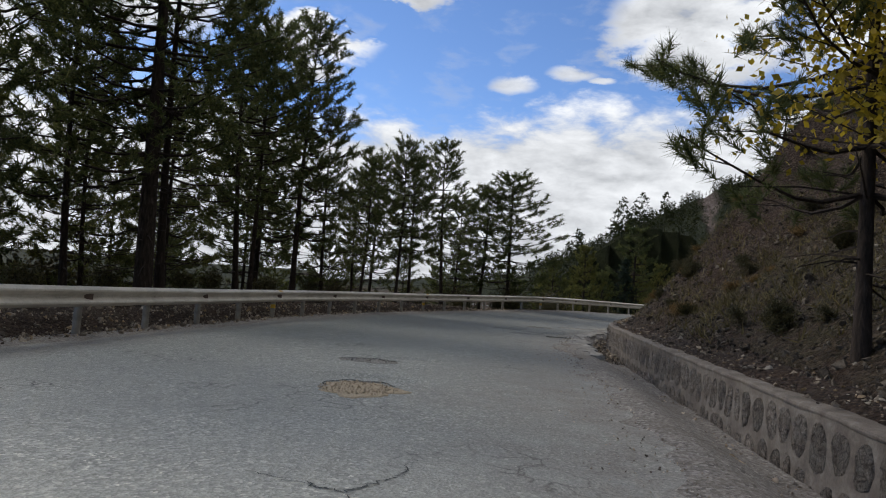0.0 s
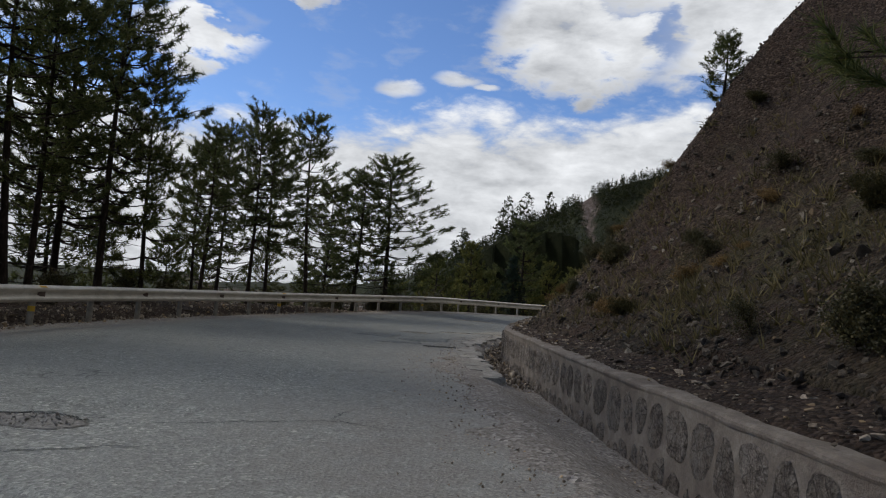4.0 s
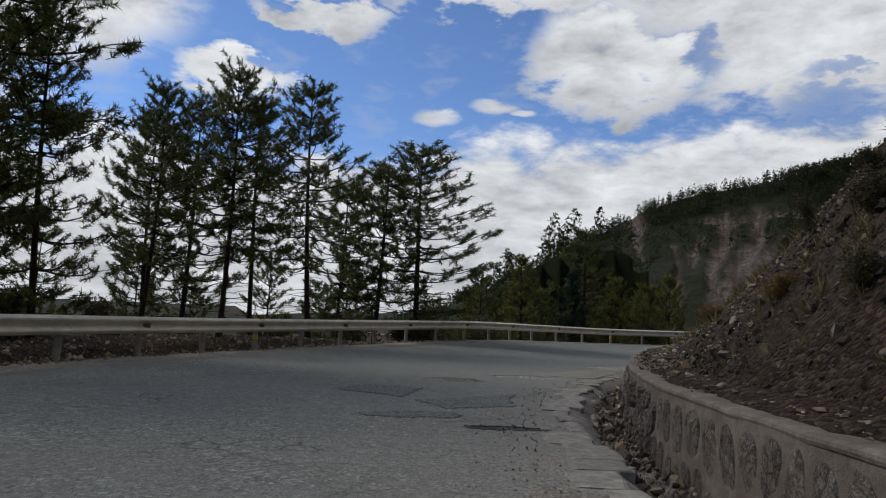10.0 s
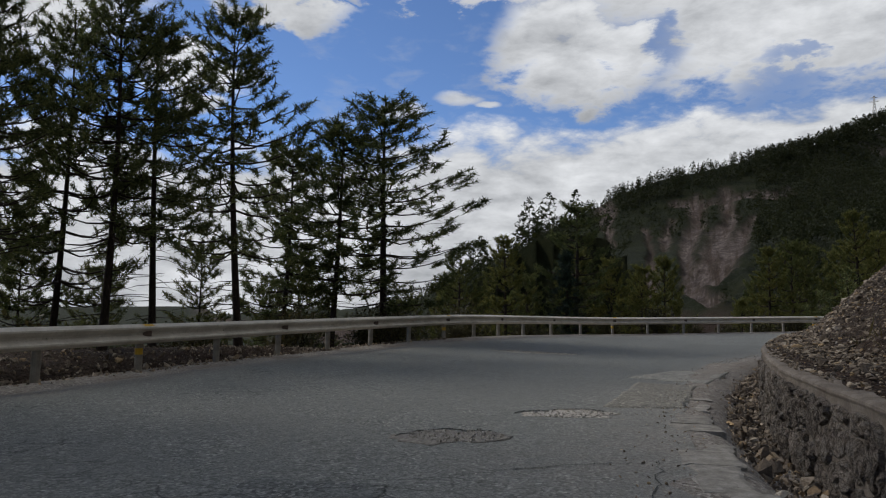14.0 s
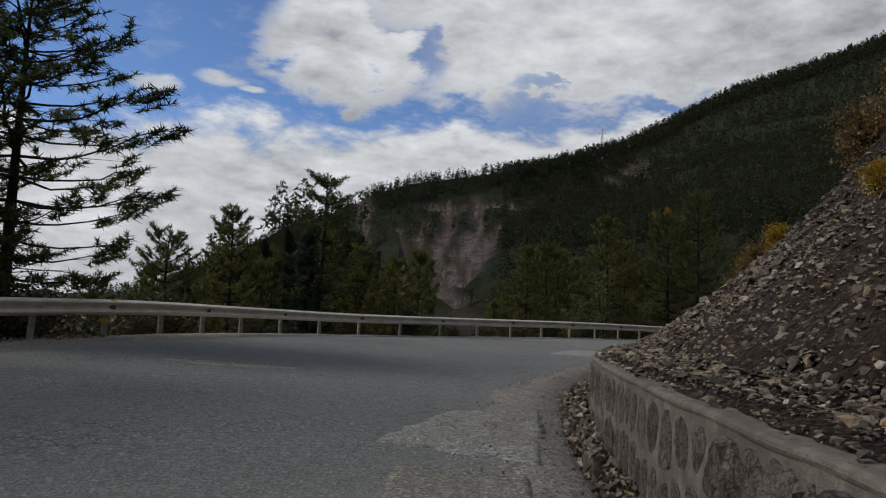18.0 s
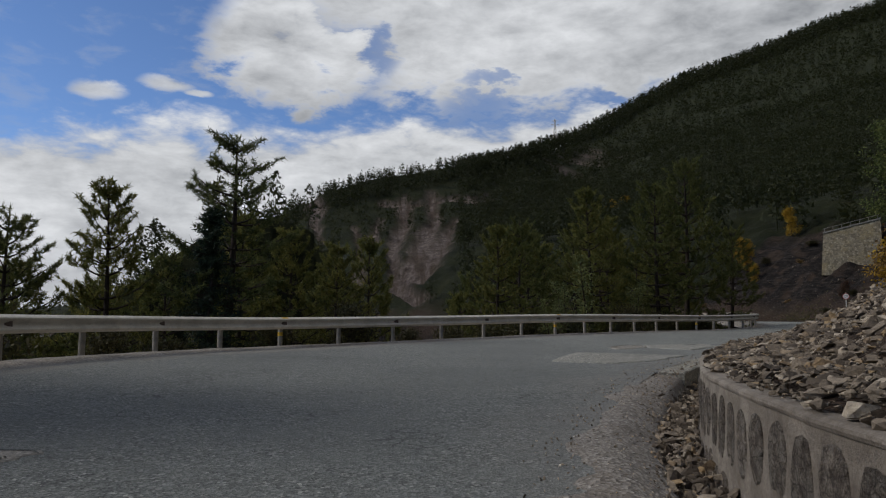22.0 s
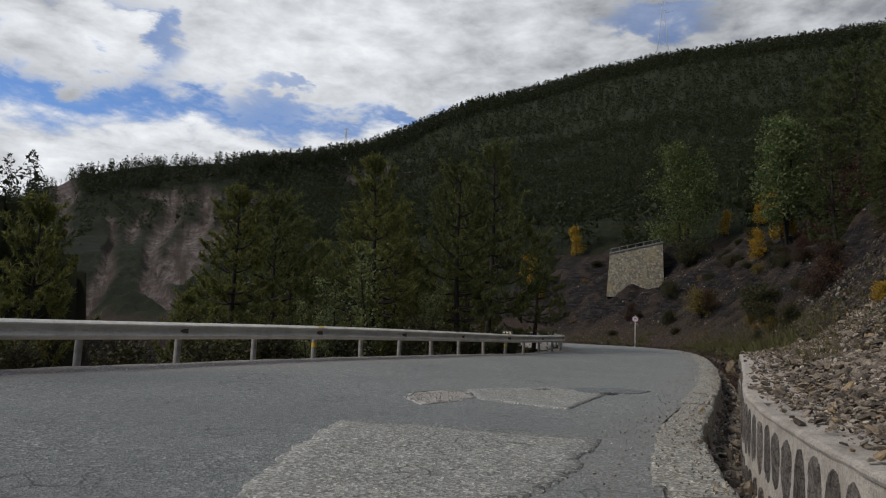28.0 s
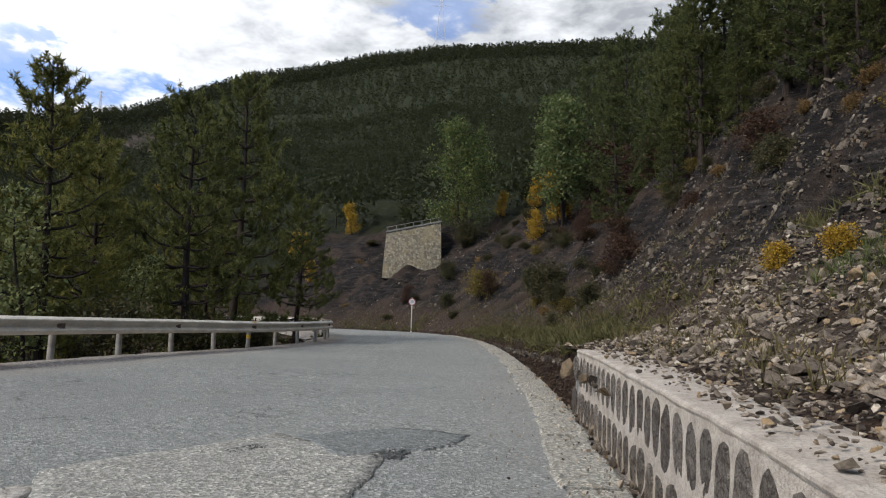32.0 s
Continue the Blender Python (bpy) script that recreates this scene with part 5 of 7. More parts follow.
def pine(seed, height, bare, reach, whorls, material, thick=0.16, per=17, length=0.155, width=0.0125, density=1.0, droop=0.0, cone=0.7):
    """A pine: bare lower trunk with dead sticks, whorls of long limbs, fans of twigs that end in upturned brushes of needles."""
    rng = np.random.default_rng(seed)
    top = new("pine_tree")
    zs = np.linspace(-0.8, height, 12)
    bend = rng.uniform(-0.25, 0.25, 2)
    px = bend[0] * np.sin(zs / height * 2.2) * (zs > 0)
    py = bend[1] * np.sin(zs / height * 2.6) * (zs > 0)
    r = thick * np.clip(1 - zs / height, 0.03, 1) ** 0.8 * np.where(zs < 0.2, 1.25, 1)
    v, f = tube(np.stack([px, py, zs], 1), r, 10)
    mesh_object("trunk", v, f, BARK, top, True)
    limbs, tp, tw = [], [], []

    def shoot(base, way, n):
        way = way / np.linalg.norm(way)
        for e in range(n):
            tp.append(base - way * e * 0.11 + rng.normal(0, 0.015, 3))
            tw.append(way + [0, 0, 0.25])

    for w in range(whorls):
        u = (w + rng.uniform(-0.3, 0.3)) / whorls
        h = bare + (height * 0.98 - bare) * max(u, 0) ** 0.92
        frac = (h - bare) / (height - bare)
        shape = (0.6 + 0.5 * frac) if frac < 0.3 else (0.66 * (1 - ((frac - 0.3) / 0.7) ** 1.25) + 0.09)
        cx, cy = np.interp(h, zs, px), np.interp(h, zs, py)
        a0 = rng.uniform(0, 6.28)
        for k in range(rng.integers(4, 6)):
            a = a0 + k * 2 * np.pi / 4.7 + rng.uniform(-0.35, 0.35)
            ln = reach * shape * rng.uniform(0.6, 1.15)
            rise = np.interp(frac, [0, 0.35, 0.75, 1], [-0.16 - droop, 0.04, 0.38, 1.0]) + rng.uniform(-0.13, 0.13)
            t = np.linspace(0, 1, 6)
            out = np.stack([cx + np.cos(a) * ln * t, cy + np.sin(a) * ln * t, h + ln * (rise * t + 0.16 * t**3 - 0.05 * np.sin(t * 5))], 1)
            out[1:, :2] += rng.normal(0, 0.025 * ln, (5, 2))
            limbs.append(tube(out, np.linspace((0.022 + 0.009 * ln) * min(1, thick / 0.12), 0.006, 6), 4))
            shoot(out[-1], out[-1] - out[-2] + [0, 0, 0.15 * ln], 3)
            m = max(3, int(np.interp(frac, [0, 0.4, 0.8], [1.7, 2.6, 3.4]) * ln * density))
            bare_in = np.interp(frac, [0, 0.3, 0.8], [0.5, 0.4, 0.15])
            for j in range(m):
                q = np.clip(bare_in + (1 - bare_in) * (j + rng.uniform(0, 1)) / m, 0, 0.99)
                base = np.array([np.interp(q, t, out[:, i]) for i in range(3)])
                side = 1 if (j + k) % 2 else -1
                sa = a + side * rng.uniform(0.45, 1.05)
                tl = (0.22 + 0.36 * ln * (1.05 - q)) * rng.uniform(0.7, 1.2)
                flat = np.array([np.cos(sa), np.sin(sa), 0.0])
                tip = base + flat * tl + [0, 0, tl * (0.5 * rise + rng.uniform(0.0, 0.4))]
                limbs.append(tube([base, tip], [0.009, 0.004], 3))
                shoot(tip, tip - base + [0, 0, 0.5 * tl], 3)
                for e in range(int(1 + 2.4 * tl)):
                    g = rng.uniform(0.3, 0.9)
                    b2 = base + (tip - base) * g
                    sb = sa + rng.choice([-1, 1]) * rng.uniform(0.5, 1.0)
                    d2 = np.array([np.cos(sb), np.sin(sb), rng.uniform(0.2, 0.9)]) * rng.uniform(0.16, 0.32)
                    shoot(b2 + d2, d2, 2)
    # dead sticks below the crown
    for _ in range(int(bare * 9)):
        h, a, ln = rng.uniform(min(0.8, bare * 0.4), bare * 1.15), rng.uniform(0, 6.28), rng.uniform(0.4, 1.6) * min(1, height / 6)
        e = np.array([np.cos(a) * ln, np.sin(a) * ln, ln * rng.uniform(-0.3, 0.12)])
        b0 = np.array([np.interp(h, zs, px), np.interp(h, zs, py), h])
        limbs.append(tube([b0, b0 + e * 0.5 + [0, 0, 0.04], b0 + e], [0.014, 0.009, 0.004], 3))
    tp.append([px[-1], py[-1], height]), tw.append([0, 0, 1.0])
    v, f = join(limbs)
    mesh_object("bough_frame", v, f, BARK, top, False)
    tp, tw = np.array(tp), np.array(tw, float)
    tw /= np.linalg.norm(tw, axis=1)[:, None]
    v, f = needle_tufts(tp, tw, rng, per, length, width, cone)
    mesh_object("crown", v, f, material, top, False)
    return top


def fir(seed, height, reach, material):
    """A spruce, dense and drooping from top to ground."""
    rng = np.random.default_rng(seed)
    top = new("spruce_tree")
    v, f = tube([(0, 0, -0.6), (0, 0, height * 0.5), (0, 0, height)], [0.13, 0.08, 0.01], 8)
    mesh_object("trunk", v, f, BARK, top, True)
    limbs, tp, tw = [], [], []
    for h in np.arange(0.5, height - 0.15, 0.26):
        frac = h / height
        for k in range(7):
            a, ln = rng.uniform(0, 6.28), reach * (1 - frac) ** 0.85 * rng.uniform(0.75, 1.1) + 0.1
            e = np.array([np.cos(a), np.sin(a), -0.22 + 0.5 * frac])
            b0 = np.array([0, 0, h])
            limbs.append(tube([b0, b0 + e * ln * 0.6, b0 + e * ln + [0, 0, 0.1 * ln]], [0.02, 0.012, 0.004], 3))
            for q in np.arange(0.15, 1.0, 0.13):
                tp.append(b0 + e * ln * q + rng.normal(0, 0.07, 3))
                tw.append(e + [0, 0, -0.3])
    v, f = join(limbs)
    mesh_object("bough_frame", v, f, BARK, top, False)
    tw = np.array(tw)
    tw /= np.linalg.norm(tw, axis=1)[:, None]
    v, f = needle_tufts(np.array(tp), tw, rng, 10, 0.20, 0.014, 0.5)
    mesh_object("crown", v, f, material, top, False)
    return top


def leaf_cloud(pos, rng, size, per, spread_):
    """Many small pointed leaves round the given places."""
    n = len(pos)
    p = pos[:, None] + rng.normal(0, spread_, (n, per, 3))
    d = rng.normal(size=(n, per, 3))
    d /= np.linalg.norm(d, axis=2)[..., None]
    side = np.cross(d, rng.normal(size=(n, per, 3)))
    side /= np.linalg.norm(side, axis=2)[..., None]
    s = size * rng.uniform(0.6, 1.3, (n, per, 1))
    v = np.stack([p, p + d * s * 0.5 + side * s * 0.32, p + d * s, p + d * s * 0.5 - side * s * 0.32], 2).reshape(-1, 3)
    return v, np.arange(len(v)).reshape(-1, 4)


def broadleaf(name, seed, height, reach, material, stems=1, leaf=0.07, per=16, low=0.2, count=26):
    """A small broad-leaved tree or shrub."""
    rng = np.random.default_rng(seed)
    top = new(name)
    wood, tips = [], []
    for sidx in range(stems):
        lean = rng.normal(0, 0.16, 2) * (1 if stems > 1 else 0.5)
        h = height * rng.uniform(0.8, 1.0)
        zs = np.linspace(-0.3, h, 7)
        path = np.stack([lean[0] * zs + rng.normal(0, 0.04, 7), lean[1] * zs + rng.normal(0, 0.04, 7), zs], 1)
        wood.append(tube(path, np.linspace(0.025 * height / 2 + 0.01, 0.006, 7), 6))
        for _ in range(count):
            q = rng.uniform(low, 1)
            b0 = np.array([np.interp(q * h, zs, path[:, i]) for i in range(3)])
            a, ln = rng.uniform(0, 6.28), reach * (1.15 - q) ** 0.6 * rng.uniform(0.4, 1.1)
            e = np.array([np.cos(a), np.sin(a), rng.uniform(0.2, 0.9)]) * ln
            wood.append(tube([b0, b0 + e * 0.5, b0 + e], [0.012, 0.008, 0.003], 3))
            for k in (0.45, 0.7, 0.9, 1.05):
                tips.append(b0 + e * k + rng.normal(0, 0.06, 3))
    v, f = join(wood)
    mesh_object("stem", v, f, BARK, top, False)
    v, f = leaf_cloud(np.array(tips), rng, leaf, per, 0.06 + 0.02 * height)
    mesh_object("crown", v, f, material, top, False)
    return top


def grow(first, x, y, scale, turn, sink=0.05, z=None):
    zz = float(ground_z(np.array([x]), np.array([y]))[0][0]) if z is None else z
    return copy_thing(first, pose(x, y, zz - sink, 0, 0, turn) @ Matrix.Scale(scale, 4))


def place_first(ob, m):
    ob.matrix_basis = m
    return ob


def stand(ob, x, y, scale=1.0, turn=0.0, sink=0.05):
    z = float(ground_z(np.array([x]), np.array([y]))[0][0])
    ob.matrix_basis = pose(x, y, z - sink, 0, 0, turn) @ Matrix.Scale(scale, 4)
    return ob


PINE_LABEL = "dark roadside pine with a bare lower trunk and open crown"


# pines with broader crowns than their kind
WIDE = {(-1.6, 35.9): 1.6, (-3.3, 35.4): 1.35, (-9.0, 10.5): 1.15, (-4.7, 30.6): 1.12, (-6.1, 28.9): 1.12, (-4.9, 35.2): 1.2}


def build_near_pines():
    kinds = [pine(1, 9.0, 2.6, 2.6, 16, NEEDLE, 0.095), pine(2, 9.0, 2.0, 2.8, 17, NEEDLE, 0.095), pine(3, 9.0, 3.2, 2.3, 14, NEEDLE, 0.09), pine(4, 12.5, 3.0, 3.9, 20, NEEDLE, 0.19), pine(5, 9.0, 1.2, 2.6, 15, NEEDLE_DEEP, 0.095)]
    for k in kinds:
        tagged(k, PINE_LABEL, "pine tree", "pines along the outer edge")
    kinds[3]["label"] = "tall thick-trunked old pine behind the guardrail"
    kinds[4]["label"] = "olive-green pine with low branches behind the guardrail"
    size = (9.0, 9.0, 9.0, 12.5, 9.0)
    # x, y, height of the top over the road, kind
    spots = [(-9.0, 10.5, 13.0, 3), (-9.6, 12.3, 12.5, 2), (-10.8, 10.2, 9.0, 0), (-9.5, 16.8, 10.2, 0), (-10.9, 21.6, 11.5, 1), (-8.7, 19.8, 10.8, 1), (-9.4, 17.6, 9.5, 2),
             (-8.2, 21.6, 7.4, 4), (-7.4, 24.5, 6.6, 0), (-8.3, 26.6, 6.4, 2), (-7.9, 28.1, 7.4, 1), (-6.4, 27.2, 8.0, 0), (-6.1, 28.9, 7.6, 2), (-4.7, 30.6, 8.7, 0), (-4.9, 35.2, 6.6, 2),
             (-3.3, 35.4, 7.4, 2), (-1.6, 35.9, 8.1, 1), (-10.6, 6.0, 11.5, 1), (-9.6, 2.5, 11.0, 0), (-12.4, 24.0, 7.0, 1), 
             (-15.5, 19.0, 5.0, 4), (-16.0, 24.5, 4.2, 1), (-13.5, 29.5, 3.8, 4), (-12.0, 34.0, 3.2, 1), (-8.5, 38.0, 3.6, 4), (-5.0, 39.5, 3.4, 1), (-17.5, 9.0, 6.0, 4), (-15.0, 4.0, 7.0, 1), (-18.5, 15.0, 4.5, 4), (-12.5, 13.5, 7.5, 4), (-13.0, 18.0, 6.6, 4), (-14.5, 11.0, 7.5, 1), (-11.0, 15.0, 8.2, 4), (-14.5, 15.5, 6.4, 4), (-16.5, 12.5, 6.0, 1), (-12.6, 7.5, 8.0, 4), (-11.5, 37.5, 2.6, 4), (-19.0, 30.0, 2.6, 1), (-6.8, 42.0, 2.6, 4)]
    rng = random.Random(3)
    used = set()
    for x, y, zt, k in spots:
        z0 = float(ground_z(np.array([x]), np.array([y]))[0][0])
        sc = (zt - z0) / size[k]
        m = pose(x, y, z0 - 0.05, rng.uniform(-2, 2), rng.uniform(-2, 2), rng.uniform(0, 360)) @ Matrix.Scale(sc, 4)
        if (x, y) in WIDE:
            m = m @ Matrix.Diagonal((WIDE[x, y], WIDE[x, y], 1, 1))
        if k not in used:
            used.add(k)
            kinds[k].matrix_basis = m
        else:
            ob = copy_thing(kinds[k], pose(0, 0, 0))
            ob.matrix_basis = m
    return kinds


PINES = build_near_pines()


def plant(kind, height, x, y, top_z, turn):
    """A copy of a tree with its top at a given height."""
    z0 = float(ground_z(np.array([x]), np.array([y]))[0][0])
    ob = copy_thing(kind, pose(0, 0, 0))
    ob.matrix_basis = pose(x, y, z0 - 0.08, 0, 0, turn) @ Matrix.Scale((top_z - z0) / height, 4)
    return ob


def build_slope_pines():
    """The trees beyond the rail where the road turns, rooted down the slope."""
    dense = pine(11, 8.0, 0.9, 2.6, 15, NEEDLE_OLIVE, 0.15, 14, 0.17, 0.018, 1.05)
    tagged(dense, "bushy olive-green pine on the slope below the road", "pine tree", "pines on the slope below the road")
    bushy = pine(12, 8.0, 0.8, 3.0, 15, NEEDLE_MID, 0.16, 14, 0.17, 0.018, 1.1)
    tagged(bushy, "broad dark-green pine on the slope below the road", "pine tree", "pines on the slope below the road")
    open_ = pine(13, 8.0, 1.5, 2.1, 12, NEEDLE, 0.13, 16, 0.15, 0.013, 1.0)
    tagged(open_, "slender open-crowned pine standing out against the sky", "pine tree", "pines on the slope below the road")
    kinds = (dense, bushy, open_)
    spots = [(6.7, 48.9, 6.9, 2), (3.4, 49.4, 5.2, 0), (1.2, 47.0, 4.0, 1), (9.5, 51.5, 4.4, 0), (11.5, 53.5, 4.2, 0), (7.8, 53.0, 5.2, 0), (30.6, 57.2, 8.9, 1), (25.4, 56.2, 7.9, 0), (19.0, 54.5, 5.4, 0),
             (28.0, 58.5, 7.0, 0), (33.8, 59.0, 11.0, 1), (22.3, 57.5, 6.2, 1), (15.0, 61.6, 5.4, 0), (12.5, 60.0, 3.6, 1), (35.5, 62.5, 7.2, 0), (31.0, 63.0, 7.6, 0), (26.5, 64.0, 6.9, 1), (21.0, 63.0, 2.8, 0),
             (38.2, 64.5, 6.6, 1), (37.5, 70.0, 7.4, 0), (33.0, 69.0, 7.8, 1), (40.5, 72.0, 6.8, 0), (28.0, 70.0, 7.0, 1), (5.0, 55.0, 3.8, 1), (0.5, 53.0, 3.0, 0), (2.5, 58.0, 3.0, 0), (41.5, 80.0, 8.0, 1), (36.0, 78.0, 8.0, 0),
             (-1.5, 50.0, 2.2, 1), (8.5, 62.0, 3.2, 0), (25.0, 70.0, 4.4, 1), (39.2, 60.8, 7.4, 1)]
    rng = random.Random(7)
    used = set()
    for x, y, zt, k in spots:
        z0 = float(ground_z(np.array([x]), np.array([y]))[0][0])
        m = pose(x, y, z0 - 0.08, rng.uniform(-2, 2), rng.uniform(-2, 2), rng.uniform(0, 360)) @ Matrix.Scale((zt - z0) / 8.0, 4) @ Matrix.Diagonal((*(2 * [min(1.0, 5.5 / max(zt - z0, 1)) ** 0.35 * (1.5 if (x, y) == (6.7, 48.9) else 1.0)]), 1, 1))
        if k not in used:
            used.add(k)
            kinds[k].matrix_basis = m
        else:
            copy_thing(kinds[k], pose(0, 0, 0)).matrix_basis = m
    sp = fir(21, 5.2, 1.5, FIR)
    tagged(sp, "blue-green spruce in front of the pines", "spruce tree")
    stand(sp, 6.2, 47.6, 1.0)
    z0 = float(ground_z(np.array([6.2]), np.array([47.6]))[0][0])
    sp.matrix_basis = pose(6.2, 47.6, z0 - 0.05) @ Matrix.Scale((4.4 - z0) / 5.2, 4)
    return kinds


SLOPE_PINES = build_slope_pines()


def far_tree_shapes(count, seed, n=46, leaf=0.12):
    """Distant conifers: ragged tiers of small leaf faces round a stem."""
    rng = np.random.default_rng(seed)
    out = []
    for k in range(count):
        wide, low = rng.uniform(0.24, 0.36), rng.uniform(0.06, 0.22)
        h = low + (1 - low) * rng.random(n) ** 0.95
        tier = 0.75 + 0.25 * np.cos(h * rng.uniform(28, 40))
        rad = wide * np.clip(1.04 - (h - low) / (1 - low), 0.03, 1) ** 0.7 * rng.random(n) ** 0.4 * tier
        a = rng.uniform(0, 6.28, n)
        c = np.stack([rad * np.cos(a), rad * np.sin(a), h], 1)
        d1, d2 = rng.normal(size=(n, 3)), rng.normal(size=(n, 3))
        s = leaf * rng.uniform(0.6, 1.2, (n, 1)) * (1.15 - 0.6 * h[:, None])
        v = np.stack([c + d1 * s * 0.55, c + d2 * s * 0.55, c - (d1 + d2) * s * 0.35 + [0, 0, 0.03]], 1).reshape(-1, 3)
        f = np.arange(3 * n).reshape(-1, 3)
        tv = np.array([[0.012, 0, -0.05], [-0.008, 0.01, -0.05], [-0.008, -0.01, -0.05], [0, 0, 0.8], [0, 0, 1.0]])
        tf = np.array([[0, 1, 3], [1, 2, 3], [2, 0, 3]]) + len(v)
        out.append((np.concatenate([v, tv]), np.concatenate([f, tf])))
    return out


def build_woods():
    rng = np.random.default_rng(31)
    n = 40000
    az, r = np.radians(rng.uniform(-5, 100, n)), np.sqrt(rng.uniform(45**2, 540**2, n))
    beyond = np.arange(n) > 15000
    az = np.where(beyond, np.radians(rng.uniform(24, 80, n)), az)
    r = np.where(beyond, 190 * (4.8 ** rng.random(n)), r)
    crest = rng.random(n) < 0.22
    r = np.where(crest, np.interp(np.degrees(az), RIDGE_AZ, RIDGE_R) * rng.uniform(0.93, 1.02, n), r)
    x, y = EYE0[0] + r * np.sin(az), EYE0[1] + r * np.cos(az)
    z, dw, dl, u, rr, azd = ground_z(x, y)
    worn = chute_at(x, y, z, rr, azd)
    bare = (worn > rng.uniform(0.3, 1.1, n)) & (rng.random(n) < 0.8)
    rc = np.interp(azd, RIDGE_AZ, RIDGE_R)
    keep = ((dw > np.where(y > 92, 1.0, np.where(y > 40, 12, 17))) | ((y > 100) & (dl > 3) & (az < np.radians(11)))) & ~bare & (rr < rc * 1.06)
    keep &= (rr > 120) | (rng.random(n) < 0.7)
    h = rng.uniform(3.3, 6.2, n) * np.where(rr < 170, 1.25, np.clip(rr / 400, 1, 2.1)) * np.where(rng.random(n) < 0.15, 0.55, 1) * (1 - 0.6 * worn)
    # the foot of the eroded slope is open
    over = np.degrees(np.arctan2(z + h - 1, rr))
    keep &= ~((azd > 13.5) & (azd < 23.5) & (rr < 230) & (over > 1.6 + 0.25 * (azd - 13.5)))
    x, y, z, h, near, far = x[keep], y[keep], z[keep], h[keep], rr[keep] < 170, rr[keep] > 360
    turn = rng.uniform(0, 6.28, len(x))
    c, s, o, i = np.cos(turn), np.sin(turn), np.zeros(len(x)), np.ones(len(x))
    R = np.stack([np.stack([c, -s, o], -1), np.stack([s, c, o], -1), np.stack([o, o, i], -1)], -2)
    size = np.stack([h * rng.uniform(0.9, 1.4, len(x)), h * rng.uniform(0.9, 1.4, len(x)), h], 1)
    p = np.stack([x, y, z - 0.1], 1)
    mid = ~near & ~far
    ob = scatter("pine_woods", far_tree_shapes(8, 5, 44, 0.105), p[mid], size[mid], WOODS, 6, R[mid])
    tagged(ob, "dark pine woods covering the mountainside", "woods", kind="stuff")
    ob = scatter("far_pine_woods", far_tree_shapes(8, 6, 22, 0.15), p[far], size[far], WOODS, 8, R[far])
    tagged(ob, "dark pine woods on the high distant ridge", "woods", kind="stuff")
    ob = scatter("pine_thicket", far_tree_shapes(8, 9, 210, 0.06), p[near], size[near], WOODS, 7, R[near])
    tagged(ob, "dense dark pines on the slope above the cutting", "woods", kind="stuff")


build_woods()


# ---- patches, holes and cracks of the road ----
def road_height(x, y):
    """Height of the asphalt at places on the road."""
    pts = np.stack([x, y], 1)
    dw, sw = nearest(WL, pts)
    dr, sr = nearest(RL, pts)
    v = np.abs(dr) / (np.abs(dr) + np.abs(dw))
    z = road_point(sw * v + sr * (1 - v), v)[2]
    return z + 0.012 * vnoise(x, y, 3.0, 21) + 0.004 * vnoise(x, y, 0.4, 22)


def road_patch(name, outline, material, label, category, lift=0.012, rough=0.06, seed=1, thing=None, part_name="fill"):
    """A thin slab of other paving with an uneven edge, shaped to the road. outline: corners in the plan."""
    o = np.array(outline, float)
    per = 36 if len(o) < 12 else 8
    ring = np.concatenate([o[i] + (o[(i + 1) % len(o)] - o[i]) * np.linspace(0, 1, per, endpoint=False)[:, None] for i in range(len(o))])
    c = ring.mean(0)
    away = (ring - c) / (np.linalg.norm(ring - c, axis=1)[:, None] + 1e-6)
    ring = ring + away * (0.55 * rough * (2.0 * vnoise(ring[:, 0], ring[:, 1], 0.4, seed) + 1.2 * vnoise(ring[:, 0], ring[:, 1], 0.12, seed + 50) + 0.8 * vnoise(ring[:, 0], ring[:, 1], 0.04, seed + 60))[:, None])
    verts, n = [], len(ring)
    levels = (1.0, 0.985, 0.85, 0.6, 0.3)
    for k in levels:
        p = c + (ring - c) * k
        up = -0.03 if k == 1.0 else lift
        verts.append(np.column_stack([p, road_height(p[:, 0], p[:, 1]) + up]))
    faces = []
    for a in range(len(levels) - 1):
        for i in range(n):
            faces.append([a * n + i, a * n + (i + 1) % n, (a + 1) * n + (i + 1) % n, (a + 1) * n + i])
    faces.append([(len(levels) - 1) * n + i for i in range(n)])
    if thing is None:
        ob = mesh_object(name, np.concatenate(verts), faces, material)
        return tagged(ob, label, category)
    return mesh_object(part_name, np.concatenate(verts), faces, material, thing, True)


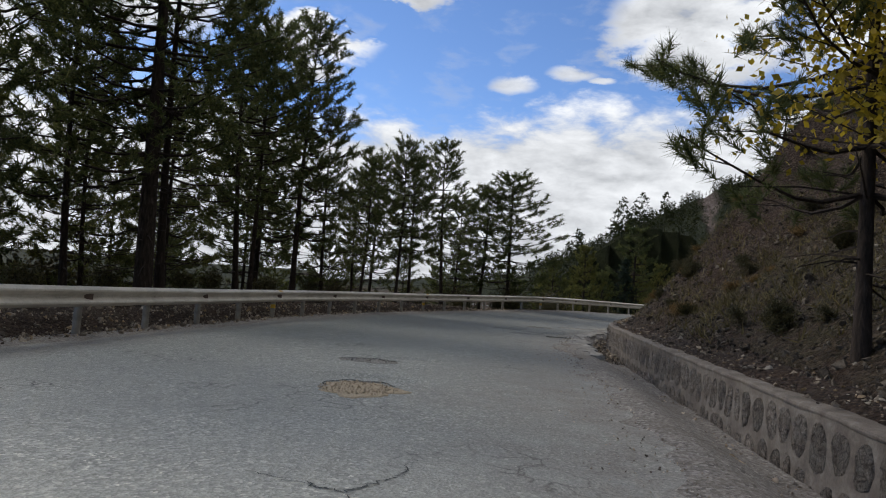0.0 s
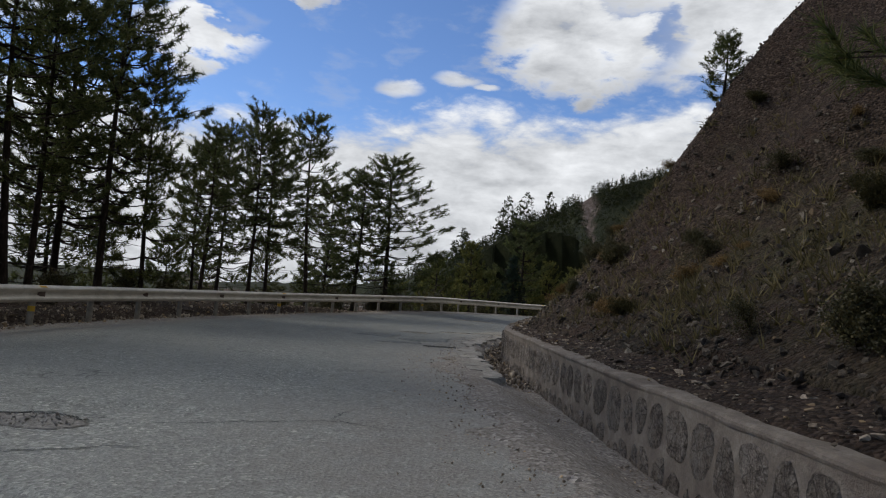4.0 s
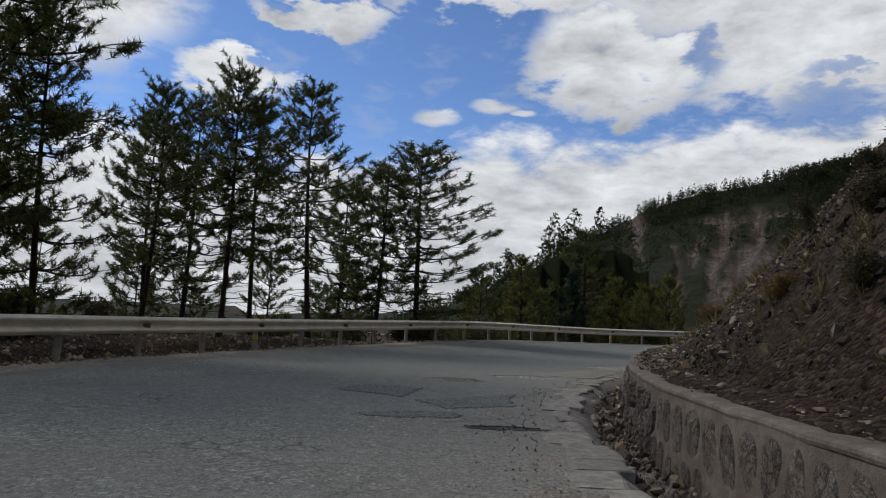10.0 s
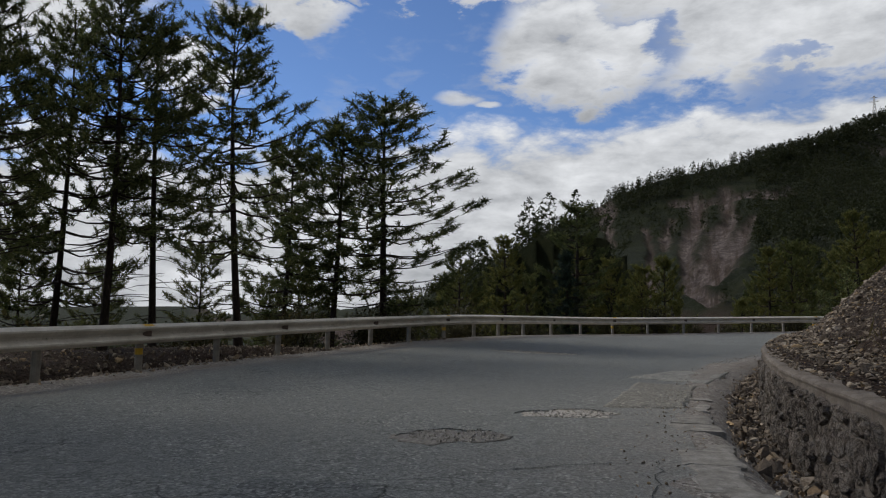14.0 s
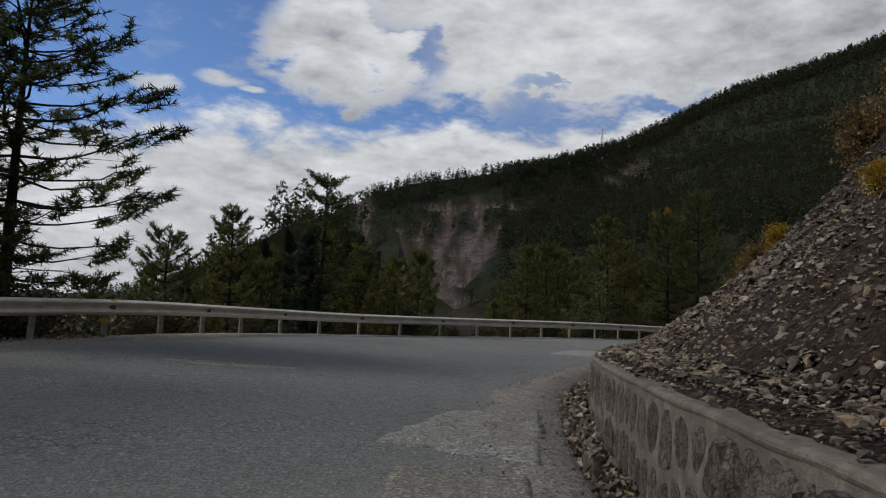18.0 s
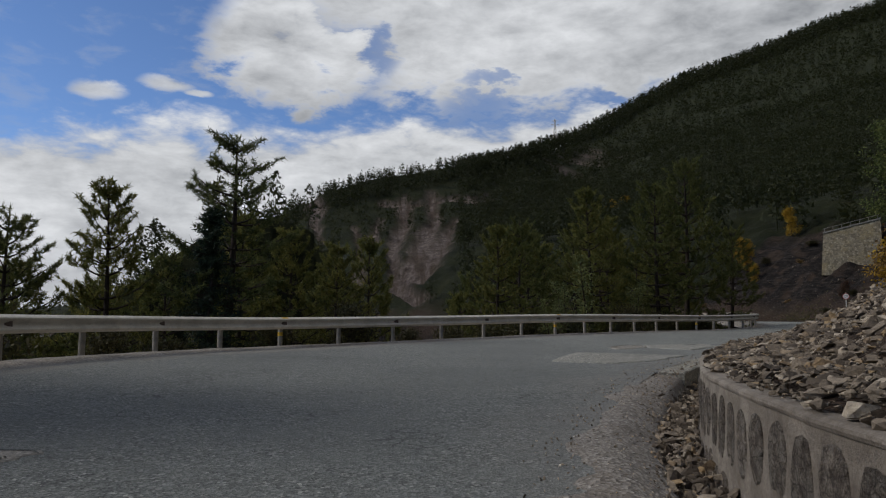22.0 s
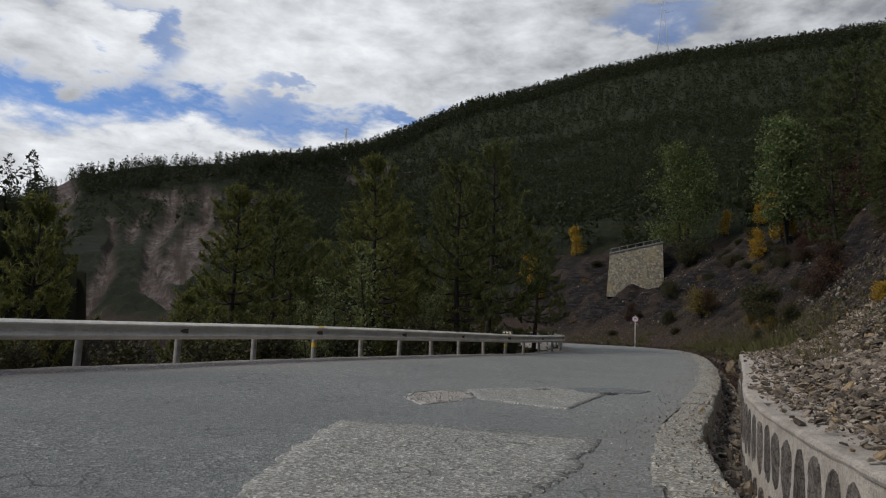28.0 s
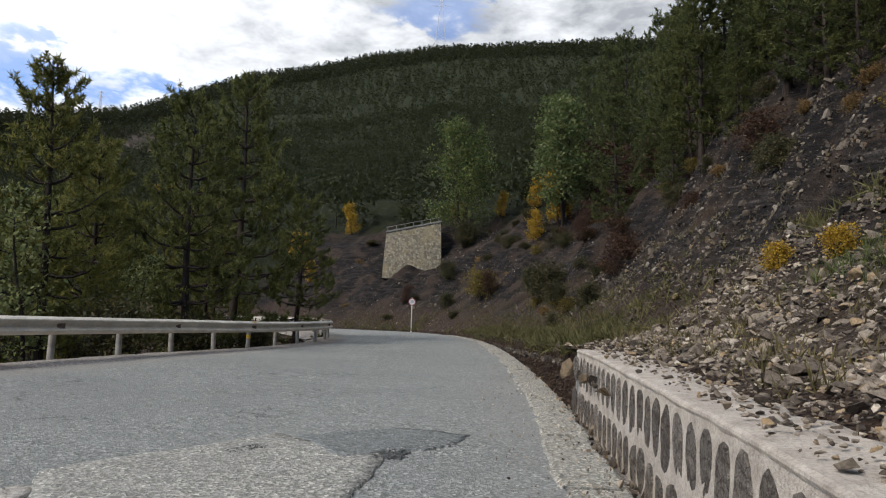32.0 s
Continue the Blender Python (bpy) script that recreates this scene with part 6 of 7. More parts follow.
def pothole(x, y, a, b, turn, fill, label, seed):
    """A shallow hole: gravel bed, broken dark rim on its far side, loose stones."""
    top = new("pothole")
    tagged(top, label, "pothole")
    rng = np.random.default_rng(seed)
    c, s = math.cos(radians(turn)), math.sin(radians(turn))
    ang = np.linspace(0, 2 * np.pi, 28, endpoint=False)
    rad = 1 + sum(0.14 / k**0.5 * np.cos(k * ang + rng.uniform(0, 6.28)) for k in (2, 3, 5, 7, 9))
    q = np.stack([a * rad * np.cos(ang), b * rad * np.sin(ang)], 1)
    out = np.stack([x + q[:, 0] * c - q[:, 1] * s, y + q[:, 0] * s + q[:, 1] * c], 1)
    road_patch("", out, fill, "", "", 0.006, 0.10, seed, top, "gravel_bed")
    # rim
    far = [i for i in range(28) if 0.3 < ang[i] < 3.0]
    ring = out[far]
    fine = np.concatenate([ring[i] + (ring[i + 1] - ring[i]) * np.linspace(0, 1, 4, endpoint=False)[:, None] for i in range(len(ring) - 1)])
    wide = 0.004 + 0.010 * np.abs(rng.normal(size=len(fine)))
    d = fine - [x, y]
    d /= np.linalg.norm(d, axis=1)[:, None]
    inner, outer = fine - d * wide[:, None], fine + d * wide[:, None] * 0.8
    z = road_height(fine[:, 0], fine[:, 1])
    v = np.concatenate([np.column_stack([inner, z + 0.010]), np.column_stack([fine, z + 0.013]), np.column_stack([outer, z + 0.002])])
    m = len(fine)
    f = [[i, i + 1, m + i + 1, m + i] for i in range(m - 1)] + [[m + i, m + i + 1, 2 * m + i + 1, 2 * m + i] for i in range(m - 1)]
    mesh_object("rim", v, f, RIM, top, False, "broken dark asphalt rim")
    n = int(520 * a * b / 0.2) + 20
    r, t = np.sqrt(rng.random(n)) * 0.95, rng.uniform(0, 6.28, n)
    gx, gy = a * r * np.cos(t), b * r * np.sin(t)
    gx, gy = x + gx * c - gy * s, y + gx * s + gy * c
    size = np.clip(rng.lognormal(-4.2, 0.45, n), 0.008, 0.045)
    ob = scatter("gravel_fill", rock_shapes(4, 8, 19), np.column_stack([gx, gy, road_height(gx, gy) + 0.008 + size * 0.2]), size, fill, seed)
    ob.parent = top
    ob["kind"] = "stuff"


def crack(points, width, seed):
    rng = np.random.default_rng(seed)
    p = np.array(points, float)
    fine = np.concatenate([p[i] + (p[i + 1] - p[i]) * np.linspace(0, 1, 14, endpoint=False)[:, None] for i in range(len(p) - 1)] + [p[-1:]])
    fine += rng.normal(0, 0.018, fine.shape)
    t = np.gradient(fine, axis=0)
    t /= np.linalg.norm(t, axis=1)[:, None] + 1e-9
    nrm = np.stack([-t[:, 1], t[:, 0]], 1)
    w = 0.6 * width * (0.25 + 0.75 * rng.random(len(fine))) * np.sin(np.linspace(0.15, 3.0, len(fine)))
    a, b = fine + nrm * w[:, None] / 2, fine - nrm * w[:, None] / 2
    v = np.concatenate([np.column_stack([a, road_height(a[:, 0], a[:, 1]) + 0.005]), np.column_stack([b, road_height(b[:, 0], b[:, 1]) + 0.005])])
    m = len(fine)
    ob = mesh_object("road_crack", v, [[i, i + 1, m + i + 1, m + i] for i in range(m - 1)], TAR, None, False)
    tagged(ob, "dark tarred crack in the asphalt", "crack", kind="structure")


SAND = make_stone("tan_gravel", (0.27, 0.21, 0.135), (0.46, 0.37, 0.25), (0.58, 0.48, 0.35), 30, depth=0.01, vary=0.12)
PALE_GRAVEL = make_stone("pale_gravel", (0.16, 0.148, 0.128), (0.34, 0.316, 0.275), (0.60, 0.56, 0.49), 30, depth=0.012, vary=0.3)

pothole(-1.5, 1.7, 0.42, 0.5, 10, SAND, "shallow pothole filled with tan gravel", 1)
pothole(-2.05, 4.35, 0.42, 0.24, -5, PALE_GRAVEL, "shallow gravel-filled pothole with a dark rim", 2)
pothole(0.25, 18.95, 0.42, 0.36, 20, PALE_GRAVEL, "gravel-filled pothole with a broken dark rim", 3)
pothole(1.4, 20.4, 0.48, 0.32, 10, PALE_GRAVEL, "gravel-filled pothole with a broken dark rim", 4)
pothole(2.55, 31.75, 1.0, 0.34, -16, PALE_GRAVEL, "long ragged pothole full of pale rubble", 5)
pothole(16.9, 42.35, 1.0, 0.36, 32, PALE_GRAVEL, "ragged pothole of pale gravel beside a pale patch", 6)
pothole(20.0, 41.72, 0.22, 0.14, 20, TAR, "small crumbled dark hole in the asphalt", 7)
pothole(19.5, 42.7, 0.22, 0.10, 10, TAR, "small crumbled dark hole in the asphalt", 8)
pothole(0.75, 13.85, 0.35, 0.10, 10, TAR, "small crumbled dark hole in the asphalt", 10)
road_patch("asphalt_patch", [(-1.13, 16.5), (-0.3, 15.95), (-0.1, 17.3), (-0.85, 17.4)], DARK_PATCH, "smooth dark repaired patch of asphalt", "road patch", 0.008, 0.1, 3)
road_patch("asphalt_patch", [(1.85, 20.95), (2.75, 21.0), (3.85, 23.7), (3.1, 24.1)], CONCRETE, "pale concrete repair patch by the road's edge", "road patch", 0.008, 0.08, 4)
road_patch("asphalt_patch", [(3.2, 25.0), (4.1, 24.0), (5.1, 25.9), (5.6, 26.9), (4.6, 27.0)], OLD_PATCH, "pale coarse asphalt patch with an uneven edge", "road patch", 0.008, 0.1, 5)
road_patch("asphalt_patch", [(12.0, 38.4), (13.1, 39.7), (14.3, 40.9), (14.9, 40.1), (15.3, 39.4), (15.8, 38.7), (14.2, 37.8), (13.6, 37.5), (12.6, 37.4)], OLD_PATCH, "large pale coarse asphalt patch", "road patch", 0.008, 0.08, 6)
road_patch("asphalt_patch", [(17.3, 41.95), (17.5, 40.5), (19.95, 41.7), (20.2, 43.1), (18.1, 43.1)], OLD_PATCH, "pale square concrete-like road patch", "road patch", 0.009, 0.05, 7)
road_patch("asphalt_patch", [(20.1, 42.8), (19.72, 41.97), (20.43, 41.5), (21.1, 41.7), (21.05, 42.45)], DARK_PATCH, "darker grey tar patch on the road", "road patch", 0.010, 0.1, 8)
road_patch("asphalt_patch", [(-0.55, 14.25), (-0.32, 14.65), (0.33, 14.8), (0.3, 14.35), (-0.05, 14.1)], DARK_PATCH, "dark worn repair in the cracked asphalt", "road patch", 0.006, 0.12, 9)
road_patch("asphalt_patch", [(-0.1, 15.75), (1.05, 17.0), (0.85, 15.5), (0.2, 15.05)], DARK_PATCH, "dark worn repair in the cracked asphalt", "road patch", 0.006, 0.12, 10)
for pts, w, sd in (([(-1.35, -1.5), (-0.95, -1.6), (-0.7, -1.68), (-0.5, -1.25), (-0.5, -0.85)], 0.035, 1), ([(-0.7, -1.68), (-0.55, -1.95), (-0.35, -2.2)], 0.04, 2), ([(-1.75, 4.25), (-0.95, 4.55), (-0.2, 4.95), (0.35, 4.7)], 0.035, 3),
                   ([(-0.2, 4.95), (-0.15, 5.45)], 0.03, 4), ([(-2.6, 3.2), (-1.7, 3.5), (-0.8, 3.9)], 0.03, 5), ([(0.2, 17.5), (0.9, 17.9), (1.5, 18.0)], 0.03, 6), ([(0.3, 14.6), (0.9, 14.9), (1.5, 14.8)], 0.035, 7),
                   ([(4.6, 29.0), (5.4, 29.6), (6.1, 29.5)], 0.03, 8), ([(3.0, 28.0), (3.8, 28.4), (4.5, 28.3)], 0.03, 10), ([(7.0, 33.0), (8.2, 33.9), (9.0, 33.9)], 0.03, 11), ([(4.7, 37.0), (5.1, 37.6), (5.9, 37.9)], 0.04, 12), ([(-0.4, 14.9), (0.5, 15.6), (1.2, 16.9), (1.7, 18.4)], 0.03, 13), ([(15.2, 41.6), (16.2, 41.2), (16.9, 40.9)], 0.04, 14)):
    crack(pts, w, sd)


# ---- speed sign ----
def build_sign():
    top = new("speed_sign")
    tagged(top, "small round speed limit sign on a grey pole", "road sign")
    x, y = 59.3, 68.1
    z = float(ground_z(np.array([x]), np.array([y]))[0][0])
    top.matrix_basis = pose(x, y, max(z, 1.15) - 0.05, 0, 0, -52)
    bm = bmesh.new()
    bmesh.ops.create_cone(bm, cap_ends=True, segments=12, radius1=0.04, radius2=0.04, depth=2.7, matrix=Matrix.Translation((0, 0.05, 1.05)))
    part("pole", bm, STEEL, top, "grey steel pole")
    bm = bmesh.new()
    bmesh.ops.create_cone(bm, cap_ends=True, segments=32, radius1=0.26, radius2=0.26, depth=0.02, matrix=Matrix.Translation((0, 0, 2.1)) @ Matrix.Rotation(radians(90), 4, "X"))
    disc = part("disc", bm, SIGN_WHITE, top, "weathered white disc")
    bm = bmesh.new()
    n = 36
    ring = [[bm.verts.new((r * math.cos(2 * math.pi * i / n), -0.016, 2.1 + r * math.sin(2 * math.pi * i / n))) for i in range(n)] for r in (0.265, 0.205)]
    for i in range(n):
        bm.faces.new((ring[0][i], ring[0][(i + 1) % n], ring[1][(i + 1) % n], ring[1][i]))
    part("border", bm, SIGN_RED, disc, "faded red border")
    cu = bpy.data.curves.new("number", "FONT")
    cu.body, cu.size, cu.align_x, cu.align_y, cu.extrude = "20", 0.28, "CENTER", "CENTER", 0.002
    ob = new("number", cu)
    ob.parent = disc
    ob.matrix_local = pose(0, -0.018, 2.1, 90, 0, 0)
    cu.materials.append(SIGN_BLACK)


SIGN_WHITE = make_plain("sign_white", (0.62, 0.62, 0.60), 0.5, 0, 0.1)
SIGN_RED = make_plain("sign_red", (0.30, 0.09, 0.08), 0.5, 0, 0.2)
SIGN_BLACK = make_plain("sign_black", (0.02, 0.02, 0.02), 0.5)
build_sign()


# ---- masonry wall up the hillside ----
def make_masonry():
    k = Mat("pale_masonry", 0.9, spec=0.2)
    e = k.cells(5.5, "DISTANCE_TO_EDGE")
    col = k.ramp(k.cells(5.5, "F1", "Color"), (0.2, (0.115, 0.098, 0.066)), (0.6, (0.20, 0.172, 0.118)), (0.9, (0.31, 0.272, 0.195)))
    col = k.mix(k.ramp(k.noise(0.7, 5), (0.45, 0.0), (0.65, 0.5)), col, (0.30, 0.23, 0.10))
    col = k.mix(k.ramp(e, (0.0, 1.0), (0.07, 0.0)), col, (0.13, 0.113, 0.085))
    k.colour(col)
    return k.bump(e, 0.8, 0.05).m


def build_hill_wall():
    top = new("hillside_wall")
    tagged(top, "pale masonry retaining wall set in the slope with a rail on top", "retaining wall")
    m = make_masonry()
    top.matrix_basis = pose(71.4, 76.2, 6.3, 0, 0, -53) @ pose(0, -1.5, 0.0)
    bm = bmesh.new()
    vs = [bm.verts.new(c) for c in ((-3.0, 0, -0.3), (2.5, 0, -0.3), (2.4, 0.9, 5.3), (-2.7, 0.9, 4.1), (-3.0, 4.5, -0.2), (2.7, 4.5, -0.2), (2.4, 4.5, 5.3), (-2.7, 4.5, 4.1))]
    for q in ((0, 1, 2, 3), (1, 5, 6, 2), (4, 0, 3, 7), (3, 2, 6, 7), (5, 4, 7, 6), (0, 4, 5, 1)):
        bm.faces.new([vs[i] for i in q])
    part("wall_face", bm, m, top)
    bm = bmesh.new()
    bmesh.ops.create_cube(bm, size=1, matrix=Matrix.Translation((-0.15, 1.05, 4.73)) @ Matrix.Rotation(radians(-13.2), 4, 'Y') @ Matrix.Diagonal((5.35, 0.5, 0.14, 1)))
    part("coping", bm, CONCRETE, top)
    for i in range(7):
        bm = bmesh.new()
        bmesh.ops.create_cube(bm, size=1, matrix=Matrix.Translation((-2.6 + i * 0.8, 1.05, 4.36 + i * 0.188)) @ Matrix.Diagonal((0.05, 0.05, 0.5, 1)))
        part("rail_post", bm, CONCRETE, top)
    bm = bmesh.new()
    bmesh.ops.create_cube(bm, size=1, matrix=Matrix.Translation((-0.2, 1.05, 5.16)) @ Matrix.Rotation(radians(-13.2), 4, 'Y') @ Matrix.Diagonal((5.2, 0.05, 0.05, 1)))
    part("handrail", bm, CONCRETE, top)


build_hill_wall()


def build_slope_rubble():
    """Stones on the dark slope between the masonry wall and the road."""
    rng = np.random.default_rng(91)
    x, y = rng.uniform(58, 80, 9000), rng.uniform(56, 84, 9000)
    z, dw, dl, _, _, _ = ground_z(x, y)
    keep = (dw > 1.0) & (dw < 14) & (vnoise(x, y, 1.6, 92) + rng.normal(0, 0.35, len(x)) > 0.1)
    x, y, z = x[keep], y[keep], z[keep]
    size = np.clip(rng.lognormal(-2.75, 0.5, len(x)), 0.03, 0.3)
    ob = scatter("slope_rubble", rock_shapes(5, 8, 93), np.column_stack([x, y, z + size * 0.15]), size, SCREE, 94)
    tagged(ob, "broken grey stones strewn over the dark slope", "stones", kind="stuff")


build_slope_rubble()


# ---- pylons on the ridge ----
def build_pylon(az, r, height, sink):
    x, y = EYE0[0] + r * math.sin(radians(az)), EYE0[1] + r * math.cos(radians(az))
    z = float(ground_z(np.array([x]), np.array([y]))[0][0])
    top = new("pylon")
    tagged(top, "distant steel lattice power pylon on the ridge", "pylon", "pylons on the ridge")
    top.matrix_basis = pose(x, y, z - sink, 0, 0, -az)

    def half(h):
        return np.interp(h, [0, height * 0.7, height], [height * 0.10, height * 0.028, height * 0.012])
    legs, braces = [], []
    lv = np.linspace(0, height, 10)
    for sx in (-1, 1):
        for sy in (-1, 1):
            legs.append(tube([(sx * half(h), sy * half(h), h) for h in lv], [0.16] * 10, 4))
    for a, b in zip(lv, lv[1:]):
        for u, v in (((-1, -1), (1, -1)), ((1, -1), (1, 1)), ((1, 1), (-1, 1)), ((-1, 1), (-1, -1))):
            braces.append(tube([(u[0] * half(a), u[1] * half(a), a), (v[0] * half(b), v[1] * half(b), b)], [0.09, 0.09], 3))
            braces.append(tube([(v[0] * half(a), v[1] * half(a), a), (u[0] * half(b), u[1] * half(b), b)], [0.09, 0.09], 3))
    arms = []
    for h, w in ((0.78, 0.15), (0.92, 0.12)):
        for sx in (-1, 1):
            arms.append(tube([(0, 0, h * height), (sx * w * height, 0, h * height + 0.4)], [0.14, 0.08], 4))
            arms.append(tube([(0, 0, (h + 0.04) * height), (sx * w * height, 0, h * height + 0.4)], [0.10, 0.06], 4))
    for nm, p in (("leg_frame", legs), ("bracing", braces), ("cross_arm", arms)):
        v, f = join(p)
        mesh_object(nm, v, f, STEEL, top, False)


build_pylon(57.2, 895, 82, 2)
build_pylon(31.9, 530, 20, 1)


# ---- trees and shrubs of the bank and the cliff ----
def build_bank_plants():
    big = pine(41, 7.2, 1.6, 3.2, 13, NEEDLE, 0.075, 46, 0.15, 0.0045, 1.2, 0.0, 1.3)
    tagged(big, "pine on the bank with long drooping boughs over the wall", "pine tree")
    stand(big, 3.05, 1.75, 1.0, 40, 0.1)
    yl = broadleaf("yellowing_tree", 42, 4.6, 1.7, YELLOWING, 4, 0.08, 18, 0.34, 46)
    tagged(yl, "young broad-leaved tree with yellowing round leaves beside the pine", "tree")
    stand(yl, 3.5, 1.2, 1.0, 0, 0.1)
    small = pine(43, 3.0, 0.6, 1.0, 9, NEEDLE, 0.06, 14, 0.14, 0.010, 1.0)
    tagged(small, "small young pine on the crest of the bank", "pine tree")
    stand(small, 5.75, 13.1, 0.5, 0)
    green = broadleaf("green_tree", 44, 8.5, 2.6, BROAD, 2, 0.16, 18, 0.15, 60)
    tagged(green, "dense green tree on the slope above the road", "tree", "trees above the road")
    stand(green, 74.0, 72.6, 1.5, 0, 0.3)
    airy = broadleaf("airy_tree", 45, 10.5, 3.0, AIRY, 3, 0.26, 10, 0.2, 44)
    tagged(airy, "tall airy pale-green tree on the slope above the road", "tree", "trees above the road")
    stand(airy, 67.0, 59.5, 1.0, 0, 0.3)
    gold = broadleaf("golden_tree", 46, 4.2, 1.0, GOLD, 1, 0.14, 16, 0.1, 46)
    tagged(gold, "small tree in full golden autumn leaf on the slope", "tree", "golden trees")
    stand(gold, 77.5, 88.8, 1.05, 0, 0.2)
    for x, y, sc in ((80.5, 68.0, 0.9), (78.0, 70.5, 0.7), (69.5, 88.5, 1.0), (71.5, 91.5, 0.8), (68.0, 86.0, 0.6), (150, 215, 2.0), (141, 211, 1.7), (158, 230, 1.6)):
        grow(gold, x, y, sc, x * 7 % 360, 0.2)
    rust = broadleaf("rust_shrub", 47, 3.4, 1.6, RUST, 3, 0.12, 12, 0.1, 30)
    tagged(rust, "rust-brown shrub on the slope above the road", "shrub", "shrubs on the bank")
    stand(rust, 66.5, 54.5, 1.2, 0, 0.2)
    for x, y, sc in ((62.0, 51.0, 1.0), (70.5, 57.0, 0.8), (64.5, 56.5, 0.6), (58.5, 47.5, 1.1)):
        grow(rust, x, y, sc, x * 13 % 360, 0.2)
    yb = broadleaf("yellow_shrub", 48, 2.1, 1.1, OLIVE_GOLD, 5, 0.10, 7, 0.15, 22)
    tagged(yb, "yellowing shrub at the foot of the cliff", "shrub", "shrubs on the bank")
    stand(yb, 58.6, 61.9, 1.15, 0, 0.15)
    for x, y, sc in ((52.0, 54.6, 0.5), (79.0, 76.0, 1.0)):
        grow(yb, x, y, sc, x * 17 % 360, 0.1)
    ob = broadleaf("olive_shrub", 49, 1.9, 1.0, OLIVE, 4, 0.09, 14, 0.05, 26)
    tagged(ob, "olive-brown shrub at the foot of the cliff", "shrub", "shrubs on the bank")
    stand(ob, 49.0, 53.0, 1.1, 0, 0.15)
    for x, y, sc in ((44.5, 50.5, 0.6), (40.0, 47.5, 0.5), (55.5, 57.0, 0.6), (61.5, 66.5, 0.6), (73.0, 71.5, 1.3), (66.0, 69.0, 0.8)):
        grow(ob, x, y, sc, x * 17 % 360, 0.1)
    # on the scree
    gs = broadleaf("golden_shrub", 50, 1.25, 0.5, GOLD, 4, 0.07, 11, 0.15, 16)
    tagged(gs, "yellow-leaved sapling among the scree stones", "shrub", "saplings on the scree")
    xy = [wall_side(np.array([s]), np.array([d])) for s, d in ((118, 4.4), (121, 4.0), (186.5, 3.2), (188.5, 3.0), (184.5, 3.7), (190.5, 2.7), (99, 4.6))]
    for i, (x, y) in enumerate(xy):
        if i == 0:
            stand(gs, float(x[0]), float(y[0]), 1.0, 0, 0.08)
        else:
            grow(gs, float(x[0]), float(y[0]), (0, 0.9, 0.45, 0.4, 0.5, 0.4, 0.8)[i], i * 77, 0.08)
    ds = broadleaf("dry_shrub", 51, 1.1, 0.6, TAN_LEAF, 5, 0.06, 11, 0.1, 18)
    tagged(ds, "dry tan shrub on the crest of the scree", "shrub", "saplings on the scree")
    xy = [wall_side(np.array([s]), np.array([d])) for s, d in ((128, 4.9), (131, 4.6), (125, 5.4), (134, 5.0), (137, 4.4), (115, 6.0), (105, 5.5), (122, 6.2))]
    for i, (x, y) in enumerate(xy):
        if i == 0:
            stand(ds, float(x[0]), float(y[0]), 1.0, 0, 0.08)
        else:
            grow(ds, float(x[0]), float(y[0]), 0.7 + 0.09 * i, i * 57, 0.08)
    lb = broadleaf("light_green_tree", 52, 4.8, 0.55, LIGHT, 2, 0.10, 7, 0.3, 26)
    tagged(lb, "slender light-green young tree behind the guardrail", "tree", "young trees behind the guardrail")
    z0 = float(ground_z(np.array([24.3]), np.array([54.5]))[0][0])
    lb.matrix_basis = pose(24.3, 54.5, z0 - 0.1) @ Matrix.Scale((4.3 - z0) / 4.6, 4)
    for x, y, zt in ((22.4, 53.6, 2.9), (20.2, 51.6, 2.0), (26.6, 55.0, 3.0)):
        z0 = float(ground_z(np.array([x]), np.array([y]))[0][0])
        copy_thing(lb, pose(0, 0, 0)).matrix_basis = pose(x, y, z0 - 0.1, 0, 0, 130 * x) @ Matrix.Scale((zt - z0) / 4.6, 4)
    # scrub behind the rail
    sb = broadleaf("scrub_bush", 53, 1.8, 1.1, OLIVE, 4, 0.09, 8, 0.05, 22)
    tagged(sb, "low dark scrub bush behind the guardrail", "shrub", "scrub behind the guardrail")
    rng = random.Random(12)
    first = True
    for s in list(range(118, 214, 5)) + list(range(40, 116, 4)):
        d = rng.uniform(1.2, 3.6) if s > 116 else rng.uniform(2.5, 7)
        p, q = line_at(RL, np.array([s]))[0], line_at(RL, np.array([s + 0.1]))[0]
        t = Vector((q[0] - p[0], q[1] - p[1])).normalized()
        x, y = p[0] - t.y * d, p[1] + t.x * d
        z0 = float(ground_z(np.array([x]), np.array([y]))[0][0])
        m = pose(x, y, z0 - 0.1, 0, 0, rng.uniform(0, 360)) @ Matrix.Scale(max(0.5, (rng.uniform(0.3, 1.3) + p[2] - z0) / 1.8), 4)
        if first:
            sb.matrix_basis, first = m, False
        else:
            copy_thing(sb, pose(0, 0, 0)).matrix_basis = m
    # pines and scrub on the cliff
    tall = pine(61, 9.0, 1.0, 2.5, 15, NEEDLE, 0.14, 9, 0.21, 0.025, 0.75)
    tagged(tall, "dark pine on the edge of the rocky cutting", "pine tree", "pines above the cutting")
    light = pine(62, 9.0, 1.4, 2.2, 13, NEEDLE_DEEP, 0.14, 9, 0.21, 0.025, 0.75)
    tagged(light, "olive-green pine on the edge of the rocky cutting", "pine tree", "pines above the cutting")
    rng = random.Random(5)
    used = set()
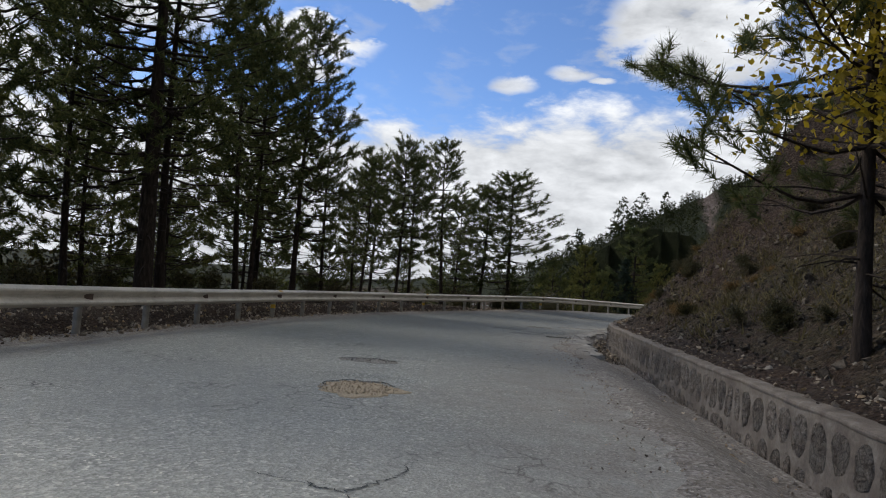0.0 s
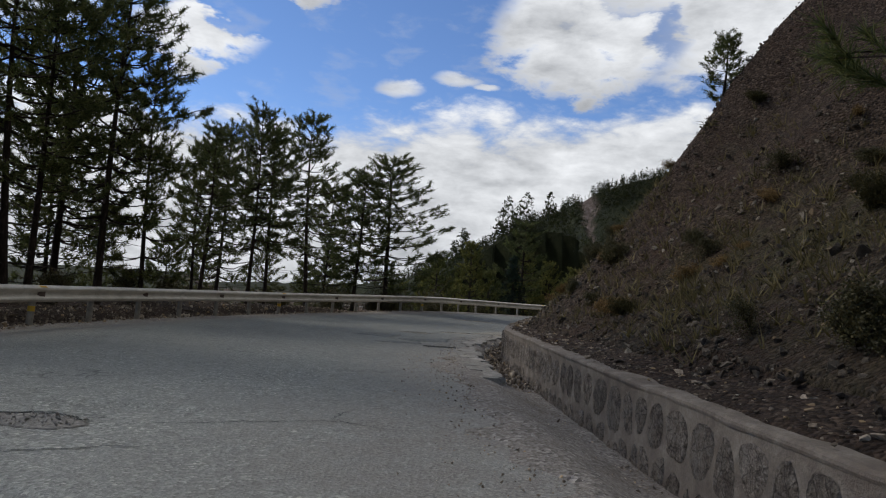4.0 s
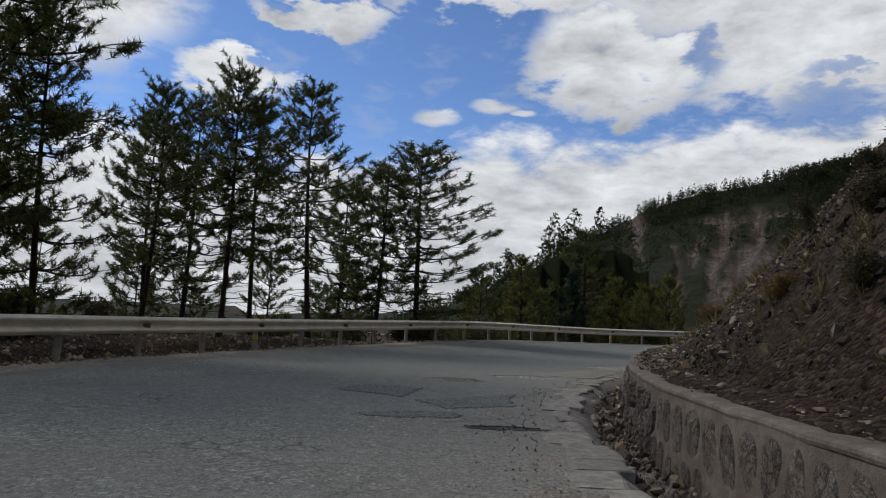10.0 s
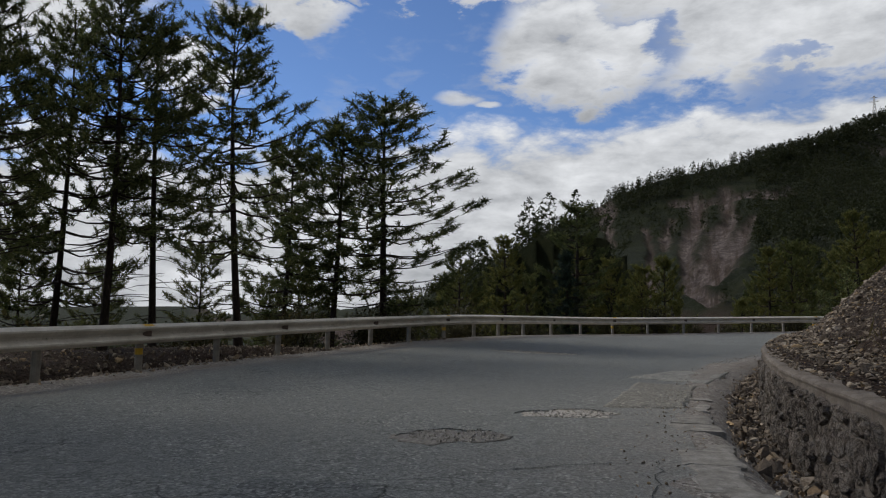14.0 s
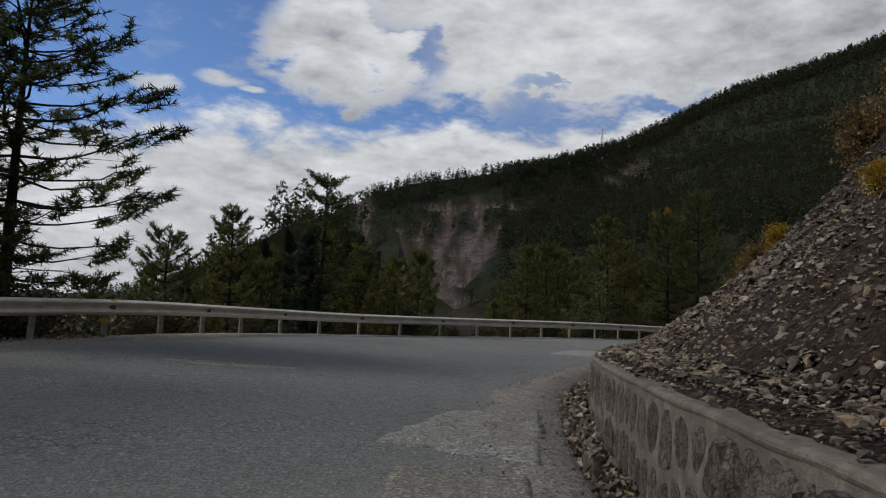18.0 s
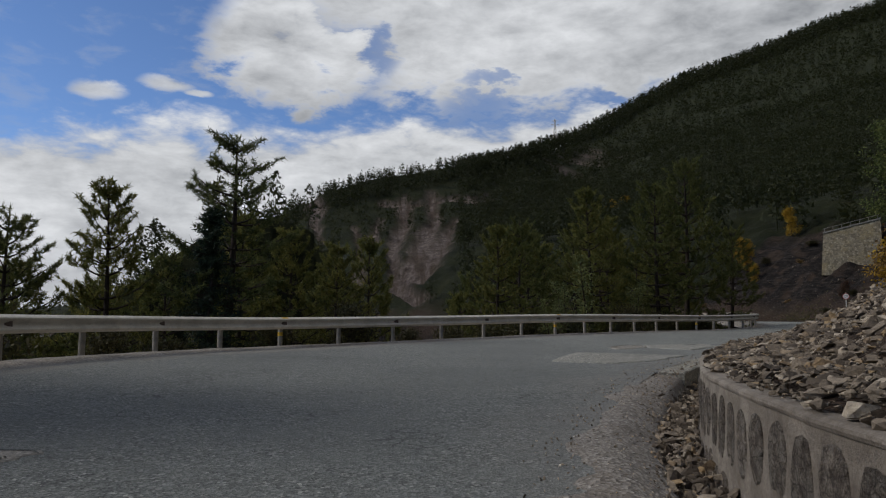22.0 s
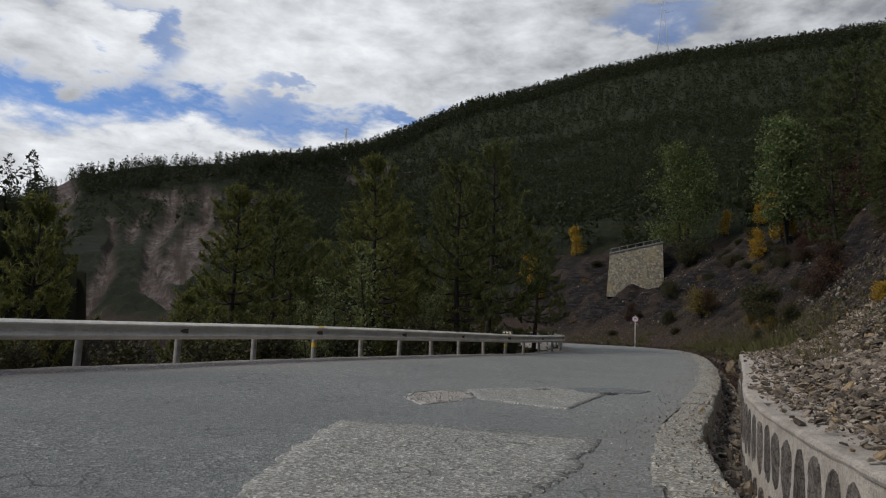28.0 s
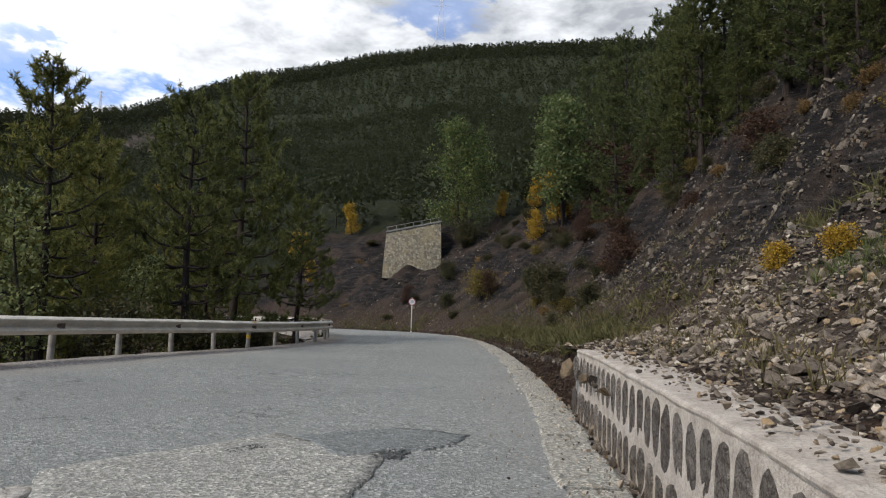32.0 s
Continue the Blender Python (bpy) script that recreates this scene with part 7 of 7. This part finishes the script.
    for i in range(118):
        s = rng.uniform(158, 240) if i < 84 else rng.uniform(186, 226)
        d = 8.2 + 15 * rng.random() ** 1.4 if i < 84 else rng.uniform(8, 12.5)
        x, y = wall_side(np.array([s]), np.array([d]))
        x, y = float(x[0]), float(y[0])
        if math.hypot(x - 71, y - 76) < 7 or math.hypot(x - 75, y - 73) < 4:
            continue
        k = tall if rng.random() < 0.72 else light
        z0 = float(ground_z(np.array([x]), np.array([y]))[0][0])
        m = pose(x, y, z0 - 0.2, rng.uniform(-3, 3), rng.uniform(-3, 3), rng.uniform(0, 360)) @ Matrix.Scale(rng.uniform(0.4, 1.0), 4)
        if k in used:
            copy_thing(k, pose(0, 0, 0)).matrix_basis = m
        else:
            used.add(k)
            k.matrix_basis = m
    for i in range(58):
        x, y = wall_side(np.array([rng.uniform(166, 204)]), np.array([rng.uniform(9.0, 16.0) if i < 30 else rng.uniform(6.8, 9.5)]))
        x, y = float(x[0]), float(y[0])
        z0 = float(ground_z(np.array([x]), np.array([y]))[0][0])
        copy_thing(rng.choice((tall, tall, light)), pose(0, 0, 0)).matrix_basis = pose(x, y, z0 - 0.2, rng.uniform(-3, 3), rng.uniform(-3, 3), rng.uniform(0, 360)) @ Matrix.Scale(rng.uniform(0.45, 0.9) if i < 30 else rng.uniform(0.25, 0.5), 4)
    for x, y, h in ((74.5, 54.5, 15), (77, 57.5, 15), (71.5, 53, 14), (66, 50, 13), (69, 51.5, 14), (52, 46.2, 7.5), (55, 47, 9), (58.5, 48, 10), (62, 49.5, 12), (48.5, 42.8, 6), (45, 40, 6.5), (47.5, 41, 8), (51.5, 44, 9), (80, 60, 14), (83, 63, 13), (41.5, 38.5, 6), (43.5, 37.0, 8), (38.0, 37.5, 7), (36.2, 36.6, 6.5), (40.0, 36.0, 9), (37.5, 34.0, 9)):
        z0 = float(ground_z(np.array([x]), np.array([y]))[0][0])
        copy_thing(rng.choice((tall, tall, light)), pose(0, 0, 0)).matrix_basis = pose(x, y, z0 - 0.2, rng.uniform(-3, 3), rng.uniform(-3, 3), rng.uniform(0, 360)) @ Matrix.Diagonal((h / 11, h / 11, h / 9, 1))
    for x, y, sc in ((71.5, 57.5, 1.5), (73.0, 57.0, 1.2), (68.5, 55.5, 1.0)):
        grow(rust, x, y, sc, x * 19 % 360, 0.2)
    for x, y, sc in ((70.2, 60.2, 1.0), (72.0, 61.0, 0.8)):
        grow(airy, x, y, sc, x * 19 % 360, 0.2)
    for i in range(150):
        s = rng.uniform(176, 272) if i < 84 else rng.uniform(196, 262)
        d = (rng.uniform(1.8, 12) if s > 215 else rng.uniform(5, 12)) if i < 84 else rng.uniform(7, 16)
        x, y = wall_side(np.array([s]), np.array([d]))
        x, y = float(x[0]), float(y[0])
        z0 = float(ground_z(np.array([x]), np.array([y]))[0][0])
        if math.hypot(x - 70.5, y - 75) < 6:
            continue
        k = rng.choice((ob, ob, sb, rust, ds, yb))
        m = pose(x, y, z0 - 0.12, rng.uniform(-14, 14), rng.uniform(-14, 14), rng.uniform(0, 360)) @ Matrix.Diagonal((*(rng.uniform(0.3, 0.8) for _ in range(2)), rng.uniform(0.25, 0.6), 1))
        copy_thing(k, pose(0, 0, 0)).matrix_basis = m
    # low scrub on the first bank
    for i in range(60):
        x, y = wall_side(np.array([rng.uniform(42, 92)]), np.array([0.9 + 6.5 * rng.random() ** 1.3]))
        x, y = float(x[0]), float(y[0])
        z0 = float(ground_z(np.array([x]), np.array([y]))[0][0])
        k = rng.choice((ds, ds, ob, sb))
        copy_thing(k, pose(0, 0, 0)).matrix_basis = pose(x, y, z0 - 0.04, rng.uniform(-10, 10), -20 + rng.uniform(-12, 12), rng.uniform(0, 360)) @ Matrix.Diagonal((*(rng.uniform(0.13, 0.34) for _ in range(2)), rng.uniform(0.1, 0.24), 1))
    # the crest of the scree by the bend
    for x, y, sc, k in ((10.9, 28.8, 0.45, gs), (11.5, 30.0, 0.6, ds), (12.0, 30.9, 0.6, ds), (11.2, 29.5, 0.5, ds), (8.7, 25.1, 0.4, gs), (12.6, 31.6, 0.5, gs), (68.5, 60.4, 1.2, gold), (66.2, 61.5, 0.7, gold)):
        grow(k, x, y, sc, x * 31 % 360, 0.08)


YELLOWING = make_leaf("yellowing_leaves", (0.20, 0.15, 0.015), (0.42, 0.31, 0.025), (0.58, 0.44, 0.05), 0.45)
LIGHT = make_leaf("light_green_leaves", (0.09, 0.115, 0.04), (0.17, 0.19, 0.07), (0.28, 0.28, 0.11), 0.4)
AIRY = make_leaf("pale_green_leaves", (0.05, 0.072, 0.022), (0.11, 0.135, 0.042), (0.20, 0.21, 0.08), 0.4)
OLIVE_GOLD = make_leaf("olive_gold_leaves", (0.08, 0.062, 0.016), (0.19, 0.145, 0.03), (0.32, 0.235, 0.05), 0.4)
OLIVE = make_leaf("olive_leaves", (0.028, 0.028, 0.012), (0.065, 0.06, 0.022), (0.12, 0.095, 0.035), 0.3)
TAN_LEAF = make_leaf("tan_leaves", (0.10, 0.06, 0.022), (0.21, 0.13, 0.045), (0.33, 0.22, 0.08), 0.3)
build_bank_plants()


VERGE_GRASS = make_leaf("verge_grass", (0.05, 0.048, 0.016), (0.105, 0.10, 0.035), (0.19, 0.16, 0.06), 0.35)


def build_grass():
    rng = np.random.default_rng(77)
    s = np.concatenate([rng.uniform(36, 100, 2600), rng.uniform(180, 262, 2200)])
    d = np.concatenate([0.6 + rng.gamma(1.6, 1.9, 2600), 0.6 + rng.gamma(1.6, 1.1, 2200)])
    x, y = wall_side(s, d)
    keep = vnoise(x, y, 3.0, 71) > -0.12
    x, y = x[keep], y[keep]
    z = ground_z(x, y)[0]
    up = np.tile([0.0, 0.0, 1.0], (len(x), 1)) + rng.normal(0, 0.15, (len(x), 3))
    v, f = needle_tufts(np.column_stack([x, y, z]), up, rng, 14, 0.24, 0.010, 1.4)
    ob = mesh_object("dry_grass", v, f, DRY, None, False)
    tagged(ob, "dry yellow-brown grass tufts on the bank", "grass", kind="stuff")
    s = rng.uniform(178, 262, 3200)
    d = np.where(s > 196, 0.1, 3.8) + rng.gamma(1.5, 0.9, 3200)
    x, y = wall_side(s, d)
    keep = vnoise(x, y, 2.2, 73) > -0.1
    x, y = x[keep], y[keep]
    up = np.tile([0.0, 0.0, 1.0], (len(x), 1)) + rng.normal(0, 0.2, (len(x), 3))
    v, f = needle_tufts(np.column_stack([x, y, ground_z(x, y)[0] + 0.1]), up, rng, 10, 0.34, 0.014, 1.0)
    ob = mesh_object("verge_grass", v, f, VERGE_GRASS, None, False)
    tagged(ob, "rough olive grass and weeds at the foot of the cutting", "grass", kind="stuff")
    c = np.array([wall_side(np.array([a]), np.array([b])) for a, b in ((186, 2.9), (187, 3.1), (188, 2.8), (185, 3.2), (66, 5.0), (150, 5.5))]).reshape(-1, 2)
    p = np.repeat(c, 22, 0) + rng.normal(0, 0.2, (len(c) * 22, 2))
    z = ground_z(p[:, 0], p[:, 1])[0]
    v, f = needle_tufts(np.column_stack([p, z]), np.tile([0, 0, 1.0], (len(p), 1)), rng, 18, 0.34, 0.006, 2.0)
    ob = mesh_object("green_grass", v, f, BROAD, None, False)
    tagged(ob, "fresh green grass clumps on the scree", "grass", kind="stuff")


build_grass()
